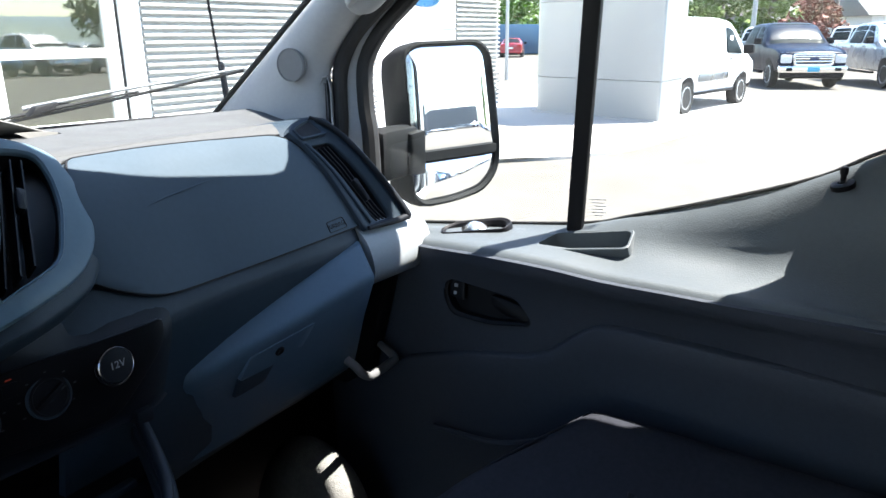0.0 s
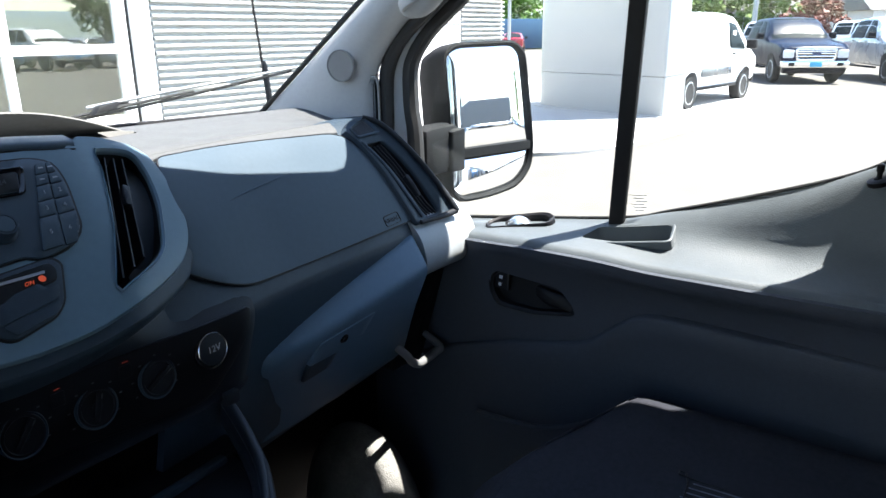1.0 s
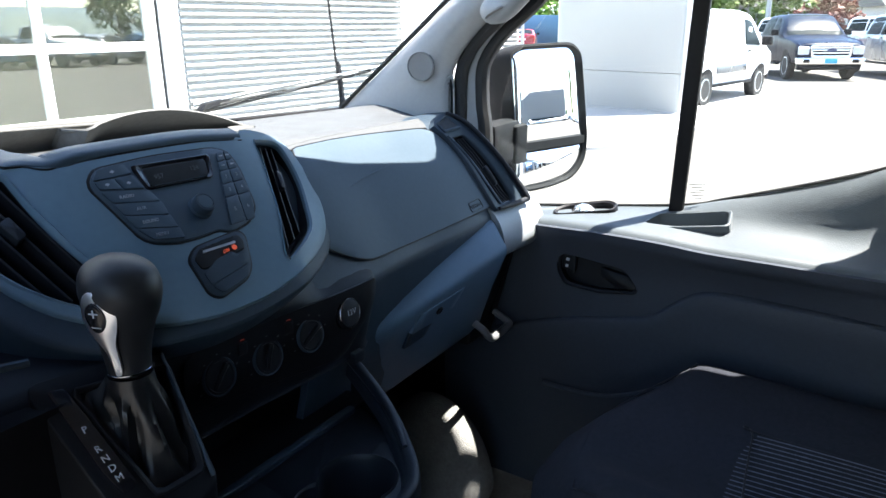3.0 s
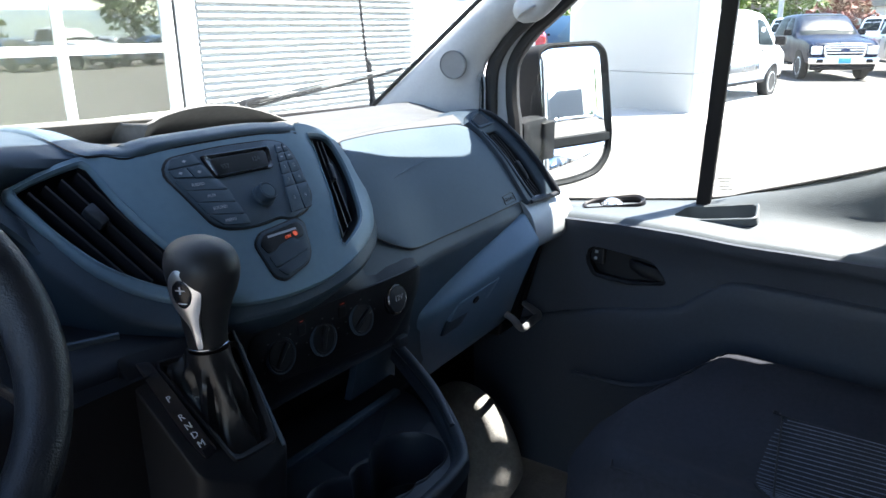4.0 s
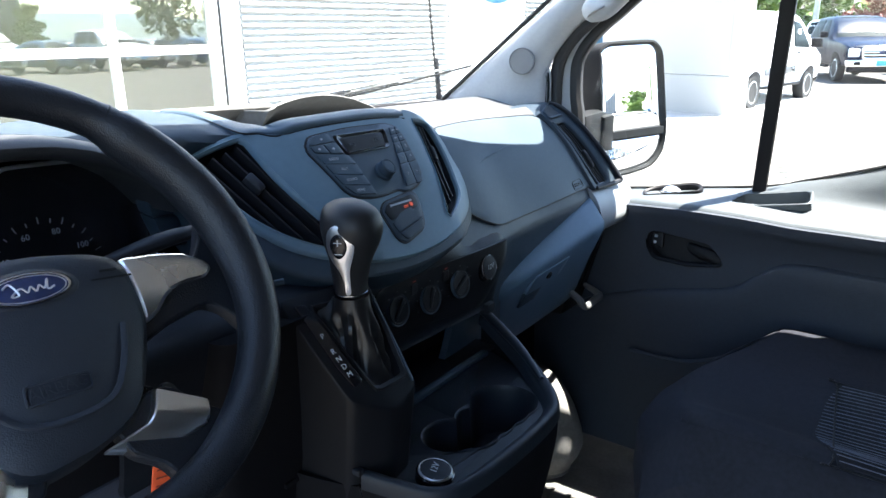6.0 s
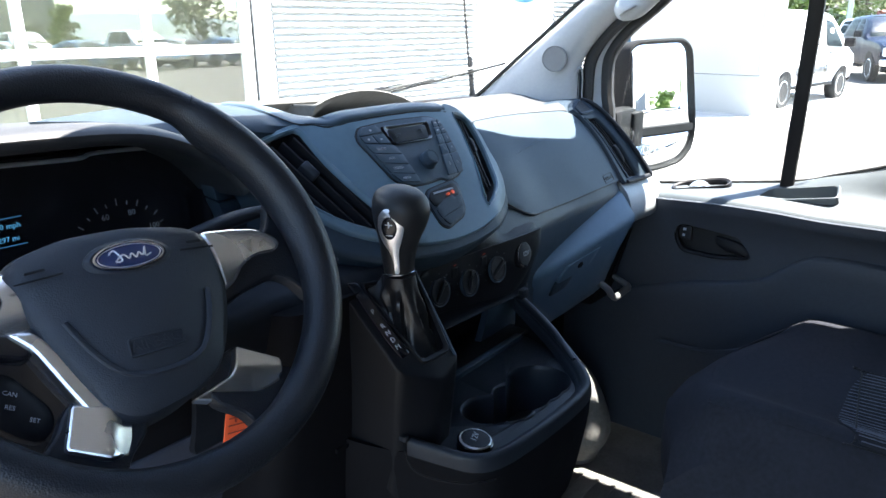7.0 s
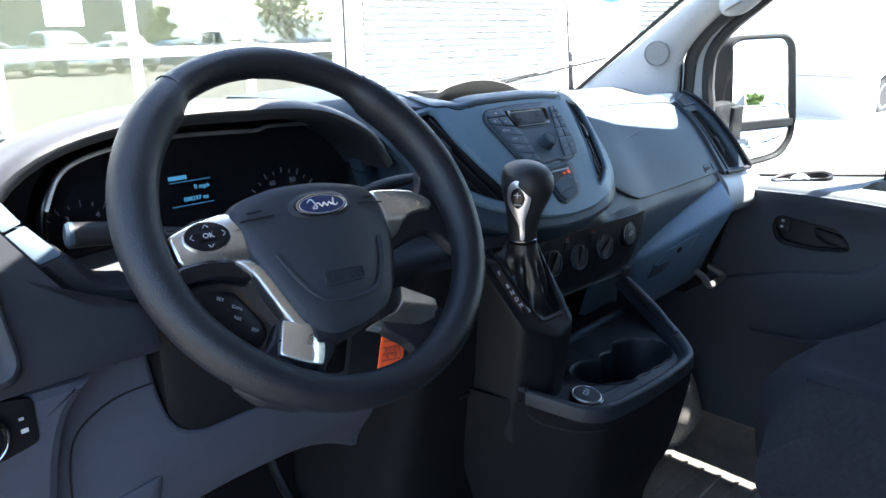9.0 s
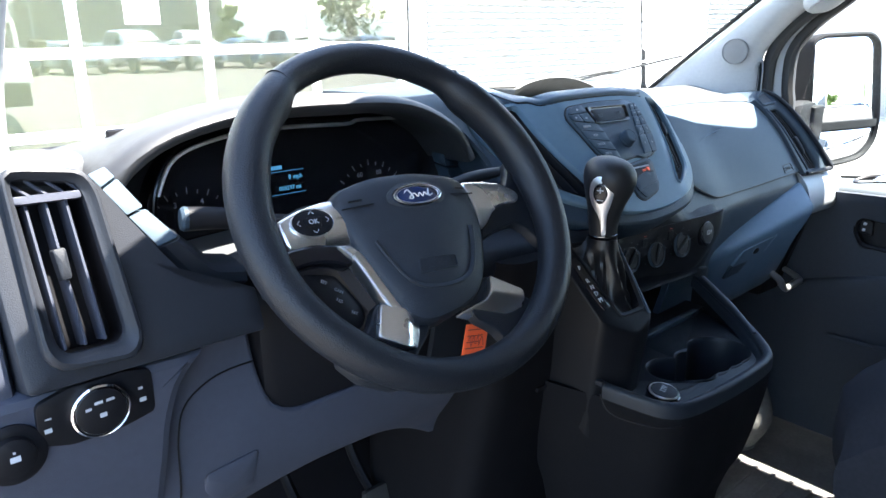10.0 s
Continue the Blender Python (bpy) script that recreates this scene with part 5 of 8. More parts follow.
def socket(at, nrm, up, parent, r=0.021, ring=TRIMBRIGHT):
    """A 12 volt socket with a round cap."""
    nrm = Vector(nrm).normalized()
    s = part("power_socket", lathe([(r * 1.12, -0.01), (r * 1.12, 0.002), (r * 1.02, 0.0035), (r * 0.98, 0.002)], at, nrm, 36), GLOSS, parent)
    part("socket_ring", lathe([(r, 0.001), (r, 0.0050), (r * 0.96, 0.0060), (r * 0.92, 0.0050)], at, nrm, 36), ring, s, "bright metal ring")
    part("socket_cap", lathe([(r * 0.92, 0.0), (r * 0.90, 0.0060), (r * 0.6, 0.0072), (r * 0.2, 0.0075)], at, nrm, 36), DASHDARK, s)
    side = Vector(up).cross(nrm).normalized()
    g = flat(Vector(at) + nrm * 0.0072, side, up)
    part("socket_word", lettering("12V", g, 0, 0.001, r * 0.40, 0.0006), DIMMARK, s)
    return s


socket(heat(0.412, 0.011, 0.004), (heat(0.412, 0.011, 1) - heat(0.412, 0.011, 0)), (0, 0.1, 1), dash, ring=DARKCHROME)

# ---- driver's side of the dashboard ----
# instrument hood: an arch over the dials
hood = []
arch_pts = [(-0.565, 1.43), (-0.548, 1.485), (-0.50, 1.524), (-0.43, 1.546), (-0.35, 1.556), (-0.25, 1.555), (-0.17, 1.548), (-0.11, 1.530), (-0.05, 1.495), (-0.015, 1.45)]
for x, z in arch_pts:
    q = (z - 1.43) / 0.126
    d = V(x + 0.28, 0, z - 1.38).normalized()
    inner = V(x, 0, z) - d * 0.026
    hood.append([(inner.x, 0.93, inner.z), (inner.x, 0.835, inner.z), (x - d.x * 0.014, 0.810 + 0.02 * (1 - q), z - d.z * 0.014), (x - d.x * 0.004, 0.818 + 0.02 * (1 - q), z - d.z * 0.003),
                 (x, 0.85, z), (x, 0.93, z - 0.006), (x * 0.96 - 0.01, 1.04, 1.488 + 0.02 * q)])
part("instrument_hood", thick(loft(hood, 3, 3), 0.004), HOODSKIN, dash, "dark grey grained hood over the instruments")
part("cluster_shell", block((-0.50, 0.935, 1.30), (-0.03, 0.95, 1.525), 0.004), BLACK, dash)
co = rounded([(-0.485, 1.36), (-0.475, 1.455), (-0.445, 1.498), (-0.37, 1.518), (-0.30, 1.521), (-0.20, 1.515), (-0.09, 1.515), (-0.045, 1.495), (-0.025, 1.44), (-0.035, 1.36)], 0.02, 4)


def cluster(u, v, w=0.0):
    return V(u, 0.905 + 0.12 * (v - 1.44) - w, v)


cl = part("gauge_unit", surround(resample(co, 80), resample([((u + 0.26) * 0.955 - 0.26, (v - 1.43) * 0.93 + 1.43) for u, v in co], 80), cluster, 0.04, 0.003, 80, 0.012, 0.006), GLOSS, dash, "round dials behind a glossy black surround")
part("cluster_face", plate(resample(co, 80), cluster, 0.004, 0.001, 6, w=-0.012), GLOSS, cl)
trim_pts = [(u, v) for u, v in ((-0.470, 1.455), (-0.442, 1.496), (-0.375, 1.514), (-0.30, 1.517), (-0.205, 1.513), (-0.180, 1.5165), (-0.09, 1.5125))]
part("bright_trim", sweep([cluster(u, v - 0.004, 0.018) for u, v in trim_pts], 0.0026, 8, n=8), TRIMBRIGHT, cl, "thin bright trim line")
part("info_bar", bars(cluster, [(-0.318, -0.294, 1.4580, 0.0052)], -0.011), BLUEBAR, cl, "glowing blue display bar")
part("info_words", lettering("PRNDM", cluster, -0.306, 1.4580, 0.0050, -0.0100), BLUETEXT, cl)
part("info_words", lettering("0 mph", cluster, -0.276, 1.4440, 0.0060, -0.0100), BLUETEXT, cl)
part("info_words", lettering("008297 mi", cluster, -0.286, 1.4300, 0.0056, -0.0100), BLUETEXT, cl)
part("info_bar", bars(cluster, [(-0.318, -0.262, 1.4525, 0.0008)], -0.011), BLUEBAR, cl)
part("info_bar", bars(cluster, [(-0.318, -0.262, 1.4225, 0.0008)], -0.011), BLUEBAR, cl)
for cx, nums in ((-0.425, ("1", "2", "3", "4", "5", "6")), (-0.155, ("20", "40", "60", "80", "100", "120"))):
    for k in range(21):
        a = radians(215 - 12.5 * k)
        r0, r1 = 0.058, 0.063 if k % 2 else 0.066
        c, s = math.cos(a), math.sin(a)
        bm = bmesh.new()
        vs = [bm.verts.new(cluster(cx + c * r - s * h, 1.385 + s * r + c * h, -0.011)) for r, h in ((r0, -0.0006), (r1, -0.0006), (r1, 0.0006), (r0, 0.0006))]
        bm.faces.new(vs)
        bmesh.ops.solidify(bm, geom=list(bm.faces), thickness=0.0006)
        part("scale_mark", bm, DIMMARK, cl)
    for k, word in enumerate(nums):
        a = radians(190 - 40 * k)
        part("scale_number", lettering(word, cluster, cx + 0.049 * math.cos(a), 1.385 + 0.049 * math.sin(a), 0.0070, -0.0108), DIMMARK, cl)

ledge = [[(x, 0.800, 1.372 - 0.02 * q), (x, 0.812, 1.384 - 0.02 * q), (x, 0.86, 1.388 - 0.02 * q), (x, 0.905, 1.392 - 0.02 * q)] for x, q in ((-0.475, 0.6), (-0.44, 0.2), (-0.36, 0.0), (-0.26, 0.0), (-0.14, 0.0), (-0.06, 0.3))]
part("cluster_ledge", thick(loft(ledge, 3, 2), 0.006), TOP, dash, "grey ledge under the instruments")

# switch rows either side of the instruments
row_l = ((-0.050, 0.888, 1.500), (-0.048, 0.878, 1.468), (-0.046, 0.868, 1.432), (-0.040, 0.855, 1.395))
row_r = ((-0.040, 0.890, 1.502), (-0.022, 0.886, 1.466), (-0.008, 0.880, 1.428), (0.006, 0.866, 1.390))
for k in range(3):
    q = [Vector(row_l[k]).lerp(Vector(row_l[k + 1]), g) for g in (0.03, 0.97)] + [Vector(row_r[k]).lerp(Vector(row_r[k + 1]), g) for g in (0.97, 0.03)]
    part("blank_button", hexa([p for p in q] + [p + V(0, 0.03, 0.004) for p in q], 0.002), DASH, dash)
left_edge = ((-0.563, 1.502), (-0.555, 1.488), (-0.541, 1.462), (-0.522, 1.431), (-0.498, 1.395), (-0.478, 1.381), (-0.437, 1.374))
right_edge = ((-0.545, 1.507), (-0.538, 1.496), (-0.523, 1.467), (-0.501, 1.437), (-0.474, 1.407), (-0.462, 1.398), (-0.437, 1.392))
for k, mat in ((0, LID), (1, LID), (2, LID), (3, DASH), (4, DASH), (5, DASH)):
    g0, g1 = 0.03, 0.97
    def edge_at(e, t, k=k):
        return (e[k][0] + (e[k + 1][0] - e[k][0]) * t, e[k][1] + (e[k + 1][1] - e[k][1]) * t)
    if k < 3:
        quad = [edge_at(left_edge, g0), edge_at(right_edge, g0), edge_at(right_edge, g1), edge_at(left_edge, g1)]
        bm = hexa([(x, 0.752 + 0.85 * max(0, z - 1.44), z) for x, z in quad] + [(x + 0.004, 0.82, z - 0.01) for x, z in quad], 0.0022)
        part("blank_button", bm, mat, dash)
secs = [[(a[0], 0.80, a[1] - 0.004), (a[0], 0.753, a[1]), (0.5 * (a[0] + b[0]), 0.749, 0.5 * (a[1] + b[1])), (b[0], 0.753, b[1]), (b[0], 0.80, b[1] + 0.004)] for a, b in list(zip(left_edge, right_edge))[3:]]
part("button_cap", loft(secs, 2, 2, closed=True, caps=True), DASHDARK, dash)

# outer vent tower
of = flat((-0.600, 0.736, 1.425), (1, 0.06, 0), (0.0, 0.30, 1))
tower = part("vent_tower", plate(rounded([(-0.062, 0.096), (0.020, 0.096), (0.034, 0.080), (0.057, 0.038), (0.076, 0.006), (0.099, -0.031), (0.120, -0.045), (0.163, -0.052), (0.163, -0.098), (-0.062, -0.090)], [0.012, 0.012, 0.01, 0.01, 0.01, 0.02, 0.02, 0.004, 0.004, 0.006], 4), of, 0.10, 0.004, 6), TOWERSKIN, dash, "charcoal housing of the outer air vent")
vo = rounded([(-0.042, 0.101), (0.024, 0.091), (0.031, 0.074), (0.038, -0.070), (0.028, -0.084), (-0.036, -0.076), (-0.045, -0.062)], [0.012, 0.012, 0.012, 0.016, 0.014, 0.014, 0.012], 5)
vi = rounded([(-0.035, 0.091), (0.016, 0.081), (0.019, 0.067), (0.025, -0.058), (0.018, -0.066), (-0.026, -0.063), (-0.032, -0.054)], [0.006, 0.006, 0.01, 0.008, 0.006, 0.006, 0.008], 5)
ov = vent(dash, "outer_vent", lambda u, v, w=0.0: of(u, v, w + 0.006), vo, vi, [((-0.027 + 0.0160 * k, 0.068), (-0.0255 + 0.0168 * k, -0.060)) for k in range(3)], tab=(-0.0115, 0.014, 0.02), depth=0.05, lip=0.006, frame_mat=TOWERSKIN, cuts=(tower,), slat_mat=LOWER)
part("vent_bridge", plate(rounded([(-0.036, 0.069), (0.018, 0.067), (0.018, 0.074), (-0.036, 0.076)], 0.002), of, 0.012, 0.002, w=0.006), LOWER, ov)
bm = bmesh.new()
for k in range(4):
    sweep([of(-0.036 + 0.0135 * k, 0.089, 0.0), of(-0.022 + 0.0135 * k, 0.075, 0.0)], 0.0018, 6, bm, 2)
part("demist_grille", bm, LOWER, ov)
# tower's outer flank
part("tower_flank", hexa([(-0.76, 0.74, 1.30), (-0.664, 0.722, 1.30), (-0.664, 0.95, 1.30), (-0.76, 0.95, 1.30), (-0.76, 0.80, 1.515), (-0.664, 0.760, 1.518), (-0.664, 0.98, 1.50), (-0.76, 0.98, 1.50)], 0.012), LOWER, dash)


# pale lower panel with light switch, and the knee panel set back beside it
def low_map(u, v, w=0.0):
    return V(u, 0.722 + 0.26 * max(0, 1.27 - v) ** 1.0 * ease(1.29, 1.10, v) - w, v)


lp = resample(rounded([(-0.76, 1.334), (-0.60, 1.332), (-0.500, 1.327), (-0.512, 1.314), (-0.527, 1.298), (-0.541, 1.262), (-0.552, 1.185), (-0.558, 1.03), (-0.76, 1.03)], [0.004, 0.02, 0.004, 0.02, 0.02, 0.03, 0.03, 0.01, 0.01], 4), 80)
part("lower_panel", panel(lp, low_map, 0.05, 0.010, 0.03), LOWER, dash, "blue-grey lower dashboard panel")


def knee_map(u, v, w=0.0):
    return V(u, 0.748 + 0.02 * ease(1.20, 1.33, v) + 0.05 * ease(1.16, 1.05, v) - w, v)


kp = resample(rounded([(-0.575, 1.31), (-0.52, 1.322), (-0.434, 1.328), (-0.431, 1.26), (-0.422, 1.224), (-0.395, 1.208), (-0.13, 1.206), (-0.113, 1.124), (-0.139, 1.045), (-0.20, 1.085), (-0.255, 1.112), (-0.376, 1.118), (-0.48, 1.09), (-0.575, 1.05)], [0.004, 0.02, 0.006, 0.02, 0.02, 0.02, 0.006, 0.02, 0.006, 0.03, 0.04, 0.05, 0.04, 0.006], 4), 110)
part("knee_panel", panel(kp, knee_map, 0.03, 0.005, 0.03), LOWER, dash, "blue-grey knee panel under the steering column")
part("panel_seam", sweep([knee_map(u, v, 0.0006) for u, v in ((-0.434, 1.279), (-0.478, 1.276), (-0.515, 1.258), (-0.530, 1.225), (-0.536, 1.16), (-0.54, 1.09))], 0.0011, 6), BLACK, dash)
part("fuse_flap", plate(rounded([(-0.508, 1.172), (-0.444, 1.178), (-0.452, 1.128), (-0.512, 1.112)], 0.006), knee_map, 0.004, 0.002, w=0.0025), LOWER, dash)
sf = flat((-0.606, 0.7215, 1.304), (1, 0.02, 0.0), (0, -0.02, 1))
sw = part("light_switch", plate(rounded([(-0.052, -0.019), (-0.050, 0.020), (-0.02, 0.028), (0.025, 0.028), (0.050, 0.022), (0.050, -0.022), (0.02, -0.028), (-0.025, -0.028)], 0.006), sf, 0.006, 0.002, w=0.003), BLACK, dash, "black light switch panel")
part("switch_ring", lathe([(0.0255, 0.0), (0.0255, 0.008), (0.0240, 0.0095), (0.0228, 0.008)], sf(0, 0, 0.003), (0, -1, 0), 40), CHROME, sw, "bright ring")
part("switch_knob", lathe([(0.0220, 0.0), (0.0215, 0.009), (0.016, 0.011), (0.005, 0.0115)], sf(0, 0, 0.003), (0, -1, 0), 40), BLACK, sw)
part("switch_icons", bars(sf, [(-0.014, -0.009, 0.007, 0.0025), (-0.006, 0.001, 0.011, 0.0025), (0.004, 0.011, 0.011, 0.0025), (-0.003, 0.003, -0.002, 0.004)], 0.0150), MARK, sw)
part("switch_icons", bars(sf, [(-0.044, -0.039, 0.005, 0.0015), (-0.046, -0.040, -0.006, 0.004), (0.036, 0.040, 0.006, 0.0025), (0.036, 0.042, -0.006, 0.004)], 0.0036), MARK, sw)
mk = part("mirror_control", lathe([(0.027, 0.0), (0.027, 0.004), (0.024, 0.006), (0.018, 0.006), (0.017, 0.012), (0.012, 0.0135), (0.004, 0.0138)], (-0.678, 0.722, 1.286), (0, -1, 0.05), 32), BLACK, dash, "round mirror adjuster")
part("control_icons", bars(flat((-0.678, 0.708, 1.287), (1, 0, 0), (0, 0.05, 1)), [(-0.004, 0.004, 0, 0.005), (-0.001, 0.001, 0.006, 0.002)], 0.0005), MARK, mk)
pk = flat((-0.632, 0.737, 1.208), (1, 0.02, 0), (0, -0.20, 1))
part("bonnet_pocket", plate(rounded([(-0.06, -0.05), (-0.045, 0.010), (0.045, 0.028), (0.035, -0.05)], 0.012), pk, 0.006, 0.002, w=0.006), LOWER, dash)

# ---- steering wheel ----
HUB = V(-0.290, 0.643, 1.453)
W_AZ, W_EL, W_ROLL = radians(-2.3), radians(36.9), radians(-3.0)
WN = V(math.sin(W_AZ) * math.cos(W_EL), -math.cos(W_AZ) * math.cos(W_EL), math.sin(W_EL))
WA = V(0, 0, 1).cross(WN).normalized()
WB = WN.cross(WA)
WA, WB = WA * math.cos(W_ROLL) + WB * math.sin(W_ROLL), WB * math.cos(W_ROLL) - WA * math.sin(W_ROLL)


def whl(u, v, w=0.0):
    return HUB + WA * u + WB * v + WN * w


wheel = thing("steering_wheel", HUB, "four-spoke black steering wheel with satin silver spoke inserts", "steering wheel")
bm = bmesh.new()
rings = []
for k in range(96):
    a = 2 * math.pi * k / 96
    deg = (math.degrees(a) + 360) % 360
    # thumb grips at ten and two; a flatter lower rim
    side = min((deg + 90) % 360, (270 - deg) % 360) - 90
    fat = 1.0 + 0.62 * ease(57, 46, side) * (0.35 + 0.65 * ease(-30, 22, side)) * ease(-75, -40, side) + 0.10 * math.exp(-((deg - 270) / 50) ** 2)
    R = 0.184
    c = V(math.cos(a), math.sin(a), 0)
    ring = []
    for j in range(18):
        b = 2 * math.pi * j / 18
        rr = 0.0165 * (1 + (fat - 1) * (0.5 - 0.5 * math.cos(b)))
        ring.append(whl(c.x * (R + rr * math.cos(b)), c.y * (R + rr * math.cos(b)), 1.08 * rr * math.sin(b)))
    rings.append(ring)
rings.append(rings[0])
strip(bm, rings)
bmesh.ops.remove_doubles(bm, verts=bm.verts, dist=1e-6)
part("rim", bm, WHEELSKIN, wheel, "grained black rim")
for deg in (54, 126):
    a = radians(deg)
    c = V(math.cos(a), math.sin(a), 0)
    part("rim_seam", sweep([whl(c.x * (0.184 + 0.0171 * math.cos(b)), c.y * (0.184 + 0.0171 * math.cos(b)), 0.0184 * math.sin(b)) for b in [2 * math.pi * j / 16 for j in range(16)]], 0.0009, 6, n=2, closed=True), BLACK, wheel)

pad_o = rounded([(-0.089, 0.020), (-0.076, 0.030), (-0.041, 0.038), (0.014, 0.038), (0.064, 0.032), (0.083, 0.025), (0.089, 0.009), (0.089, -0.030), (0.077, -0.061), (0.062, -0.089), (0.045, -0.108), (0.018, -0.120),
                 (-0.008, -0.124), (-0.026, -0.126), (-0.040, -0.121), (-0.049, -0.112), (-0.055, -0.100), (-0.067, -0.070), (-0.078, -0.036), (-0.085, -0.006)], 0.012, 3)
pad_o = resample(pad_o, 80)


def pad_map(u, v, w=0.0):
    return whl(u - 0.006, v, w - 0.9 * (u / 0.2) ** 2 * 0.06)


pad = part("airbag_cover", plate(pad_o, pad_map, 0.055, 0.012, 9, 0.008, w=0.006), PADSKIN, wheel, "charcoal grained airbag cover")
ridge = [(-0.060, -0.035), (-0.050, -0.062), (-0.036, -0.084), (-0.020, -0.092), (0.0, -0.094), (0.020, -0.092), (0.036, -0.084), (0.050, -0.062), (0.060, -0.035)]
part("cover_ridge", sweep([pad_map(u, v, 0.0112) for u, v in ridge], 0.0028, 8, squash=0.6), PADSKIN, pad)
part("airbag_frame", surround(rounded([(-0.026, -0.078), (0.020, -0.078), (0.022, -0.064), (-0.024, -0.062)], 0.003), rounded([(-0.0245, -0.0765), (0.0185, -0.0765), (0.0205, -0.0655), (-0.0225, -0.0635)], 0.002), pad_map, 0.002, 0.0004, 40, 0.0138, 0.0138), PADSKIN, pad)
part("airbag_word", lettering("AIRBAG", pad_map, -0.002, -0.070, 0.0085, 0.0130), PADSKIN, pad)
for sgn in (-1, 1):
    part("horn_mark", bars(pad_map, [(sgn * 0.066 - 0.017, sgn * 0.066 + 0.017, 0.004, 0.0016), (sgn * 0.066 - 0.008, sgn * 0.066 + 0.006, 0.0105, 0.0022)], 0.0118), BLACK, pad)
oval = [(0.030 * math.cos(a), 0.0122 * math.sin(a)) for a in [2 * math.pi * k / 40 for k in range(40)]]


def badge_map(u, v, w=0.0):
    return pad_map(u + 0.003, v + 0.006, w + 0.0125)


part("badge_seat", surround([(1.22 * u, 1.35 * v) for u, v in oval], [(1.02 * u, 1.02 * v) for u, v in oval], badge_map, 0.004, 0.001, 48, -0.0005, 0.001), PADSKIN, pad)
em = part("badge", plate(oval, badge_map, 0.004, 0.0008, 4, 0.0016, w=0.0012), EMBLEM, pad, "dark blue oval badge with bright rim")
part("badge_rim", surround(oval, [(0.93 * u, 0.88 * v) for u, v in oval], badge_map, 0.002, 0.0004, 48, 0.0020, 0.0022), CHROME, em)
part("badge_rim", surround([(0.89 * u, 0.82 * v) for u, v in oval], [(0.86 * u, 0.77 * v) for u, v in oval], badge_map, 0.001, 0.0002, 48, 0.0023, 0.0023), SILVER, em)
sq = [(-0.017, 0.003), (-0.012, 0.0055), (-0.008, -0.0035), (-0.013, -0.004), (-0.006, 0.001), (-0.002, -0.003), (0.001, 0.001), (0.004, -0.003), (0.007, 0.001), (0.010, -0.002), (0.0135, 0.005), (0.012, -0.003), (0.017, -0.0015)]
part("badge_flourish", sweep([badge_map(u, v, 0.0030) for u, v in sq], 0.00075, 6, n=5), SILVER, em, "bright flowing mark")


def spoke(name, outline, mat, label="", w=0.004, depth=0.02, dome=0.004, slope=0.0):
    return part(name, panel(resample(rounded(outline, 0.006, 4), 64), lambda u, v, h=0.0: whl(u, v, h - slope * max(0, abs(u) - 0.09) - (9.0 * (v + 0.004) ** 2 if slope else 0.0)), depth, 0.003, 0.008, w=w), mat, wheel, label)


for sgn in (-1, 1):
    def mp(pts, sgn=sgn):
        return [(sgn * u, v) for u, v in pts]
    spoke("spoke", mp([(0.070, 0.024), (0.118, 0.023), (0.146, 0.012), (0.158, 0.030), (0.168, 0.052), (0.180, 0.052), (0.180, -0.062), (0.168, -0.066), (0.155, -0.042), (0.140, -0.031), (0.105, -0.038), (0.075, -0.05)]), WHEELSKIN, w=-0.018, depth=0.014)
    spoke("lower_spoke", mp([(0.022, -0.100), (0.066, -0.088), (0.082, -0.094), (0.094, -0.112), (0.118, -0.130), (0.138, -0.136), (0.120, -0.160), (0.085, -0.178), (0.060, -0.170), (0.050, -0.148), (0.030, -0.132)]), WHEELSKIN, w=-0.012, depth=0.014)
slope_w = 0.06
spoke("spoke_insert", [(-0.154, 0.005), (-0.130, 0.015), (-0.096, 0.023), (-0.080, 0.018), (-0.076, -0.030), (-0.100, -0.032), (-0.125, -0.026), (-0.149, -0.026)], SILVER, "satin silver spoke insert", w=-0.005, depth=0.014, slope=slope_w, dome=0.002)
spoke("spoke_insert", [(0.078, 0.026), (0.110, 0.024), (0.136, 0.019), (0.152, 0.006), (0.155, -0.003), (0.146, -0.011), (0.124, -0.011), (0.106, -0.016), (0.093, -0.030), (0.080, -0.036)], SILVER, "satin silver spoke insert", w=-0.005, depth=0.014, slope=slope_w, dome=0.003)
spoke("pod_hood", [(-0.155, -0.025), (-0.124, -0.022), (-0.102, -0.027), (-0.088, -0.034), (-0.083, -0.041), (-0.093, -0.052), (-0.112, -0.044), (-0.131, -0.042), (-0.158, -0.046)], GLOSS, "glossy black hood over the cruise buttons", w=-0.008, depth=0.014)
spoke("spoke_strip", [(-0.104, -0.028), (-0.084, -0.032), (-0.066, -0.066), (-0.050, -0.106), (-0.068, -0.108), (-0.079, -0.078), (-0.090, -0.046)], SILVER, "satin silver edge strip", w=-0.004, depth=0.016, dome=0.003)


def foot(name, outline, crease_a, crease_b, fall):
    """A silver foot folded along one crease; one side falls away."""
    (ax_, ay_), (bx_, by_) = crease_a, crease_b
    L = math.hypot(bx_ - ax_, by_ - ay_)

    def m(u, v, h=0.0):
        d = ((bx_ - ax_) * (v - ay_) - (by_ - ay_) * (u - ax_)) / L
        return whl(u, v, h - fall * max(0, d) - 0.12 * max(0, -d))
    return part(name, panel(resample(rounded(outline, 0.003, 3), 64), m, 0.012, 0.002, 0.005, w=-0.002), SILVER, wheel, "satin silver foot of the lower spoke")


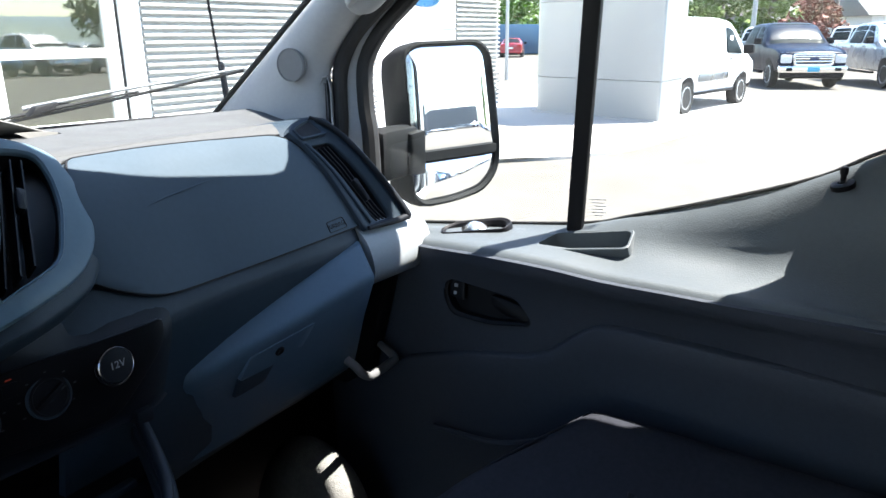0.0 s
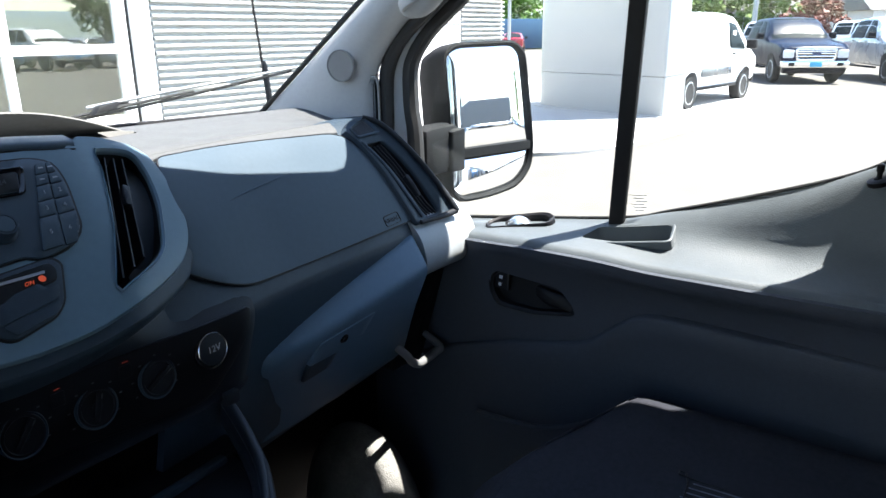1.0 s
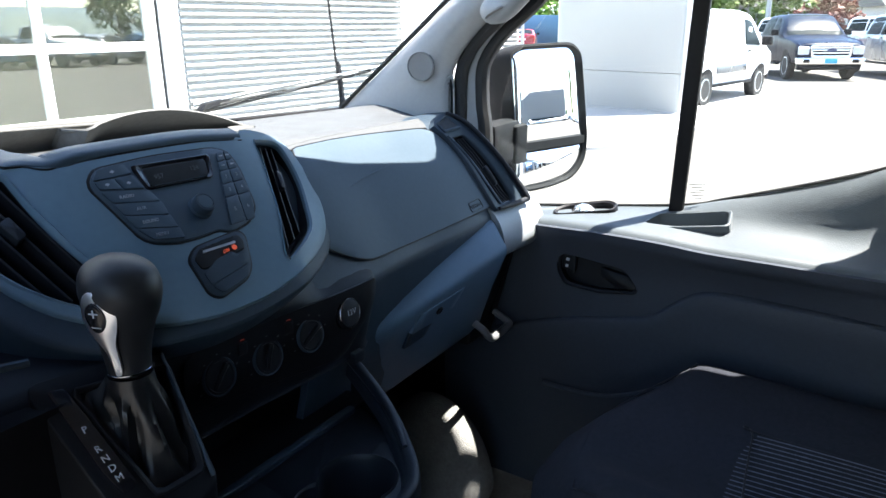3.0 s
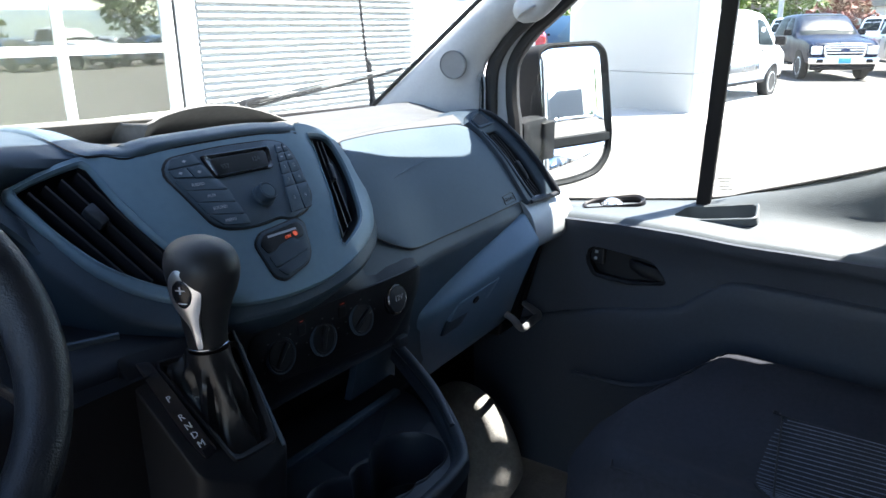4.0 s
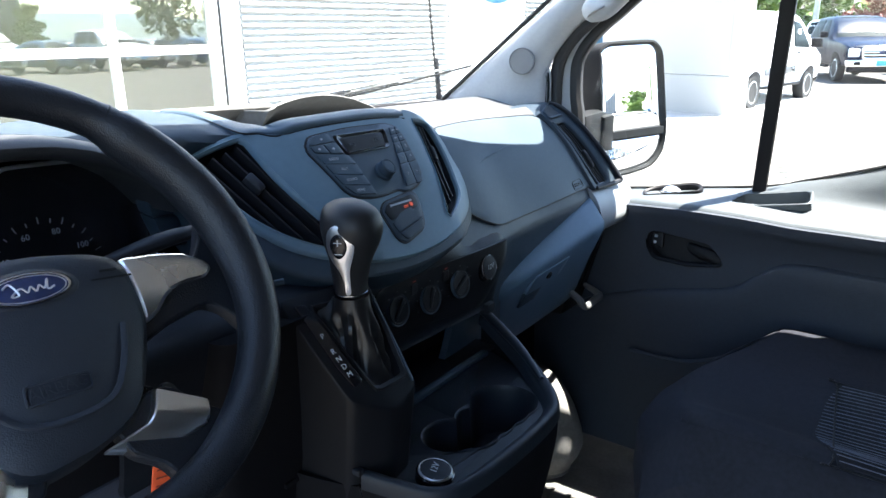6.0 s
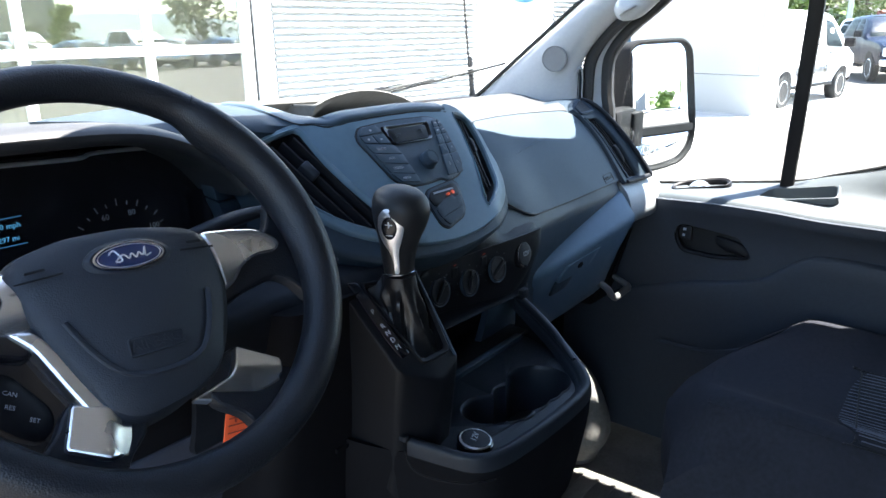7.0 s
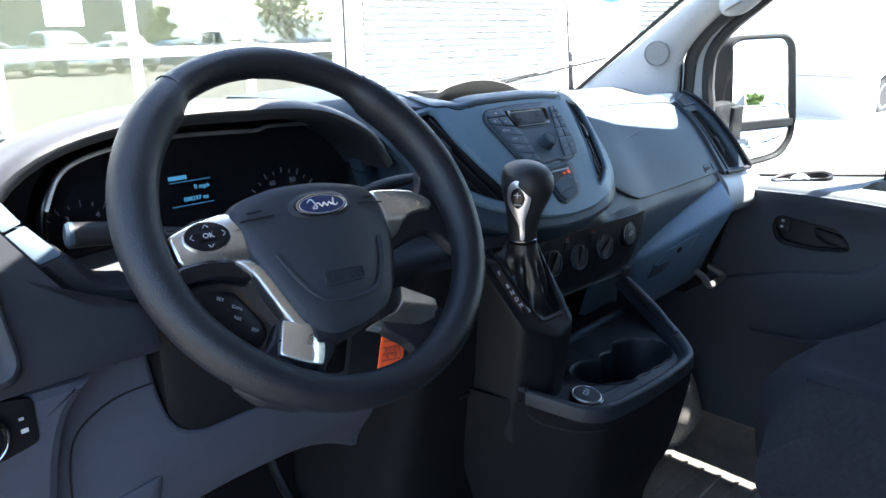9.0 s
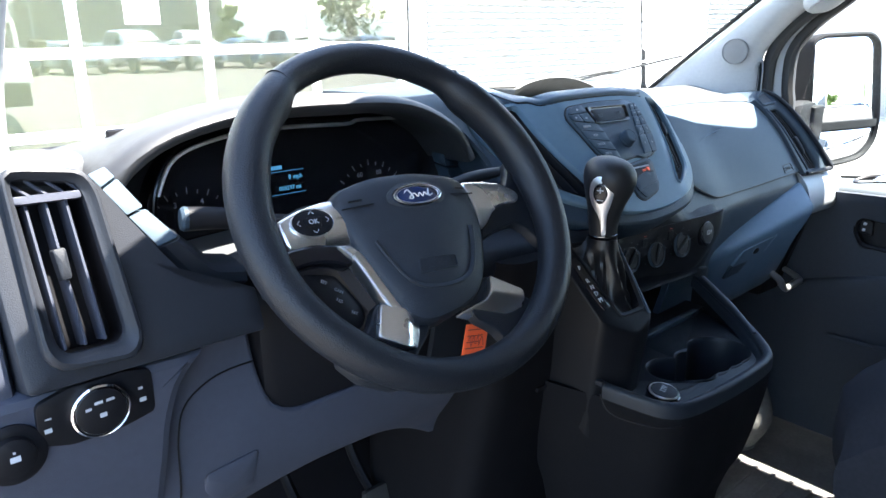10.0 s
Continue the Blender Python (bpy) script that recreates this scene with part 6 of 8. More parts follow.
foot("lower_insert", [(-0.078, -0.094), (-0.050, -0.106), (-0.033, -0.120), (-0.050, -0.145), (-0.066, -0.143), (-0.092, -0.125)], (-0.052, -0.106), (-0.066, -0.143), 0.60)
foot("lower_insert", [(0.062, -0.090), (0.099, -0.114), (0.093, -0.132), (0.055, -0.138), (0.014, -0.121), (0.048, -0.114), (0.056, -0.104)], (0.096, -0.124), (0.052, -0.109), 0.55)
# button pad on the left spoke
bo = [(-0.1195 + 0.0215 * math.cos(a), -0.002 + 0.0142 * math.sin(a)) for a in [2 * math.pi * k / 36 for k in range(36)]]
bp = part("button_pad", plate(bo, lambda u, v, h=0.0: whl(u, v, h - 0.06 * max(0, abs(u) - 0.09)), 0.006, 0.0012, 4, 0.001, w=-0.0032), BLACK, wheel, "black oval button pad")


def btn(u, v, w=0.0):
    return whl(u - 0.1195, v - 0.002, w - 0.0036 - 0.06 * 0.031)


part("pad_rim", surround([(1.05 * (u + 0.1195), 1.06 * (v + 0.002)) for u, v in bo], [(u + 0.1195, v + 0.002) for u, v in bo], btn, 0.004, 0.0006, 48, 0.0012, 0.0012), SILVER, bp)
part("ok_key", plate(rounded([(-0.008, -0.004), (0.008, -0.005), (0.010, 0.005), (-0.010, 0.005)], 0.002), btn, 0.003, 0.0008, w=0.0028), BLACK, bp)
part("key_word", lettering("OK", btn, 0, 0.0, 0.0052, 0.0033), MARK, bp)
for u, v, t in ((-0.0155, 0, 0.0), (0.0155, 0.001, math.pi), (0, -0.0100, math.pi / 2), (0, 0.0098, -math.pi / 2)):
    c, s = math.cos(t), math.sin(t)
    part("key_arrow", sweep([btn(u + c * p - s * q, v + s * p + c * q, 0.0026) for p, q in ((0.0015, 0.0028), (-0.0015, 0.0), (0.0015, -0.0028))], 0.0004, 5, n=1), MARK, bp)
# cruise pod behind the lower left opening
def pod_f(u, v, w=0.0):
    return whl(u, v, w - 0.020 - 0.25 * (u + 0.11))


cp = part("cruise_pod", plate(rounded([(-0.146, -0.048), (-0.106, -0.052), (-0.084, -0.088), (-0.086, -0.102), (-0.100, -0.112), (-0.118, -0.100), (-0.142, -0.070)], 0.008), pod_f, 0.010, 0.003, dome=0.002), BLACK, wheel, "dark cruise control pod")
for u, v, word in ((-0.124, -0.060, "SET"), (-0.110, -0.070, "CAN"), (-0.113, -0.080, "RES"), (-0.100, -0.094, "SET")):
    part("pod_word", lettering(word, pod_f, u, v, 0.0034, 0.0030, -0.5), DIMMARK, cp)

# ---- steering column ----
column = thing("steering_column", (-0.28, 0.80, 1.30), "black shrouded steering column with two stalks", "steering column")
secs = []
for d, r, dz in ((-0.045, 0.045, 0.0), (-0.065, 0.072, -0.005), (-0.10, 0.082, -0.012), (-0.20, 0.085, -0.02), (-0.30, 0.08, -0.02)):
    c = HUB + WN * d + V(0, 0, dz)
    secs.append([c + WA * (r * 1.05 * math.cos(a)) + WB * (r * (0.72 if math.sin(a) > 0 else 1.0) * math.sin(a)) for a in [2 * math.pi * k / 14 for k in range(14)]])
part("shroud", loft(secs, 3, 2, closed=True, caps=True), BLACK, column)
part("stalk", sweep([(-0.36, 0.735, 1.428), (-0.41, 0.752, 1.436), (-0.45, 0.765, 1.445), (-0.484, 0.772, 1.449)], [0.009, 0.010, 0.0115, 0.0125], 16), BLACK, column, "black indicator stalk")
part("stalk_end", lathe([(0.0125, 0.0), (0.0128, 0.004), (0.0105, 0.007), (0.005, 0.008)], (-0.484, 0.772, 1.449), (-0.97, 0.2, 0.11), 20), DASH, column)
part("stalk", sweep([(-0.21, 0.745, 1.428), (-0.16, 0.735, 1.440), (-0.12, 0.726, 1.448), (-0.082, 0.718, 1.451)], [0.009, 0.012, 0.013, 0.009], 14, squash=0.6), BLACK, column, "black wiper stalk")
part("column_surround", block((-0.43, 0.752, 1.185), (-0.115, 0.80, 1.38), 0.02), BLACK, column)
part("column_trim", sweep([(-0.125, 0.742, 1.365), (-0.06, 0.722, 1.372), (0.0, 0.700, 1.372)], 0.004, 8), DASH, column)

# ignition key with an orange tag
keys = thing("ignition_key", (-0.185, 0.70, 1.305), "ignition key on a ring, with its tag hanging", "key")
part("key_bow", lathe([(0.003, 0), (0.013, 0.001), (0.014, 0.004), (0.013, 0.007), (0.003, 0.008)], (-0.183, 0.668, 1.318), (0.3, -1, 0.3), 18), BLACK, keys)
part("key_blade", block((-0.186, 0.675, 1.314), (-0.180, 0.75, 1.322), 0.001), CHROME, keys)
part("key_ring", sweep([(-0.183 + 0.013 * math.cos(a), 0.664, 1.300 + 0.013 * math.sin(a)) for a in [2 * math.pi * k / 12 for k in range(12)]], 0.0009, 6, n=2, closed=True), CHROME, keys)
tg = thing("paper_tag", (-0.187, 0.660, 1.29), "orange paper key tag with handwriting, hanging from the key", "tag")
tf = flat((-0.187, 0.660, 1.2575), (1, 0, -0.22), (0.22, 0.0, 1))
part("tag_card", plate(rounded([(-0.020, -0.030), (0.020, -0.030), (0.020, 0.024), (-0.020, 0.024)], 0.002), tf, 0.0012, 0.0003), ORANGETAG, tg)
part("tag_lines", bars(tf, [(-0.016, 0.015 - 0.004 * (k % 3), 0.017 - 0.008 * k, 0.0012) for k in range(6)], 0.0006), TAGINK, tg)
part("tag_writing", sweep([tf(-0.013 + 0.0027 * k, 0.003 + 0.008 * math.sin(2.4 * k), 0.0006) for k in range(11)], 0.0005, 5, n=4), TAGINK, tg)

# ---- gear selector and cup holder console ----
gear = thing("gear_selector", (0.04, 0.64, 1.13), "automatic gear selector with a leather knob on a black housing", "gear selector")
ga = V(0.99, -0.10, 0.0)
gf = flat((0.042, 0.6395, 1.2815), ga, V(0.0, 0.66, 0.75))
body = [(-0.056, 0.092), (0.030, 0.088), (0.074, 0.074), (0.0635, -0.066), (0.018, -0.082), (-0.033, -0.052)]
secs = []
for drop, grow in ((0.0, 0.97), (0.0015, 0.99), (0.006, 1.0), (0.03, 1.0), (0.07, 0.99), (0.125, 0.97), (0.19, 0.95)):
    sec = []
    for u, v in rounded(body, 0.012, 4):
        p = gf(0.01 + (u - 0.01) * grow, v * grow, 0.0)
        z = p.z - drop
        sec.append((p.x, p.y + 0.10 * drop, z if drop < 0.01 else min(z, 1.345 - drop)))
    secs.append(sec)
gear_body = part("housing", loft(secs, 2, 1, closed=True, caps=True), HOUSING, gear)
gate_o = rounded([(-0.0235, 0.073), (0.073, 0.062), (0.056, -0.053), (0.0035, -0.054)], 0.006)
gate_i = rounded([(-0.0180, 0.067), (0.066, 0.057), (0.050, -0.046), (0.0075, -0.047)], 0.005)
cut(gear_body, plate(gate_i, gf, 0.045, 0.0005, 3, w=0.02))
part("gate_frame", surround(gate_o, gate_i, gf, 0.004, 0.0015, 48, 0.0025, 0.0005, inner_depth=0.012), BLACK, gear)
part("housing_edge", sweep([gf(u, v, 0.0005) for u, v in ((0.070, 0.074), (0.0665, 0.030), (0.0630, -0.020), (0.0590, -0.060))], 0.0022, 8), DASH, gear, "slate edge moulding")
part("letter_plate", plate(rounded([(-0.041, 0.078), (-0.026, 0.075), (-0.006, -0.034), (-0.021, -0.037), (-0.029, -0.010)], 0.004), gf, 0.003, 0.001, w=0.0026), GLOSS, gear)
for word, u, v in (("P", -0.0268, 0.0316), ("R", -0.0240, 0.0105), ("N", -0.0220, -0.0002), ("D", -0.0203, -0.0105), ("M", -0.0186, -0.0210)):
    part("gear_letter", lettering(word, gf, u, v, 0.0068, 0.0032, 0.10), MARK, gear, "pale grey printed letter")
# pleated boot, drawn from the gate up to the collar
foot_ring = resample(gate_i, 56)
collar_at = V(0.070, 0.6620, 1.3420)
secs = []
for k in range(9):
    t = k / 8
    f = t ** 0.62
    sec = []
    for j, q in enumerate(foot_ring):
        d = (q - Vector((0.026, 0.005))).normalized()
        a = math.atan2(d.y, d.x)
        low_p = gf(q.x, q.y, -0.012)
        top_p = collar_at + V(0.0205 * d.x, 0.0205 * d.y, 0.0)
        p = low_p.lerp(top_p, f)
        p.z = low_p.z + (top_p.z - low_p.z) * t
        fold = 0.0050 * math.sin(6 * a + 2.2 * math.sin(2.4 * t + a)) * math.sin(math.pi * min(1, t * 1.15 + 0.08)) + 0.0022 * math.sin(13 * a + 5 * t) * (1 - t)
        sec.append(p + V(d.x, d.y, 0.15) * fold)
    secs.append(sec)
part("boot", loft(secs, 3, 1, closed=True, caps=True), BOOT, gear, "creased black leather boot")
# knob
ax = V(0.02, 0.10, 1.0).normalized()
base = V(0.070, 0.6615, 1.345)
part("knob_collar", lathe([(0.020, -0.001), (0.0208, 0.0), (0.0208, 0.0012), (0.0195, 0.002)], base, ax, 28), DARKCHROME, gear, "bright collar")
secs = []
for h, rx, ry, oy in ((0.0, 0.0205, 0.020, 0.0), (0.02, 0.0225, 0.022, -0.001), (0.045, 0.027, 0.027, -0.006), (0.065, 0.033, 0.034, -0.012), (0.085, 0.036, 0.039, -0.016), (0.100, 0.0345, 0.037, -0.016), (0.110, 0.028, 0.030, -0.014), (0.1165, 0.016, 0.017, -0.012), (0.1185, 0.004, 0.004, -0.012)):
    h, rx, ry = 0.97 * h, 0.96 * rx, 0.96 * ry
    c = base + ax * h + V(-0.004 * ease(0.03, 0.09, h), oy, 0)
    secs.append([c + V(rx * math.cos(a), ry * math.sin(a), 0) for a in [2 * math.pi * j / 20 for j in range(20)]])
kn = part("knob", loft(secs, 3, 2, closed=True, caps=True), KNOB, gear, "black leather-wrapped knob")
inlay = rounded([(-0.002, 0.036), (0.011, 0.028), (0.0175, 0.010), (0.014, -0.008), (0.0085, -0.026), (0.0085, -0.060), (0.0035, -0.062), (0.000, -0.030), (-0.011, -0.012), (-0.0165, 0.006), (-0.014, 0.026)], [0.01, 0.012, 0.014, 0.02, 0.03, 0.004, 0.003, 0.03, 0.02, 0.015, 0.012], 4)


def wrap(u, v, w=0.0):
    c = base + ax * 0.93 * (0.066 + v) + V(-0.004, -0.012, 0)
    k = min(1.0, max(0.0, (0.066 + v) / 0.09))
    r = 0.93 * (0.0208 + (0.0365 - 0.0208) * ease(0.0, 1.0, k))
    a = -2.76 + u / r
    return c + V(math.cos(a) * (r + w), (math.sin(a)) * (r + 0.002 + w), 0) + V(0, 0.012 * (1 - k), 0)


part("knob_inlay", plate(resample(inlay, 56), wrap, 0.005, 0.0012, 4, 0.0008, w=0.0018), KNOBTRIM, kn, "bright teardrop inlay")
part("shift_button", plate(resample(rounded([(-0.001, 0.025), (0.006, 0.019), (0.0095, 0.008), (0.006, -0.004), (0.000, -0.010), (-0.006, -0.004), (-0.0095, 0.008), (-0.007, 0.019)], 0.005), 40), wrap, 0.003, 0.001, w=0.0038), GLOSS, kn)
part("button_marks", bars(wrap, [(-0.004, 0.004, 0.013, 0.0012), (-0.0006, 0.0006, 0.013, 0.008), (-0.004, 0.004, -0.002, 0.0012)], 0.0046), MARK, kn)

console = thing("cup_console", (0.23, 0.62, FLOOR), "dark plastic centre console tray with two cup holders", "console")
CREST_MID = V(0.21, 0.68, 0)
crest = [(0.458, 0.722, 1.182), (0.440, 0.668, 1.162), (0.413, 0.612, 1.147), (0.361, 0.548, 1.140), (0.325, 0.514, 1.137), (0.295, 0.501, 1.135), (0.234, 0.498, 1.134), (0.150, 0.502, 1.134), (0.080, 0.511, 1.135), (0.048, 0.532, 1.137), (0.032, 0.570, 1.142), (0.018, 0.610, 1.148), (0.0, 0.66, 1.150), (-0.01, 0.72, 1.150)]
lip_secs, front_secs = [], []
for x, y, z in crest:
    d = V(x, y, 0) - CREST_MID
    e = d.normalized()
    lip_secs.append([(x - e.x * q, y - e.y * q, z + h) for q, h in ((0.020, -0.022), (0.017, -0.012), (0.013, -0.008), (0.010, -0.004), (0.003, 0.0), (-0.002, -0.001), (-0.005, -0.006), (-0.006, -0.022))])
    front_secs.append([(CREST_MID.x + d.x * a + e.x * 0.005, CREST_MID.y + d.y * b + e.y * 0.005, zz) for a, b, zz in ((0.995, 0.995, z - 0.021), (0.99, 0.99, z - 0.05), (0.965, 0.95, z - 0.10), (0.91, 0.86, z - 0.18), (0.82, 0.68, z - 0.27), (0.76, 0.54, FLOOR))])
part("tray_lip", thick(loft(lip_secs[:-2], 3, 3), 0.003), TRAYSKIN, console, "rounded slate lip round the tray")
part("tray_front", thick(loft(front_secs, 3, 2), 0.006), FOOTSHADE, console)
part("side_rail", sweep([(0.466, 0.760, 1.192), (0.450, 0.712, 1.178), (0.430, 0.658, 1.160), (0.405, 0.610, 1.146), (0.356, 0.553, 1.139)], [0.006, 0.008, 0.008, 0.007, 0.004], 12), TRAYSKIN, console)
part("rail_clip", block((0.440, 0.700, 1.180), (0.462, 0.722, 1.198), 0.003), DASHDARK, console)
part("corner_seam", sweep([(0.006, 0.606, 1.136), (0.003, 0.592, 1.118), (0.012, 0.570, 1.108), (0.034, 0.530, 1.104), (0.062, 0.505, 1.105)], 0.0012, 6), BLACK, console)
part("corner_clip", block((0.008, 0.606, 1.145), (0.018, 0.618, 1.153), 0.002), DASHDARK, console)
# tray floor with cup holes
tf2 = flat((0.215, 0.590, 1.118), (1, 0, 0), (0, 1, -0.02))
inner_pts = [((x - CREST_MID.x) * 0.945 + CREST_MID.x - 0.215, (y - CREST_MID.y) * 0.92 + CREST_MID.y - 0.590) for x, y, z in crest]
tray_o = resample(rounded(inner_pts, 0.01), 72)
CX, CY = 0.022, -0.012
cup = []
for k in range(72):
    a = 2 * math.pi * k / 72
    d = V(math.cos(a), math.sin(a), 0)
    best = 0
    for cx, cy, r in ((-0.036, 0.002, 0.042), (0.080, -0.008, 0.050), (0.022, 0.004, 0.028), (-0.018, -0.022, 0.034), (0.022, -0.020, 0.036), (0.055, -0.022, 0.036)):
        b = d.x * (cx - CX) + d.y * (cy - CY)
        q = b * b - ((cx - CX) ** 2 + (cy - CY) ** 2 - r * r)
        if q >= 0:
            best = max(best, b + math.sqrt(q))
    cup.append((CX + d.x * best, CY + d.y * best))
bm = bmesh.new()
ang = [math.atan2(v - CY, u - CX) for u, v in tray_o]
order = sorted(range(72), key=lambda i: ang[i] % (2 * math.pi))
outer_ring = [tray_o[i] for i in order]
rings = [[tf2(u, v, -0.02) for u, v in outer_ring], [tf2(u, v, 0) for u, v in outer_ring]]
for f, h in ((0.10, 0.0), (0.06, 0.0022), (0.02, 0.0026), (0.0, 0.0008)):
    rings.append([tf2(c[0] + (o[0] - c[0]) * f, c[1] + (o[1] - c[1]) * f, h) for o, c in zip(outer_ring, cup)])
for f, h in ((0.985, -0.006), (0.95, -0.075)):
    rings.append([tf2(CX + (c[0] - CX) * f, CY + (c[1] - CY) * f, h) for c in cup])
rows = strip(bm, rings)
bm.faces.new(rows[-1])
part("cup_well", bm, TRAYSKIN, console, "dark insert with two joined cup wells")
part("tray_back", thick(loft([[(x, y, z) for y, z in ((0.69, 1.118), (0.775, 1.112), (0.79, 1.125), (0.79, 1.20))] for x in (-0.03, 0.10, 0.25, 0.40, 0.46)], 2, 2), 0.006), BLACK, console)
part("tray_slot", block((0.13, 0.686, 1.116), (0.42, 0.700, 1.126), 0.003), DASH, console)
socket((0.090, 0.557, 1.125), (0.02, -0.14, 0.99), (-0.35, 0.90, 0.25), console, r=0.0215)
part("side_screw", lathe([(0.004, 0), (0.0035, 0.002), (0.001, 0.0022)], (0.135, 0.700, 1.165), (0, -1, 0.1), 10), CHROME, console)
# pedestal colour carries the shade below the dashboard
part("pedestal", loft([[(x, y, z) for x, y in rounded([(x0, y0), (x1, y0), (x1, 0.98), (x0, 0.98)], 0.05, 4)] for z, x0, x1, y0 in ((FLOOR, 0.06, 0.36, 0.68), (0.85, 0.06, 0.37, 0.67), (0.95, 0.06, 0.38, 0.65), (1.03, 0.06, 0.38, 0.64))], 3, 1, closed=True, caps=True), FOOTSHADE, console)
part("pedestal_flank", loft([[(x, y, z) for x, y in rounded([(x0, y0), (x1, y0), (x1, 0.98), (x0, 0.98)], 0.04, 4)] for z, x0, x1, y0 in ((FLOOR, -0.16, 0.10, 0.74), (0.95, -0.15, 0.08, 0.72), (1.15, -0.13, 0.06, 0.69), (1.33, -0.10, 0.05, 0.68))], 3, 1, closed=True, caps=True), FOOTSHADE, console)

# rounded hump and carpet edge in the footwell
hump = thing("floor_hump", (0.875, 0.845, FLOOR), "rounded moulded hump in the footwell floor", "floor hump")
secs = []
for k in range(14):
    t = -0.24 + 1.24 * k / 13
    c, sn = math.cos(0.5 * math.pi * t), math.sin(0.5 * math.pi * t)
    back = 0.04 * ease(0.1, -0.24, t)
    secs.append([(0.875 + 0.085 * c * math.cos(a) + 0.02 * t, 0.845 + back + 0.14 * c * math.sin(a) + 0.03 * t, 0.67 + 0.20 * sn) for a in [2 * math.pi * j / 24 for j in range(24)]])
part("shell", loft(secs, 2, 1, closed=True, caps=True), MAT, hump)
part("foot_edge", sweep([(0.872 + 0.088 * math.cos(a), 0.885 + 0.142 * math.sin(a), FLOOR + 0.004) for a in [2 * math.pi * j / 24 for j in range(24)]], 0.006, 6, n=1, closed=True), MAT, hump)

# ---- passenger seat ----
seat = thing("passenger_seat", (0.68, 0.15, FLOOR), "dark fabric passenger seat with a striped centre panel", "seat")


def cushion(u, v):
    """u across 0..1, v from front 0 to back 1."""
    x = 0.440 + 0.575 * u
    front = 0.484 - 0.105 * ease(0.70, 1.03, x) - 0.062 * (1 - ease(0.44, 0.62, x))
    y = front - 0.62 * v
    edge = min(u, 1 - u)
    z = 1.046 + 0.022 * math.exp(-((edge - 0.14) / 0.09) ** 2) * ease(0.0, 0.16, v) - 0.012 * v + 0.006 * math.sin(9 * u + 4 * v) * ease(0, 0.3, v) * ease(0.0, 0.2, edge)
    z -= 0.075 * (1 - ease(-0.05, 0.12, edge)) + 0.085 * (1 - ease(-0.05, 0.13, v))
    return V(x, y, z)


bm = bmesh.new()
nu, nv = 36, 40
rings = [[cushion(i / nu, j / nv) for i in range(nu + 1)] for j in range(nv + 1)]
rows = strip(bm, rings, closed=False)
rim_v = rows[0] + [r[-1] for r in rows[1:]] + list(reversed(rows[-1][:-1])) + [r[0] for r in reversed(rows[1:-1])]
cc = V(0.7125, 0.155, 0)
prev = rim_v
for s, z in ((1.012, 0.90), (1.0, 0.86), (0.96, 0.83)):
    cur = [bm.verts.new((cc.x + (v.co.x - cc.x) * (s if prev is rim_v else s / 1.0), cc.y + (v.co.y - cc.y) * s, z)) for v in rim_v]
    for i in range(len(cur)):
        bm.faces.new((prev[i], prev[(i + 1) % len(cur)], cur[(i + 1) % len(cur)], cur[i]))
    prev = cur
bm.faces.new(prev)
cush = part("cushion", bm, FABRIC, seat, "navy-black woven cushion")
# insert panel with woven stripes
def inset(u, v, w=0.0):
    p = cushion(u, v)
    return p + V(0, 0, 0.003 + w)


bm = bmesh.new()
strip(bm, [[inset(0.10 + 0.50 * i / 16, 0.440 + 0.53 * j / 16) for i in range(17)] for j in range(17)], closed=False)
part("centre_panel", thick(bm, 0.004), CLOTH, cush, "woven centre panel")
for k in range(26):
    u = 0.108 + 0.0192 * k
    part("stripe", sweep([inset(u, 0.445 + 0.52 * i / 8, 0.0006) for i in range(9)], 0.0009, 5, n=1), STRIPE, cush)
part("seam", sweep([inset(u, v, -0.001) for u, v in ((0.095, 0.97), (0.095, 0.445), (0.11, 0.433), (0.59, 0.433), (0.605, 0.445), (0.605, 0.97))], 0.0014, 6, n=4), BLACK, cush)
part("seam", sweep([inset(u, v, -0.0042) for u, v in ((0.10, 0.9), (0.10, 0.5), (0.10, 0.14), (0.14, 0.10), (0.5, 0.095), (0.86, 0.10), (0.90, 0.14), (0.90, 0.5), (0.90, 0.9))], 0.0016, 6, n=4), FABRIC, cush)
part("seat_base", loft([[(x, y, z) for x, y in rounded([(x0, y0), (x1, y0), (x1, y1), (x0, y1)], 0.03, 4)] for z, x0, x1, y0, y1 in ((FLOOR, 0.52, 0.88, -0.10, 0.36), (0.80, 0.52, 0.88, -0.10, 0.37), (0.86, 0.50, 0.90, -0.12, 0.40))], 2, 1, closed=True, caps=True), BLACK, seat)
secs = []
for h, y0, wx in ((0.0, -0.12, 0.20), (0.10, -0.14, 0.225), (0.30, -0.19, 0.235), (0.50, -0.25, 0.225), (0.60, -0.285, 0.18), (0.63, -0.30, 0.10)):
    secs.append([(0.68 + wx * math.cos(a), y0 - 0.06 + (0.055 if math.sin(a) > 0 else 0.075) * math.sin(a), 0.95 + h) for a in [2 * math.pi * j / 20 for j in range(20)]])
part("backrest", loft(secs, 3, 2, closed=True, caps=True), FABRIC, seat)
part("lever", sweep([(0.515, 0.26, 0.80), (0.480, 0.33, 0.80), (0.485, 0.39, 0.79)], [0.010, 0.012, 0.009], 10), BLACK, seat)
part("slide_rail", block((0.54, -0.10, FLOOR), (0.56, 0.46, FLOOR + 0.03), 0.004), STEEL, seat)

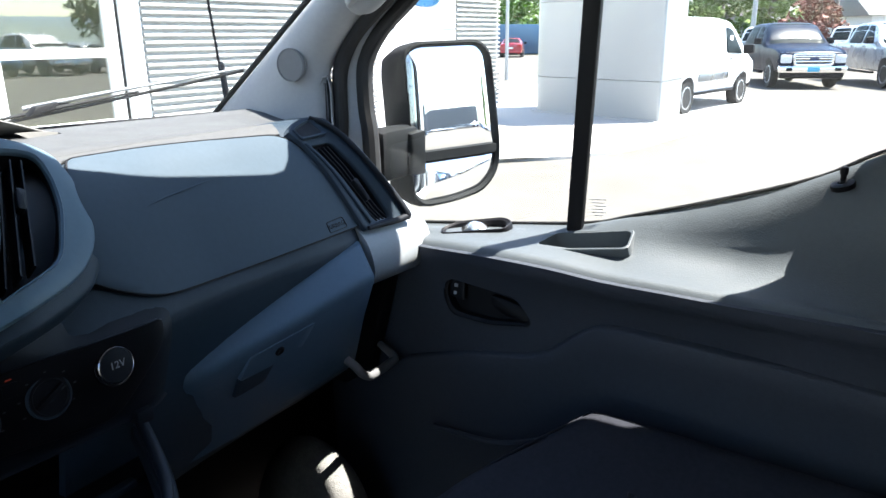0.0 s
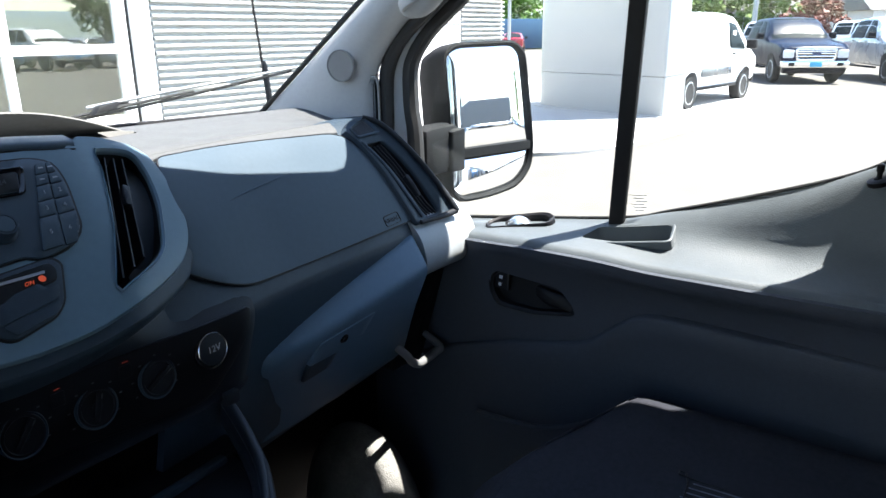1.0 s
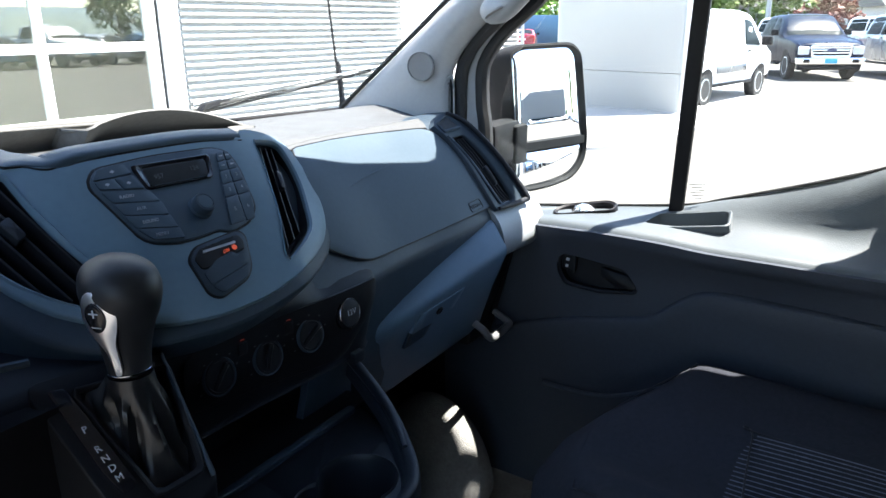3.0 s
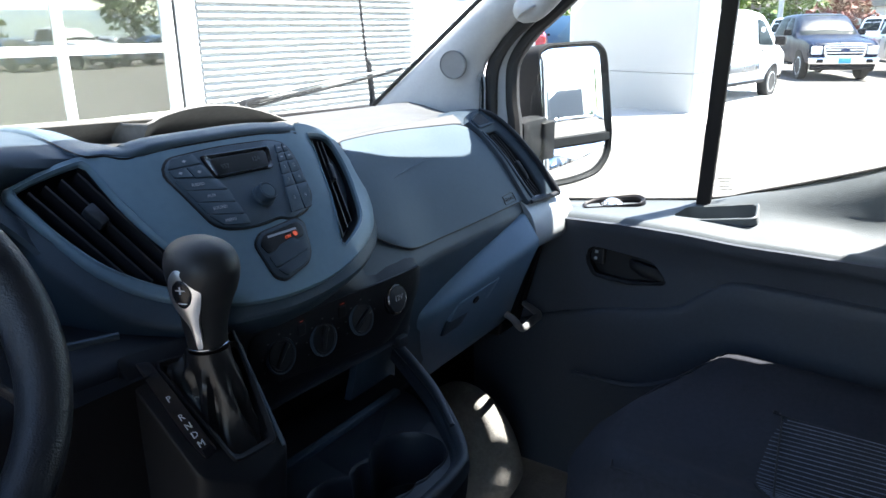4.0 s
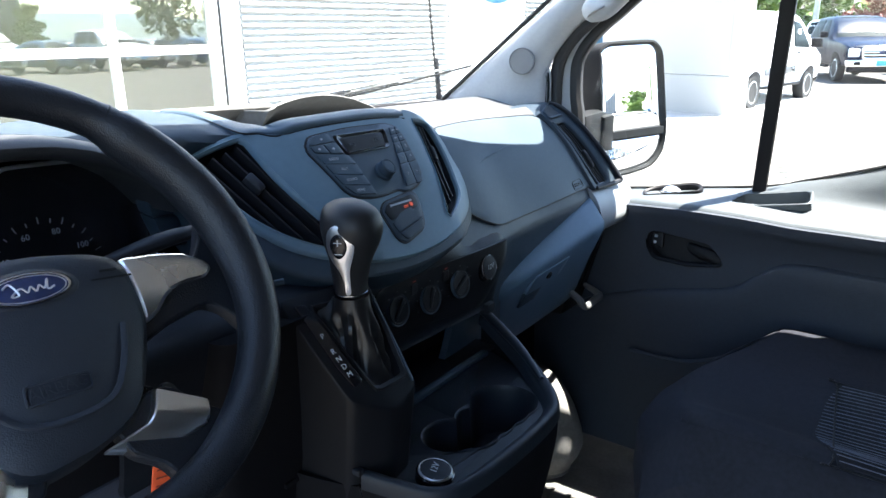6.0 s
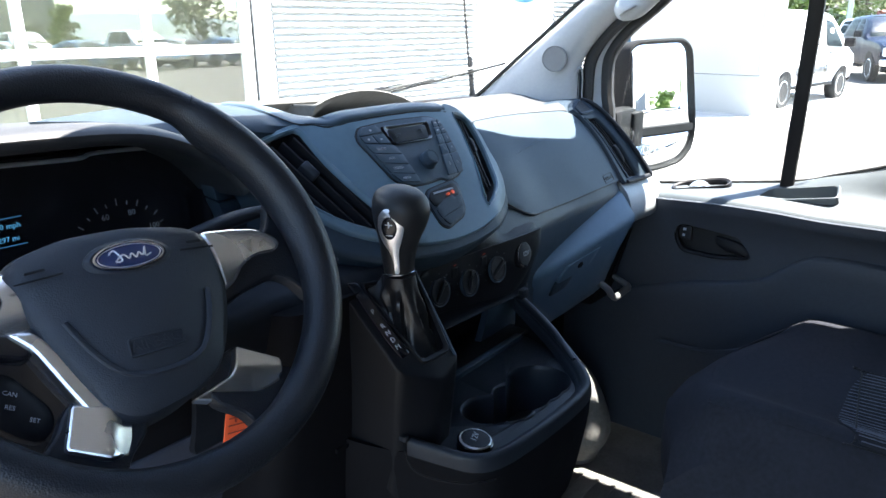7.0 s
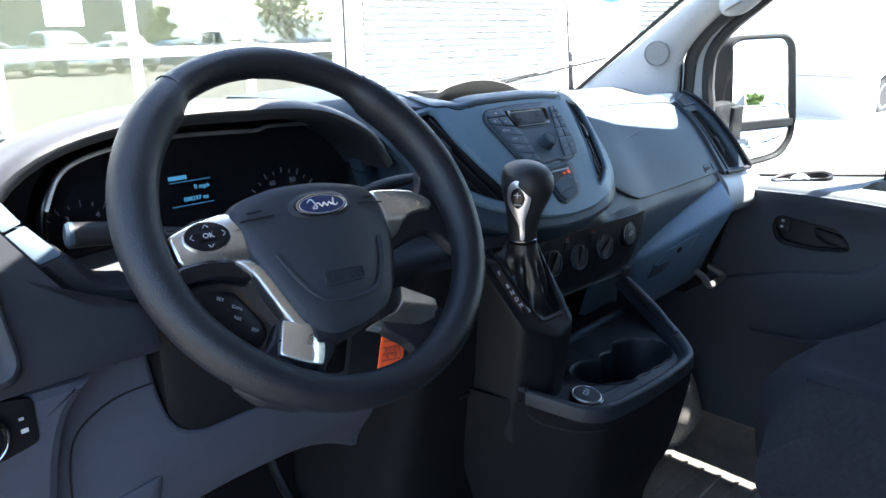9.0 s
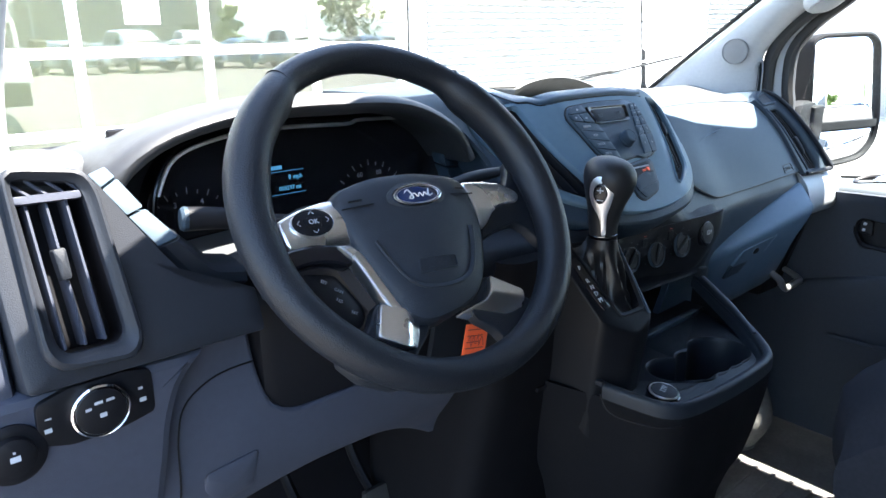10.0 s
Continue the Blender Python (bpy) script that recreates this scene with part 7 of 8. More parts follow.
# ---- pedals ----
for x, z, w in ((-0.30, 0.90, 0.035), (-0.17, 0.88, 0.025)):
    pd = thing("pedal", (x, 0.95, FLOOR), "black rubber-faced foot pedal", "pedal", group="foot pedals")
    part("pad", plate(rounded([(-w, -0.03), (w, -0.03), (w, 0.03), (-w, 0.03)], 0.006), flat((x, 0.90, z), (1, 0, 0), (0, 0.35, 1)), 0.012, 0.003), PEDAL, pd)
    part("arm", sweep([(x, 0.91, z), (x, 0.98, z + 0.06), (x, 1.03, z + 0.18)], 0.009, 8), BLACK, pd)

# ---- the van's own outside ----
own = thing("van_body", (MID, 0.0, 0), "white painted body of the cargo van round the cab", "van")
part("side_panel", block((1.165, -4.2, 0.45), (1.20, -0.30, 2.20), 0.03), BODYWHITE, own)
part("side_panel", block((-0.80, -4.2, 0.45), (-0.765, -0.34, 2.20), 0.03), BODYWHITE, own)
part("rear_panel", block((-0.80, -4.24, 0.45), (1.20, -4.2, 2.24), 0.03), BODYWHITE, own)
part("load_floor", block((-0.77, -4.2, 0.50), (1.17, -1.3, 0.54), 0.01), BODYWHITE, own)
part("roof", block((-0.80, -4.2, 2.18), (1.20, 0.20, 2.24), 0.03), BODYWHITE, own)
hoodsec = []
for x in (-0.70, -0.45, 0.0, 0.22, 0.45, 0.9, 1.15):
    q = ((x - MID) / 0.93) ** 2
    yb = screen_edge(1.44) + 0.13 * (1 - q) + 0.16
    hoodsec.append([(x, yb, 1.405 - 0.02 * q), (x, yb + 0.15, 1.385 - 0.03 * q), (x, yb + 0.45, 1.30 - 0.05 * q), (x, yb + 0.62, 1.20 - 0.06 * q), (x, yb + 0.68, 1.0)])
part("bonnet", thick(loft(hoodsec, 3, 3), 0.01), BODYWHITE, own, "white painted bonnet")
cowl = []
for x in (-0.66, -0.2, 0.22, 0.66, 1.10):
    q = ((x - MID) / 0.86) ** 2
    y0 = screen_edge(1.452) + 0.13 * (1 - q)
    cowl.append([(x, y0 + 0.008, 1.452), (x, y0 + 0.06, 1.425), (x, y0 + 0.16, 1.41), (x, y0 + 0.20, 1.39)])
part("cowl", thick(loft(cowl, 3, 2), 0.008), BLACK, own, "black plastic scuttle panel")
part("scuttle_frit", sweep([screen_point(MID - 0.86 + 1.72 * k / 12, 1.462) + V(0, -0.006, 0) for k in range(13)], 0.006, 8), BLACK, own)
part("screen_seal", sweep([screen_point(1.082, z) + V(0, -0.004, 0) for z in (1.45, 1.6, 1.8, 2.0, 2.1)], 0.0055, 8), RUBBER, own)

wiper = thing("wiper", (0.62, 1.33, 1.44), "slim windscreen wiper with a grey arm resting on the glass", "wiper")


def on_screen(x, z, off):
    p = screen_point(x, z)
    return p + V(0, 0.615, 0.789) * off


part("blade", sweep([on_screen(0.45, 1.440, 0.016), on_screen(0.65, 1.466, 0.014), on_screen(0.85, 1.503, 0.012), on_screen(1.062, 1.547, 0.012)], 0.0022, 8, squash=1.4), RUBBER, wiper)
part("arm", sweep([on_screen(0.70, 1.478, 0.030), on_screen(0.84, 1.505, 0.026), on_screen(0.95, 1.527, 0.020), on_screen(1.075, 1.552, 0.016)], [0.0042, 0.0036, 0.003, 0.002], 8), STEEL, wiper, "thin grey wiper arm")
part("blade_spine", sweep([on_screen(0.62, 1.462, 0.020), on_screen(0.74, 1.485, 0.018), on_screen(0.88, 1.511, 0.016)], [0.002, 0.0034, 0.002], 8), RUBBER, wiper)
cap = on_screen(0.745, 1.484, 0.024)
part("pivot_cap", hexa([cap + V(-0.050, -0.010, -0.014), cap + V(0.030, -0.010, -0.002), cap + V(0.030, 0.014, -0.002), cap + V(-0.050, 0.014, -0.014), cap + V(-0.034, -0.008, 0.003), cap + V(0.026, -0.008, 0.013), cap + V(0.026, 0.010, 0.013), cap + V(-0.034, 0.010, 0.003)], 0.003), BLACK, wiper)
aer = thing("aerial", (1.174, 1.344, 1.38), "black whip aerial with a spiral rod on the wing", "aerial")
part("aerial_base", lathe([(0.018, 0.0), (0.016, 0.02), (0.010, 0.06), (0.0075, 0.07), (0.0075, 0.16), (0.004, 0.17)], (1.19, 1.335, 1.40), (-0.08, 0.03, 1), 16), BLACK, aer)
bm = sweep([(1.176, 1.344, 1.56), (1.165, 1.349, 1.7), (1.135, 1.36, 2.05)], 0.0028, 8)
sweep([(1.176 - 0.041 * t + 0.003 * math.cos(60 * t), 1.344 + 0.016 * t + 0.003 * math.sin(60 * t), 1.56 + 0.49 * t) for t in [k / 60 for k in range(61)]], 0.0012, 5, bm, 1)
part("aerial_rod", bm, BLACK, aer)

open_door = thing("open_door", (-0.74, 0.95, 0.6), "driver's door of the van standing wide open", "door")
hinge, swing = V(-0.77, 0.96, 0), V(-0.87, 0.10, 0)
dn = V(0.10, 0.87, 0)
part("panel", hexa([hinge + V(0, 0, 0.62), hinge + swing * 1.25 + V(0, 0, 0.62), hinge + swing * 1.25 + dn * 0.09 + V(0, 0, 0.62), hinge + dn * 0.09 + V(0, 0, 0.62), hinge + V(0, 0, 1.28), hinge + swing * 1.25 + V(0, 0, 1.45), hinge + swing * 1.25 + dn * 0.09 + V(0, 0, 1.45), hinge + dn * 0.09 + V(0, 0, 1.28)], 0.02), BODYWHITE, open_door)

# door mirror with a main and a wide-angle glass
mir = thing("door_mirror", (1.25, 0.86, 1.35), "tall black door mirror with a main and a wide-angle glass", "mirror")
mf = flat((1.365, 0.835, 1.438), (0.915, -0.40, 0), (0.030, 0.090, 1))
mo = resample(rounded([(-0.112, 0.155), (-0.080, 0.172), (0.090, 0.176), (0.122, 0.150), (0.138, -0.060), (0.130, -0.120), (0.085, -0.165), (0.0, -0.180), (-0.085, -0.182), (-0.112, -0.16), (-0.108, 0.0)], [0.02, 0.02, 0.03, 0.03, 0.06, 0.04, 0.04, 0.05, 0.02, 0.02, 0.1], 5), 72)
bm = bmesh.new()
rings = []
for s, d in ((0.93, 0.004), (0.97, 0.012), (1.0, 0.010), (1.01, -0.01), (1.0, -0.05), (0.93, -0.10), (0.75, -0.14), (0.4, -0.155)):
    rings.append([mf(u * s, v * s, d) for u, v in mo])
rows = strip(bm, rings)
bm.faces.new(rows[-1])
part("housing", bm, MIRRORBLACK, mir, "black textured mirror housing")
part("back_plate", plate([(u * 0.95, v * 0.95) for u, v in mo], mf, 0.004, 0.001, w=-0.004), BLACK, mir)
m1 = rounded([(-0.100, 0.150), (-0.075, 0.160), (0.085, 0.163), (0.110, 0.142), (0.123, -0.045), (0.112, -0.058), (-0.093, -0.062), (-0.100, -0.050)], [0.012, 0.015, 0.02, 0.02, 0.015, 0.012, 0.008, 0.006], 4)
part("main_glass", plate(resample([(0.008 + (u - 0.008) * 1.05, 0.05 + (v - 0.05) * 1.03) for u, v in m1], 64), mf, 0.003, 0.0008, 2, w=0.004), MIRROR, mir, "flat mirror glass")
part("glass_divider", plate(rounded([(-0.104, -0.062), (0.128, -0.058), (0.126, -0.078), (-0.104, -0.082)], 0.004), mf, 0.010, 0.002, w=0.010), MIRRORBLACK, mir)
m2 = rounded([(-0.098, -0.084), (0.120, -0.080), (0.114, -0.118), (0.076, -0.152), (0.0, -0.166), (-0.085, -0.168), (-0.099, -0.15)], [0.01, 0.012, 0.03, 0.03, 0.04, 0.015, 0.01], 4)
part("wide_glass", plate(resample([(0.008 + (u - 0.008) * 1.05, -0.12 + (v + 0.12) * 1.05) for u, v in m2], 56), mf, 0.003, 0.0008, 6, 0.010, w=0.003), MIRROR, mir, "domed wide-angle mirror glass")
part("arm", block((1.15, 0.855, 1.33), (1.29, 0.915, 1.44), 0.02), MIRRORBLACK, mir, "black mirror arm")
part("arm_cover", hexa([(1.235, 0.845, 1.335), (1.275, 0.835, 1.335), (1.275, 0.86, 1.335), (1.235, 0.87, 1.335), (1.235, 0.845, 1.425), (1.275, 0.835, 1.43), (1.275, 0.86, 1.43), (1.235, 0.87, 1.425)], 0.005), MIRRORBLACK, mir)

# ---- ground ----
bm = bmesh.new()
n = 44
strip(bm, [[V(-320 + 800 * i / n, -400 + 800 * j / n, 0) for i in range(n + 1)] for j in range(n + 1)], closed=False)
solo("ground", bm, ASPHALT, "sun-bleached tan asphalt lot", "ground", kind="structure")
apron = [(-25, 4.9), (5, 4.7), (7.6, 4.62), (8.5, 4.35), (8.98, 3.65), (10.04, 3.13), (13, 2.72), (18.9, 2.2), (21, 2.4), (22.5, 4), (23, 13), (-25, 13)]
solo("pavement", plate(rounded(apron, 0.6, 5), flat((0, 0, 0.045), (1, 0, 0), (0, 1, 0)), 0.06, 0.012, 1), CONCRETE, "pale concrete apron in front of the showroom", "pavement", kind="structure")

# ---- the hall ----
W_DIR = V(math.cos(radians(4)), -math.sin(radians(4)), 0)
W_IN = V(math.sin(radians(4)), math.cos(radians(4)), 0)


def wall_at(u, z, d=0.0):
    """On the hall's front: u along it, z up, d out towards the van."""
    p = W_IN * (7.2 - d) + W_DIR * u
    return V(p.x, p.y, z)


def slab(u0, u1, z0, z1, d0, d1, soft=0.006):
    return hexa([wall_at(u0, z0, d1), wall_at(u1, z0, d1), wall_at(u1, z0, d0), wall_at(u0, z0, d0), wall_at(u0, z1, d1), wall_at(u1, z1, d1), wall_at(u1, z1, d0), wall_at(u0, z1, d0)], soft, 1)


hall = thing("service_hall", wall_at(4, 0), "white vehicle showroom with a glazed sectional door and ribbed siding", "building")
part("upper_wall", slab(-14, 11.74, 3.0, 6.5, -0.3, 0.02), WALLWHITE, hall)
part("siding_wall", slab(4.50, 8.26, 0, 3.0, -0.3, -0.018), WALLWHITE, hall)
part("siding_wall", slab(10.30, 11.74, 0, 3.0, -0.3, -0.018), WALLWHITE, hall)
part("sign_wall", slab(8.26, 10.30, 0, 3.0, -0.3, 0.03), FRAMEWHITE, hall, "flat white sign panel")
part("side_wall", slab(11.44, 11.74, 0, 6.5, -12, -0.3), WALLWHITE, hall)
part("back_wall", slab(-14, 11.7, 0, 3.2, -3.4, -3.2), HALLWALL, hall, "olive wall inside the hall")
part("hall_floor", slab(-14, 11.4, 0.0, 0.05, -3.2, -0.3), CONCRETE, hall)
part("hall_ceiling", slab(-14, 11.4, 3.0, 3.1, -3.4, -0.3), WALLWHITE, hall)
oval2 = [(0.42 * math.cos(a), 0.165 * math.sin(a)) for a in [2 * math.pi * k / 40 for k in range(40)]]
sgf = flat(wall_at(9.42, 2.235, 0.032), W_DIR, (0, 0, 1))
part("sign_oval", plate(oval2, sgf, 0.03, 0.008, w=0.03), surface("sign_blue", (0.02, 0.10, 0.22), 0.3, spread=0.04), hall, "blue oval sign")
part("sign_rail", slab(8.28, 10.28, 1.735, 1.765, 0.03, 0.04), STEEL, hall)
part("door_post", slab(4.28, 4.50, 0, 3.0, -0.2, 0.03), FRAMEWHITE, hall)
part("door_post", slab(4.33, 4.37, 0, 3.0, 0.03, 0.045), FRAMEWHITE, hall)
part("post_gap", slab(4.235, 4.28, 0, 3.0, -0.2, -0.02), RUBBER, hall)
sect = part("sectional_door", slab(-14, 4.235, 2.9, 3.0, -0.12, 0.0), FRAMEWHITE, hall, "glazed white sectional door")
for k in range(9):
    u = 4.20 - 1.18 * k
    part("stile", slab(u - 0.048 if k else u - 0.10, u + 0.045 if k else u + 0.035, 0.0, 2.9, -0.06, 0.0), FRAMEWHITE, sect)
for z in (0.10, 0.775, 1.49, 2.20, 2.86):
    part("rail", slab(-5.3, 4.16, z - 0.046, z + 0.046, -0.055, 0.006), FRAMEWHITE, sect)
for k in range(8):
    for z0, z1 in ((0.146, 0.729), (0.821, 1.444), (1.536, 2.154), (2.246, 2.81)):
        u = 4.20 - 1.18 * k
        part("pane", slab(u - 1.135, u - (0.10 if k == 0 else 0.05), z0, z1, -0.040, -0.030, 0), HALLGLASS, sect)
solo("notice", slab(1.10, 1.42, 1.735, 2.05, -0.025, -0.023, 0), PAPER, "white paper notice taped inside the glass", "notice")
ROWN = 30


def rib(u0, u1, z):
    bm = bmesh.new()
    prof = ((-0.02, 0.0), (0.040, 0.001), (0.054, 0.007), (0.058, 0.020), (0.052, 0.036), (0.034, 0.044), (-0.02, 0.046))
    rows = strip(bm, [[wall_at(u, z + h, d) for d, h in prof] for u in (u0, u1)])
    bm.faces.new(list(reversed(rows[0])))
    bm.faces.new(rows[1])
    return bm


for u0, u1 in ((4.51, 8.22), (10.32, 11.70)):
    for k in range(ROWN):
        part("siding_rib", rib(u0, u1, 0.40 + 0.0775 * k), SIDING, hall)

# ---- entrance pylon ----
pyl = thing("entrance_pylon", (14.3, 5.2, 0), "broad pale clad entrance pylon with one rounded edge", "pylon")
A, B, C = V(14.39, 6.74, 0), V(13.45, 3.63, 0), V(14.92, 3.60, 0)
D = A + C - B
plan = rounded([(A.x, A.y), (B.x, B.y), (C.x, C.y), (D.x, D.y)], [0.9, 0.08, 0.1, 0.5], 10)
for z0, z1 in ((0.05, 0.78), (0.79, 2.28), (2.29, 3.79), (3.80, 6.5)):
    bm = bmesh.new()
    rows = strip(bm, [[V(x, y, z) for x, y in plan] for z in (z0, z1)])
    bm.faces.new(rows[1])
    bm.faces.new(list(reversed(rows[0])))
    part("cladding_panel", bm, PYLON, pyl)
cp = sum((Vector(p) for p in plan), Vector((0, 0))) / len(plan)
bm = bmesh.new()
rows = strip(bm, [[V(cp.x + (x - cp.x) * s, cp.y + (y - cp.y) * s, z) for x, y in plan] for s, z in ((1.10, 0.0), (1.10, 0.06), (0.99, 0.075))])
bm.faces.new(rows[-1])
part("plinth", bm, CONCRETE, pyl)


# ---- vehicles ----
def vehicle(name, label, paint, rows, wheels, radius, glasses, screen, rear=None, extra=None, category="car", group=""):
    """A car along +x. rows: (s, z_low, z_belt, z_top, half_low, half_belt, half_top)."""
    car = thing(name, (0, 0, 0), label, category, group)
    fine = [list(p) for p in zip(*[spline([(r[0] * 0 + r[k], 0, 0) for r in rows], 3) for k in range(7)])]
    rows_f = [[p.x for p in r] for r in fine]

    def at(s):
        for a, b in zip(rows_f, rows_f[1:]):
            if s <= b[0]:
                t = (s - a[0]) / max(1e-6, b[0] - a[0])
                return [p + (q - p) * t for p, q in zip(a, b)]
        return rows_f[-1]

    def half(s, z):
        r = at(s)
        if z <= r[2]:
            t = max(0, (z - r[1]) / max(1e-6, r[2] - r[1]))
            return r[4] + (r[5] - r[4]) * min(1, t * 2.2) if t < 0.45 else r[5]
        return r[5] + (r[6] - r[5]) * min(1, (z - r[2]) / max(1e-6, r[3] - r[2]))
    bm = bmesh.new()
    rings = []
    for s, zl, zb, zt, hl, hb, ht in rows_f:
        side = [(hl * 0.8, zl), (hl, zl + 0.06), (hl + (hb - hl) * 0.9, zl + (zb - zl) * 0.42), (hb, zb - 0.10), (hb - 0.015, zb), (hb + (ht - hb) * 0.6, zb + (zt - zb) * 0.62), (ht, zt - 0.05), (ht * 0.86, zt - 0.008), (ht * 0.4, zt + 0.01)]
        rings.append([V(s, y, z) for y, z in side] + [V(s, -y, z) for y, z in reversed(side)])
    rws = strip(bm, rings)
    bm.faces.new(list(reversed(rws[0])))
    bm.faces.new(rws[-1])
    part("body", bm, paint, car)
    for sg in (-1, 1):
        def fs(u, v, w=0.0, sg=sg):
            return V(u, sg * (half(u, v) + w), v)
        for g in glasses:
            part("window", plate(resample(rounded(g, 0.04, 3), 32), fs, 0.01, 0.003, 4, w=0.004), CARGLASS, car)
        for x in wheels:
            arch = [(x + radius * 1.20 * math.cos(a), max(rows_f[2][1] - 0.02, radius + radius * 1.20 * math.sin(a))) for a in [math.pi * 2 * k / 28 for k in range(28)]]
            part("wheel_arch", plate(arch, fs, 0.02, 0.004, 3, w=0.003), BLACK, car)
            y = sg * (max(half(x, 0.5), rows[1][5]) - 0.10)
            wh = part("wheel", lathe([(radius * 0.66, -0.10), (radius * 0.93, -0.11), (radius, -0.07), (radius, 0.07), (radius * 0.93, 0.11), (radius * 0.66, 0.10)], (x, y, radius), (0, sg, 0), 28), TYRE, car)
            rim_bm = lathe([(radius * 0.66, 0.0), (radius * 0.66, 0.10), (radius * 0.60, 0.105), (radius * 0.56, 0.06), (radius * 0.15, 0.05)], (x, y, radius), (0, sg, 0), 24)
            for k in range(6):
                a = k * math.pi / 3
                c = V(math.cos(a), 0, math.sin(a))
                o = V(x, y + sg * 0.085, radius)
                t = V(-c.z, 0, c.x) * radius * 0.09
                quad = [o + c * radius * 0.08 + t, o + c * radius * 0.60 + t * 0.8, o + c * radius * 0.60 - t * 0.8, o + c * radius * 0.08 - t]
                lo = [rim_bm.verts.new(p - V(0, sg * 0.03, 0)) for p in quad]
                hi = [rim_bm.verts.new(p + V(0, sg * 0.008, 0)) for p in quad]
                rim_bm.faces.new(hi)
                for i in range(4):
                    rim_bm.faces.new((lo[i], lo[(i + 1) % 4], hi[(i + 1) % 4], hi[i]))
            part("rim", rim_bm, SILVERPAINT, wh)
        for g in glasses[:1]:
            mx = max(u for u, v in g)
            mz = min(v for u, v in g)
            part("door_mirror", block((mx - 0.08, sg * (half(mx, mz) + 0.02), mz), (mx + 0.06, sg * (half(mx, mz) + 0.24), mz + 0.19), 0.03), BLACK, car)
        for g in glasses[:2]:
            c = sum(u for u, v in g) / len(g)
            z = min(v for u, v in g) - 0.09
            part("door_handle", block((c - 0.30, sg * (half(c, z) + 0.002), z - 0.015), (c - 0.14, sg * (half(c, z) + 0.03), z + 0.015), 0.01), BLACK, car)
    (s0, z0), (s1, z1) = screen
    panes = [(s0, z0, s1, z1, "windscreen")]
    if rear:
        panes.append((*rear[0], *rear[1], "rear_window"))
    for sA, zA, sB, zB, nm in panes:
        def fw(u, v, w=0.0):
            s, z = sA + (sB - sA) * v, zA + (zB - zA) * v
            nn = V(abs(zB - zA) * (1 if sA > sB else -1), 0, abs(sA - sB)).normalized()
            return V(s, u * (half(s, z) - 0.06), z + 0.0) + nn * (w + 0.012 + 0.03 * (1 - u * u))
        part(nm, plate(resample(rounded([(-1, 0), (1, 0), (0.98, 1), (-0.98, 1)], 0.08, 3), 32), fw, 0.012, 0.003, 5), CARGLASS, car)
    if extra:
        extra(car, half)
    return car


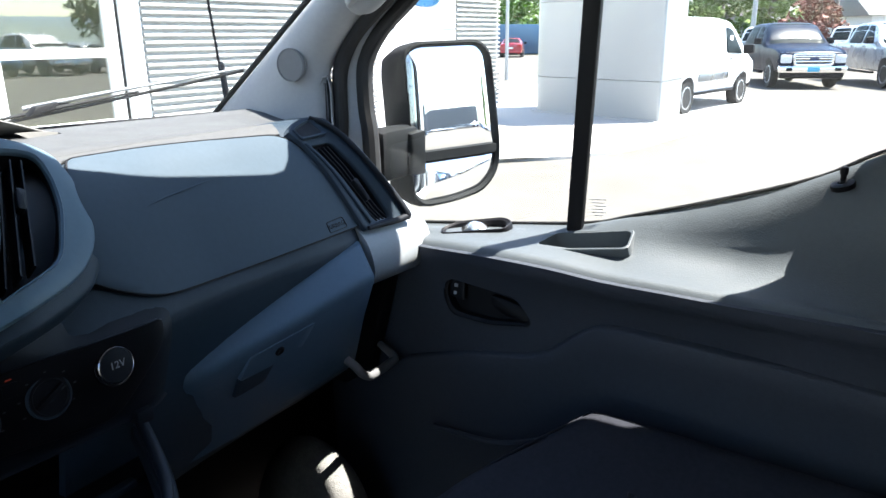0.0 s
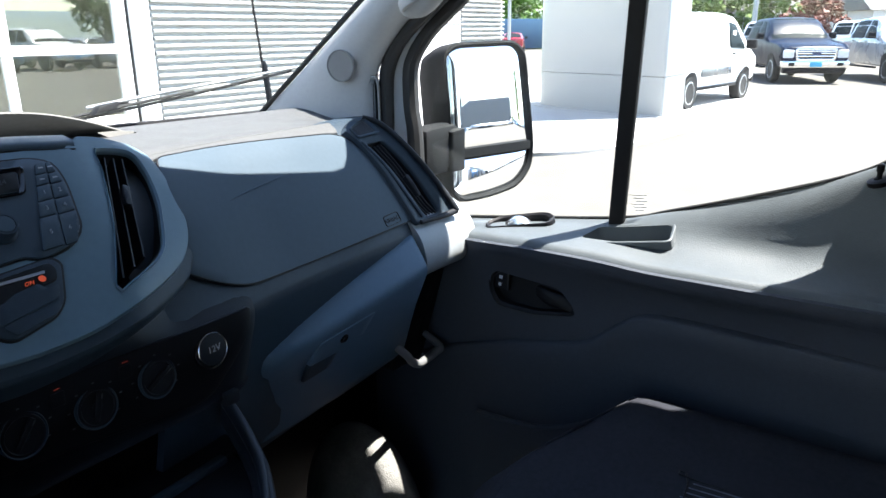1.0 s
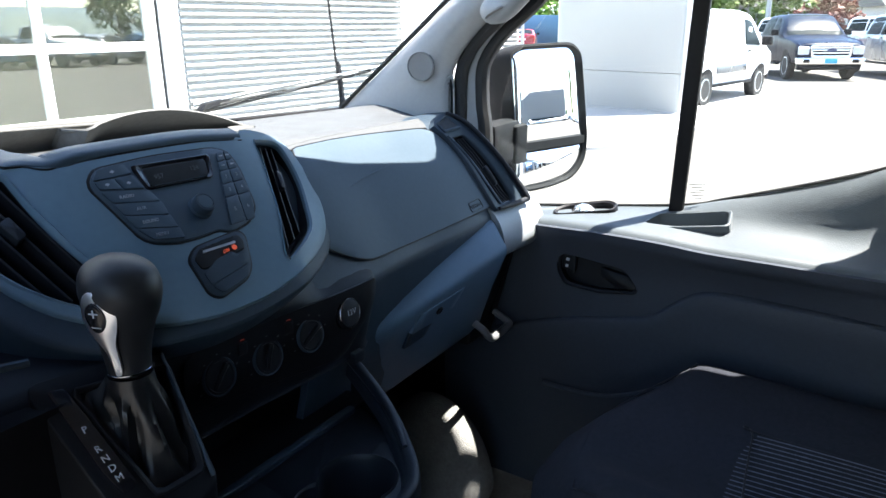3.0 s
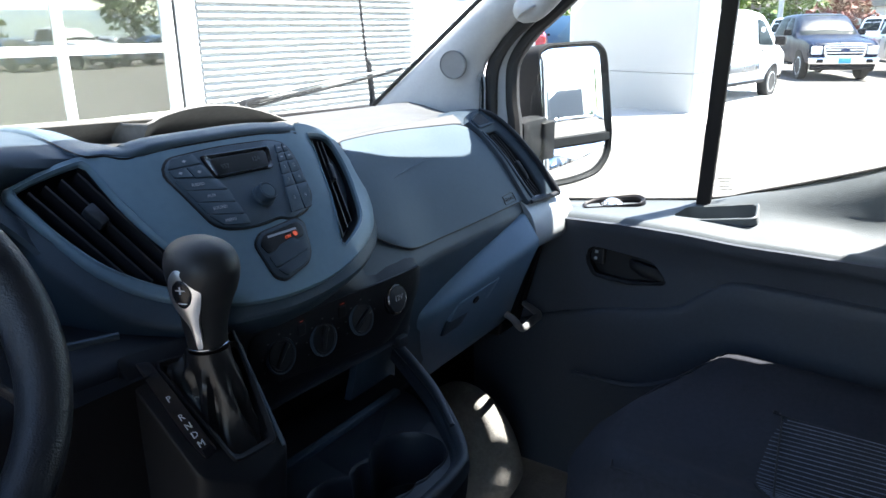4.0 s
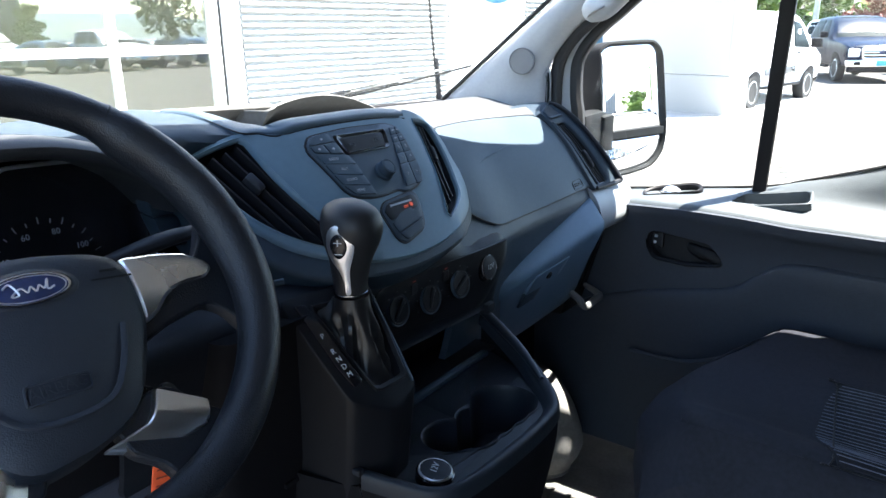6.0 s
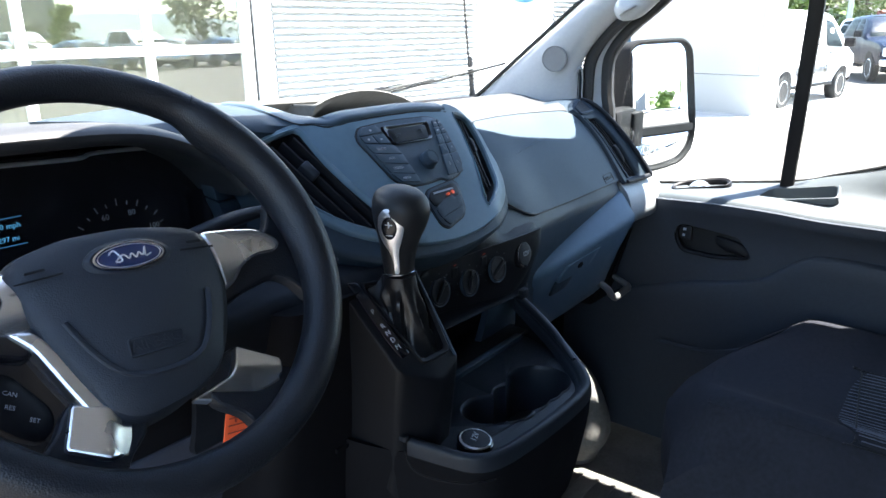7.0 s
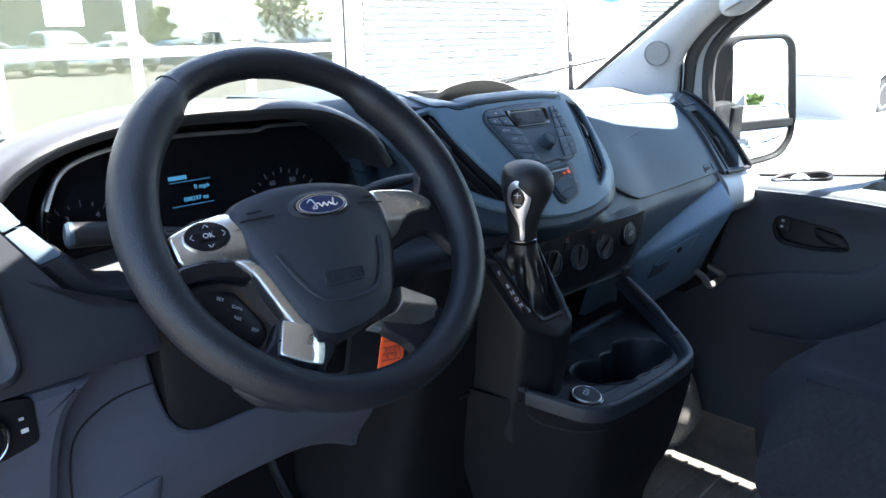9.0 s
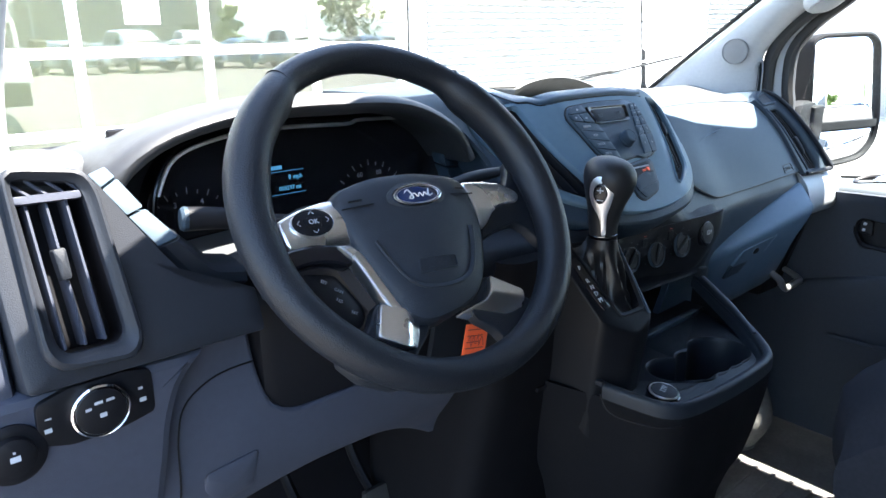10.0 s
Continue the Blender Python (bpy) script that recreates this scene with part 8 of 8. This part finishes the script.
def pickup(paint, name, label, bright=True):
    rows = [(-2.95, 0.62, 1.25, 1.30, 0.86, 0.95, 0.93), (-2.9, 0.55, 1.28, 1.33, 0.90, 0.98, 0.95), (-1.15, 0.48, 1.28, 1.33, 0.93, 1.0, 0.95), (-1.05, 0.46, 1.28, 1.86, 0.93, 1.0, 0.76), (-0.6, 0.46, 1.28, 1.93, 0.93, 1.0, 0.78),
            (0.35, 0.46, 1.27, 1.93, 0.93, 1.0, 0.77), (0.95, 0.46, 1.25, 1.62, 0.93, 1.0, 0.82), (1.35, 0.46, 1.22, 1.30, 0.93, 1.0, 0.90), (2.3, 0.48, 1.14, 1.20, 0.93, 0.99, 0.88), (2.72, 0.55, 1.02, 1.10, 0.90, 0.96, 0.84), (2.80, 0.62, 0.98, 1.02, 0.80, 0.88, 0.78)]

    def extra(car, half):
        gf = flat((2.80, 0, 0.88), (0, 1, 0), (0, 0, 1))
        part("grille", plate(rounded([(-0.52, -0.16), (0.52, -0.16), (0.56, 0.14), (-0.56, 0.14)], 0.05), gf, 0.05, 0.01, w=0.03), BLACK, car)
        part("grille_frame", surround(rounded([(-0.56, -0.19), (0.56, -0.19), (0.60, 0.17), (-0.60, 0.17)], 0.05), rounded([(-0.50, -0.13), (0.50, -0.13), (0.54, 0.12), (-0.54, 0.12)], 0.04), gf, 0.04, 0.01, 40, 0.045, 0.045), CHROME, car, "bright grille frame")
        for z in (-0.06, 0.02, 0.085):
            part("grille_bar", block((2.82, -0.53, 0.88 + z - 0.022), (2.855, 0.53, 0.88 + z + 0.022), 0.008), CHROME, car)
        part("grille_badge", plate([(0.13 * math.cos(a), 0.055 * math.sin(a)) for a in [2 * math.pi * k / 24 for k in range(24)]], flat((2.86, 0, 0.90), (0, 1, 0), (0, 0, 1)), 0.02, 0.004, w=0.01), EMBLEM, car)
        part("bumper", block((2.66, -0.97, 0.48), (2.90, 0.97, 0.70), 0.06), CHROME, car, "bright chrome bumper")
        part("air_dam", block((2.62, -0.90, 0.32), (2.80, 0.90, 0.50), 0.04), BLACK, car)
        part("front_plate", block((2.895, -0.17, 0.52), (2.91, 0.17, 0.66), 0.004), PLATECOL, car)
        for sg in (-1, 1):
            part("headlamp", block((2.60, sg * 0.60, 0.76), (2.82, sg * 0.93, 1.02), 0.05), LAMPGLASS, car)
            part("fog_lamp", block((2.88, sg * 0.60, 0.54), (2.915, sg * 0.78, 0.64), 0.02), BLACK, car)
            part("side_step", block((-0.9, sg * 0.86, 0.40), (0.95, sg * 1.0, 0.46), 0.02), BLACK, car)
            part("tail_lamp", block((-2.97, sg * 0.80, 0.95), (-2.90, sg * 0.97, 1.25), 0.02), TAILRED, car)
        part("price_sheet", block((0.50, -0.02, 1.55), (0.505, -0.20, 1.74), 0.001), PAPER, car)
    return vehicle(name, label, paint, rows, (-1.85, 1.85), 0.41, [[(0.10, 1.30), (0.86, 1.30), (0.78, 1.40), (0.42, 1.83), (0.10, 1.85)], [(-0.95, 1.30), (0.02, 1.30), (0.02, 1.85), (-0.88, 1.83)]], ((1.30, 1.30), (0.42, 1.90)), ((-1.12, 1.36), (-1.05, 1.82)), extra, "pickup truck")


def cargo_van(paint, name, label):
    rows = [(-2.25, 0.50, 1.10, 1.70, 0.78, 0.86, 0.72), (-2.18, 0.42, 1.12, 1.83, 0.84, 0.90, 0.76), (-1.0, 0.36, 1.12, 1.86, 0.86, 0.92, 0.79), (0.4, 0.36, 1.12, 1.85, 0.86, 0.92, 0.79), (0.95, 0.36, 1.12, 1.74, 0.86, 0.92, 0.78),
            (1.45, 0.36, 1.10, 1.42, 0.86, 0.92, 0.80), (1.78, 0.38, 1.04, 1.16, 0.86, 0.91, 0.80), (2.20, 0.42, 0.92, 0.99, 0.82, 0.86, 0.74), (2.32, 0.50, 0.80, 0.86, 0.70, 0.76, 0.64)]

    def extra(car, half):
        for sg in (-1, 1):
            part("side_moulding", block((-0.98, sg * 0.915, 0.62), (0.55, sg * 0.935, 0.78), 0.01), GREYPAINT, car)
            part("sill_strip", block((-1.1, sg * 0.86, 0.36), (1.0, sg * 0.90, 0.42), 0.01), BLACK, car)
            part("tail_lamp", block((-2.26, sg * 0.78, 0.95), (-2.16, sg * 0.90, 1.40), 0.02), TAILRED, car)
            part("headlamp", block((1.95, sg * 0.60, 0.80), (2.25, sg * 0.84, 0.98), 0.05), LAMPGLASS, car)
            part("panel_seam", block((-0.98, sg * 0.918, 1.18), (0.30, sg * 0.924, 1.20), 0.002), GREYPAINT, car)
        part("bumper", block((2.18, -0.80, 0.36), (2.36, 0.80, 0.60), 0.05), BLACK, car)
        part("price_sheet", block((0.62, -0.862, 1.24), (0.80, -0.868, 1.50), 0.001), PAPER, car)
    return vehicle(name, label, paint, rows, (-1.42, 1.45), 0.335, [[(0.42, 1.16), (1.30, 1.12), (1.22, 1.24), (0.86, 1.62), (0.42, 1.68)]], ((1.76, 1.16), (0.98, 1.72)), None, extra, "van")


def sedan(paint, name, label, tall=0.0):
    rows = [(-2.30, 0.45, 0.95 + tall, 1.02 + tall, 0.70, 0.78, 0.66), (-2.22, 0.34, 0.98 + tall, 1.06 + tall, 0.82, 0.87, 0.74), (-1.70, 0.28, 0.99 + tall, 1.12 + tall, 0.86, 0.90, 0.72), (-0.95, 0.26, 0.98 + tall, 1.40 + tall, 0.87, 0.91, 0.62), (-0.2, 0.26, 0.96 + tall, 1.47 + tall, 0.87, 0.91, 0.64),
            (0.45, 0.26, 0.95 + tall, 1.36 + tall, 0.87, 0.91, 0.64), (1.05, 0.26, 0.92 + tall, 1.0 + tall, 0.87, 0.91, 0.74), (1.75, 0.28, 0.84 + tall, 0.90 + tall, 0.85, 0.89, 0.74), (2.25, 0.36, 0.70 + tall, 0.76 + tall, 0.76, 0.80, 0.66), (2.34, 0.42, 0.62 + tall, 0.66 + tall, 0.60, 0.66, 0.56)]

    def extra(car, half):
        for sg in (-1, 1):
            part("tail_lamp", block((-2.31, sg * 0.48, 0.80), (-2.18, sg * 0.80, 0.95), 0.03), TAILRED, car)
            part("headlamp", block((1.98, sg * 0.50, 0.62 + tall), (2.26, sg * 0.78, 0.76 + tall), 0.05), LAMPGLASS, car)
        part("rear_bumper", block((-2.36, -0.78, 0.34), (-2.20, 0.78, 0.55), 0.05), paint, car)
        part("rear_plate", block((-2.33, -0.16, 0.66), (-2.315, 0.16, 0.78), 0.003), PAPER, car)
        part("grille", block((2.26, -0.45, 0.42), (2.35, 0.45, 0.62), 0.03), BLACK, car)
    return vehicle(name, label, paint, rows, (-1.35, 1.40), 0.33, [[(0.0, 1.0 + tall), (0.80, 0.98 + tall), (0.40, 1.30 + tall), (0.0, 1.38 + tall)], [(-1.05, 1.02 + tall), (-0.06, 1.0 + tall), (-0.06, 1.38 + tall), (-0.80, 1.34 + tall)]], ((1.08, 1.0 + tall), (0.35, 1.38 + tall)), ((-1.72, 1.10 + tall), (-0.95, 1.38 + tall)), extra)


def heading(x, y, dx, dy, z=0.0):
    return pose(x, y, z, 0, 0, math.degrees(math.atan2(dy, dx)))


wv = cargo_van(BODYWHITE, "cargo_van", "small white panel van parked by the pylon")
wv.matrix_basis = heading(16.95, 4.28, 2.8, -0.49) @ Matrix.Scale(1.06, 4)
bt = pickup(BLUEPAINT, "pickup_truck", "dark blue crew cab pickup truck with chrome grille, parked")
bt.matrix_basis = heading(26.9, 3.3, -0.91, -0.415)
st = pickup(SILVERPAINT, "pickup_truck", "silver crew cab pickup truck parked in the lot")
st.matrix_basis = heading(27.8, 0.20, -0.91, -0.415)
wp = pickup(BODYWHITE, "pickup_truck", "white crew cab pickup truck parked further back")
wp.matrix_basis = heading(37.0, 5.0, -0.62, -0.78)
copy_thing(wp, heading(34.0, 9.6, -0.62, -0.78))
copy_thing(wp, heading(41.0, 1.6, -0.62, -0.78))
rc = sedan(REDPAINT, "sedan", "red saloon car seen from behind, parked far off")
rc.matrix_basis = heading(53.5, 26.6, 0.92, 0.40)
dk = sedan(GREYPAINT, "sedan", "dark grey saloon car in a row of parked cars")
dk.matrix_basis = heading(56, 30.5, 0.92, 0.40)
# cars parked in a row on the far side of the lot, mirrored in the glass
bl = sedan(TEALPAINT, "sedan", "blue saloon car in a row of parked cars")
wt = sedan(SILVERPAINT, "sedan", "silver saloon car in a row of parked cars")
line_up = [bl, wt, wt, wp, st, bl, wt, wp, bl, wt, st, wt, bl, wp, wt, bl]
for k, src in enumerate(line_up):
    m = heading(-20 + 2.75 * k, -23.5 - 0.3 * (k % 3), 0.25, 1.0)
    if src in (bl, wt) and k < 2:
        src.matrix_basis = m
    else:
        copy_thing(src, m)
for k, src in enumerate((wp, wt, wt, wp, bl, wt, wp, dk, wt, bl)):
    copy_thing(src, heading(-12 + 4.1 * k, -32, 0.1, 1.0))


# ---- trees, shrubs, houses, poles ----
def tree(name, label, at, height, spread, leaf, seed, crown_low=0.28, trunk_r=0.16, leaves=1500, leaf_size=0.28):
    rnd = random.Random(seed)
    t = thing(name, at, label, "tree", "trees along the lot")
    o = Vector(at)
    top = o + V(rnd.uniform(-0.3, 0.3), rnd.uniform(-0.3, 0.3), height * 0.86)
    bm = sweep([o - V(0, 0, 0.1), o.lerp(top, 0.35) + V(rnd.uniform(-0.2, 0.2), rnd.uniform(-0.2, 0.2), 0), o.lerp(top, 0.7), top], [trunk_r, trunk_r * 0.75, trunk_r * 0.45, trunk_r * 0.12], 8, n=3)
    tips = []
    for k in range(14):
        f = crown_low + (0.92 - crown_low) * k / 13
        a = k * 2.4 + rnd.uniform(-0.5, 0.5)
        reach = spread * (0.55 + 0.45 * math.sin(math.pi * min(1, (f - crown_low) / (1 - crown_low) + 0.25))) * rnd.uniform(0.7, 1.0)
        p0 = o.lerp(top, f)
        p1 = p0 + V(math.cos(a) * reach, math.sin(a) * reach, reach * rnd.uniform(0.25, 0.6))
        sweep([p0, p0.lerp(p1, 0.5) + V(0, 0, -0.08 * reach), p1], [trunk_r * 0.32, trunk_r * 0.2, trunk_r * 0.06], 6, bm, 2)
        tips += [p1, p0.lerp(p1, 0.6)]
    tips.append(top)
    part("trunk", bm, BARK, t)
    verts, faces = [], []
    clumps = []
    for p in tips:
        for _ in range(3):
            clumps.append((p + V(rnd.gauss(0, 0.3), rnd.gauss(0, 0.3), rnd.gauss(0, 0.25)) * spread * 0.5, spread * rnd.uniform(0.16, 0.34)))
    for k in range(leaves):
        c, r = clumps[k % len(clumps)]
        d = V(rnd.gauss(0, 1), rnd.gauss(0, 1), rnd.gauss(0, 0.8)).normalized() * r * rnd.uniform(0.55, 1.05)
        q = c + d
        if q.z < o.z + 0.3:
            continue
        e1 = V(rnd.gauss(0, 1), rnd.gauss(0, 1), rnd.gauss(0, 0.6)).normalized()
        e2 = e1.cross(V(rnd.gauss(0, 1), rnd.gauss(0, 1), rnd.gauss(0, 1))).normalized()
        s = leaf_size * rnd.uniform(0.6, 1.3)
        i = len(verts)
        verts += [q - e1 * s, q + e2 * s * 0.5, q + e1 * s, q - e2 * s * 0.5]
        faces.append((i, i + 1, i + 2, i + 3))
    me = bpy.data.meshes.new("crown")
    me.from_pydata([tuple(v) for v in verts], [], faces)
    me.materials.append(leaf)
    ob = new("crown", me)
    ob.parent = t
    ob.matrix_parent_inverse = Matrix.Translation(-o)
    return t


def far(px, dist):
    """A spot on the ground in the direction that lies px to the right of the view's middle line at the start."""
    a = radians(90 - 57.9) - math.atan((px - 784) / 1254.6)
    return (dist * math.cos(a), dist * math.sin(a), 0.0)


k = 0
for px, dist, h, sp, leaf in ((900, 75, 9, 3.2, LEAF), (935, 82, 11, 3.6, LEAFLIGHT), (1215, 78, 11, 4.0, LEAF), (1262, 72, 7.5, 3.2, LEAFLIGHT), (1300, 88, 13, 4.6, LEAF), (1345, 70, 9, 3.4, LEAFLIGHT), (1395, 92, 13, 4.8, LEAF),
                              (1450, 85, 12, 4.4, LEAF), (1490, 74, 10, 3.8, LEAF), (1530, 80, 12, 4.2, LEAFLIGHT), (1575, 78, 11, 4.0, LEAF), (1630, 84, 12, 4.4, LEAF), (1420, 100, 15, 5.5, LEAF), (1250, 100, 14, 5.5, LEAF), (1540, 105, 15, 5.5, LEAF)):
    k += 1
    tree("tree", "leafy green broadleaf tree behind the lot", far(px, dist), h, sp, leaf, 100 + k, 0.12, 0.18, 2600, 0.30)
tree("tree", "dark red-leaved ornamental tree behind the lot", far(1412, 58), 4.6, 2.2, LEAFRED, 77, 0.10, 0.10, 2600, 0.20)
tree("tree", "young green street tree behind the van", (16.3, -36.4, 0), 4.0, 0.95, LEAFLIGHT, 78, 0.06, 0.10, 3200, 0.13)
tree("tree", "young green street tree behind the van", (-9.0, -34.0, 0), 7.0, 2.2, LEAF, 79, 0.22, 0.10, 2000, 0.18)
tree("tree", "young green street tree behind the van", (27.0, -40.0, 0), 6.5, 2.4, LEAF, 80, 0.22, 0.10, 2000, 0.20)


def cottage(at, w, d, h, ridge, turn, label):
    hs = thing("cottage", (0, 0, 0), label, "house")
    part("wall", block((-w / 2, -d / 2, 0), (w / 2, d / 2, h), 0.02), WALLWHITE, hs)
    roof = hexa([(-w / 2 - 0.4, -d / 2 - 0.4, h), (w / 2 + 0.4, -d / 2 - 0.4, h), (w / 2 + 0.4, d / 2 + 0.4, h), (-w / 2 - 0.4, d / 2 + 0.4, h), (-w / 2 - 0.4, -0.05, ridge), (w / 2 + 0.4, -0.05, ridge), (w / 2 + 0.4, 0.05, ridge), (-w / 2 - 0.4, 0.05, ridge)], 0.01)
    rf = part("roof", roof, ROOFGREY, hs, "grey shingle roof")
    part("chimney", block((w * 0.2, -0.3, h), (w * 0.2 + 0.6, 0.3, ridge + 0.7), 0.02), WALLWHITE, rf)
    for u in (-0.3, 0.0, 0.3):
        wd = part("window", block((u * w - 0.5, -d / 2 - 0.03, 1.0), (u * w + 0.5, -d / 2 + 0.02, 2.1), 0.01), CARGLASS, hs)
        part("sill", block((u * w - 0.6, -d / 2 - 0.10, 0.92), (u * w + 0.6, -d / 2, 1.0), 0.01), FRAMEWHITE, wd)
    x, y, z = at
    hs.matrix_basis = pose(x, y, 0, 0, 0, turn)
    return hs


cottage(far(1303, 76), 8, 6, 2.6, 4.3, -70, "single-storey house with a grey shingle roof")
cottage(far(1575, 66), 9, 7, 2.8, 5.0, -60, "pale single-storey house behind the trees")
shed = thing("storage_container", (0, 0, 0), "blue steel storage container far off", "container")
part("shell", block((-4.5, -1.2, 0.1), (4.5, 1.2, 2.6), 0.03), CONTAINERBLUE, shed)
x, y, z = far(893, 66)
shed.matrix_basis = pose(x, y, 0, 0, 0, -40)
for px, dist, h, r, m in ((1453, 60, 11, 0.13, POLEWOOD), (1472, 64, 10, 0.14, STEEL), (1315, 64, 5.0, 0.22, STEEL), (899, 28, 9, 0.07, STEEL), (1330, 70, 10, 0.10, POLEWOOD)):
    x, y, z = far(px, dist)
    pl = thing("utility_pole", (x, y, 0), "tall plain utility pole behind the lot" if m is POLEWOOD else "grey metal light pole", "pole")
    part("shaft", sweep([(x, y, -0.1), (x, y, h * 0.5), (x, y, h)], [r, r * 0.9, r * 0.75], 10), m, pl)
    if m is POLEWOOD:
        part("crossarm", block((x - 0.9, y - 0.06, h - 1.0), (x + 0.9, y + 0.06, h - 0.85), 0.01), m, pl)
a, b = Vector(far(1250, 66)), Vector(far(1480, 60))
solo("overhead_wire", sweep([a + V(0, 0, 7.2), a.lerp(b, 0.5) + V(0, 0, 5.6), b + V(0, 0, 4.2)], 0.02, 6), RUBBER, "thin black sagging overhead wire", "wire")
bm = bmesh.new()
rings = []
for px in range(700, 1900, 60):
    p, q = Vector(far(px, 66)), Vector(far(px, 120))
    rings.append([p + V(0, 0, 0.02), p.lerp(q, 0.2) + V(0, 0, 0.5), p.lerp(q, 0.5) + V(0, 0, 0.9), q + V(0, 0, 1.0)])
strip(bm, rings, closed=False)
solo("grass_verge", bm, GRASS, "bright green grass verge", "grass", kind="stuff")
solo("wheel_stop_line", block((40, -16, 0.004), (40.2, -4, 0.01), 0.001), PAPER, "white painted parking line", "road marking", kind="structure")

# buildings and hills behind, mirrored in the door mirror and the glass
off = thing("office_building", (0, 0, 0), "grey concrete commercial building behind the lot", "building")
part("wall", block((-20, -62, 0), (2.5, -50, 5.2), 0.05), OFFICE, off)
part("wall", block((2.5, -60, 0), (20.8, -52, 4.7), 0.05), OFFICE, off)
part("garage_door", block((17.2, -52.05, 0), (19.6, -51.9, 2.6), 0.03), CARGLASS, off)
for k in range(5):
    wd = part("window", block((-18 + 4.2 * k, -50.05, 1.0), (-15.4 + 4.2 * k, -49.95, 3.4), 0.02), CARGLASS, off)
    part("window_frame", block((-18.1 + 4.2 * k, -50.03, 3.4), (-15.3 + 4.2 * k, -49.93, 3.5), 0.01), FRAMEWHITE, wd)
part("roof_edge", block((-20.2, -62.2, 5.2), (2.7, -49.8, 5.5), 0.05), WALLWHITE, off)
for px, y, h in ((3.0, -30, 8), (4.5, -38, 9), (-6, -33, 8)):
    pl = thing("utility_pole", (px, y, 0), "grey metal light pole", "pole")
    part("shaft", sweep([(px, y, -0.1), (px, y, h * 0.5), (px, y, h)], [0.08, 0.07, 0.05], 8), STEEL, pl)
    part("lamp_head", block((px - 0.5, y - 0.12, h - 0.08), (px + 0.1, y + 0.12, h + 0.04), 0.03), STEEL, pl)
bm = bmesh.new()
rings = []
rnd = random.Random(5)
for k in range(121):
    a = 2 * math.pi * k / 120
    h = 55 + 28 * math.sin(3 * a + 1) + 16 * math.sin(7 * a) + 9 * math.sin(17 * a + 2)
    h *= 0.35 + 0.65 * ease(-0.2, 0.7, -math.sin(a))
    c, s = math.cos(a), math.sin(a)
    rings.append([V(c * 900, s * 900, -2), V(c * 960, s * 960, h * 0.55), V(c * 1060, s * 1060, h), V(c * 1250, s * 1250, h * 0.8)])
strip(bm, rings, closed=False)
solo("backdrop", bm, HILL, "hazy wooded hills on the horizon", "hills", kind="structure")
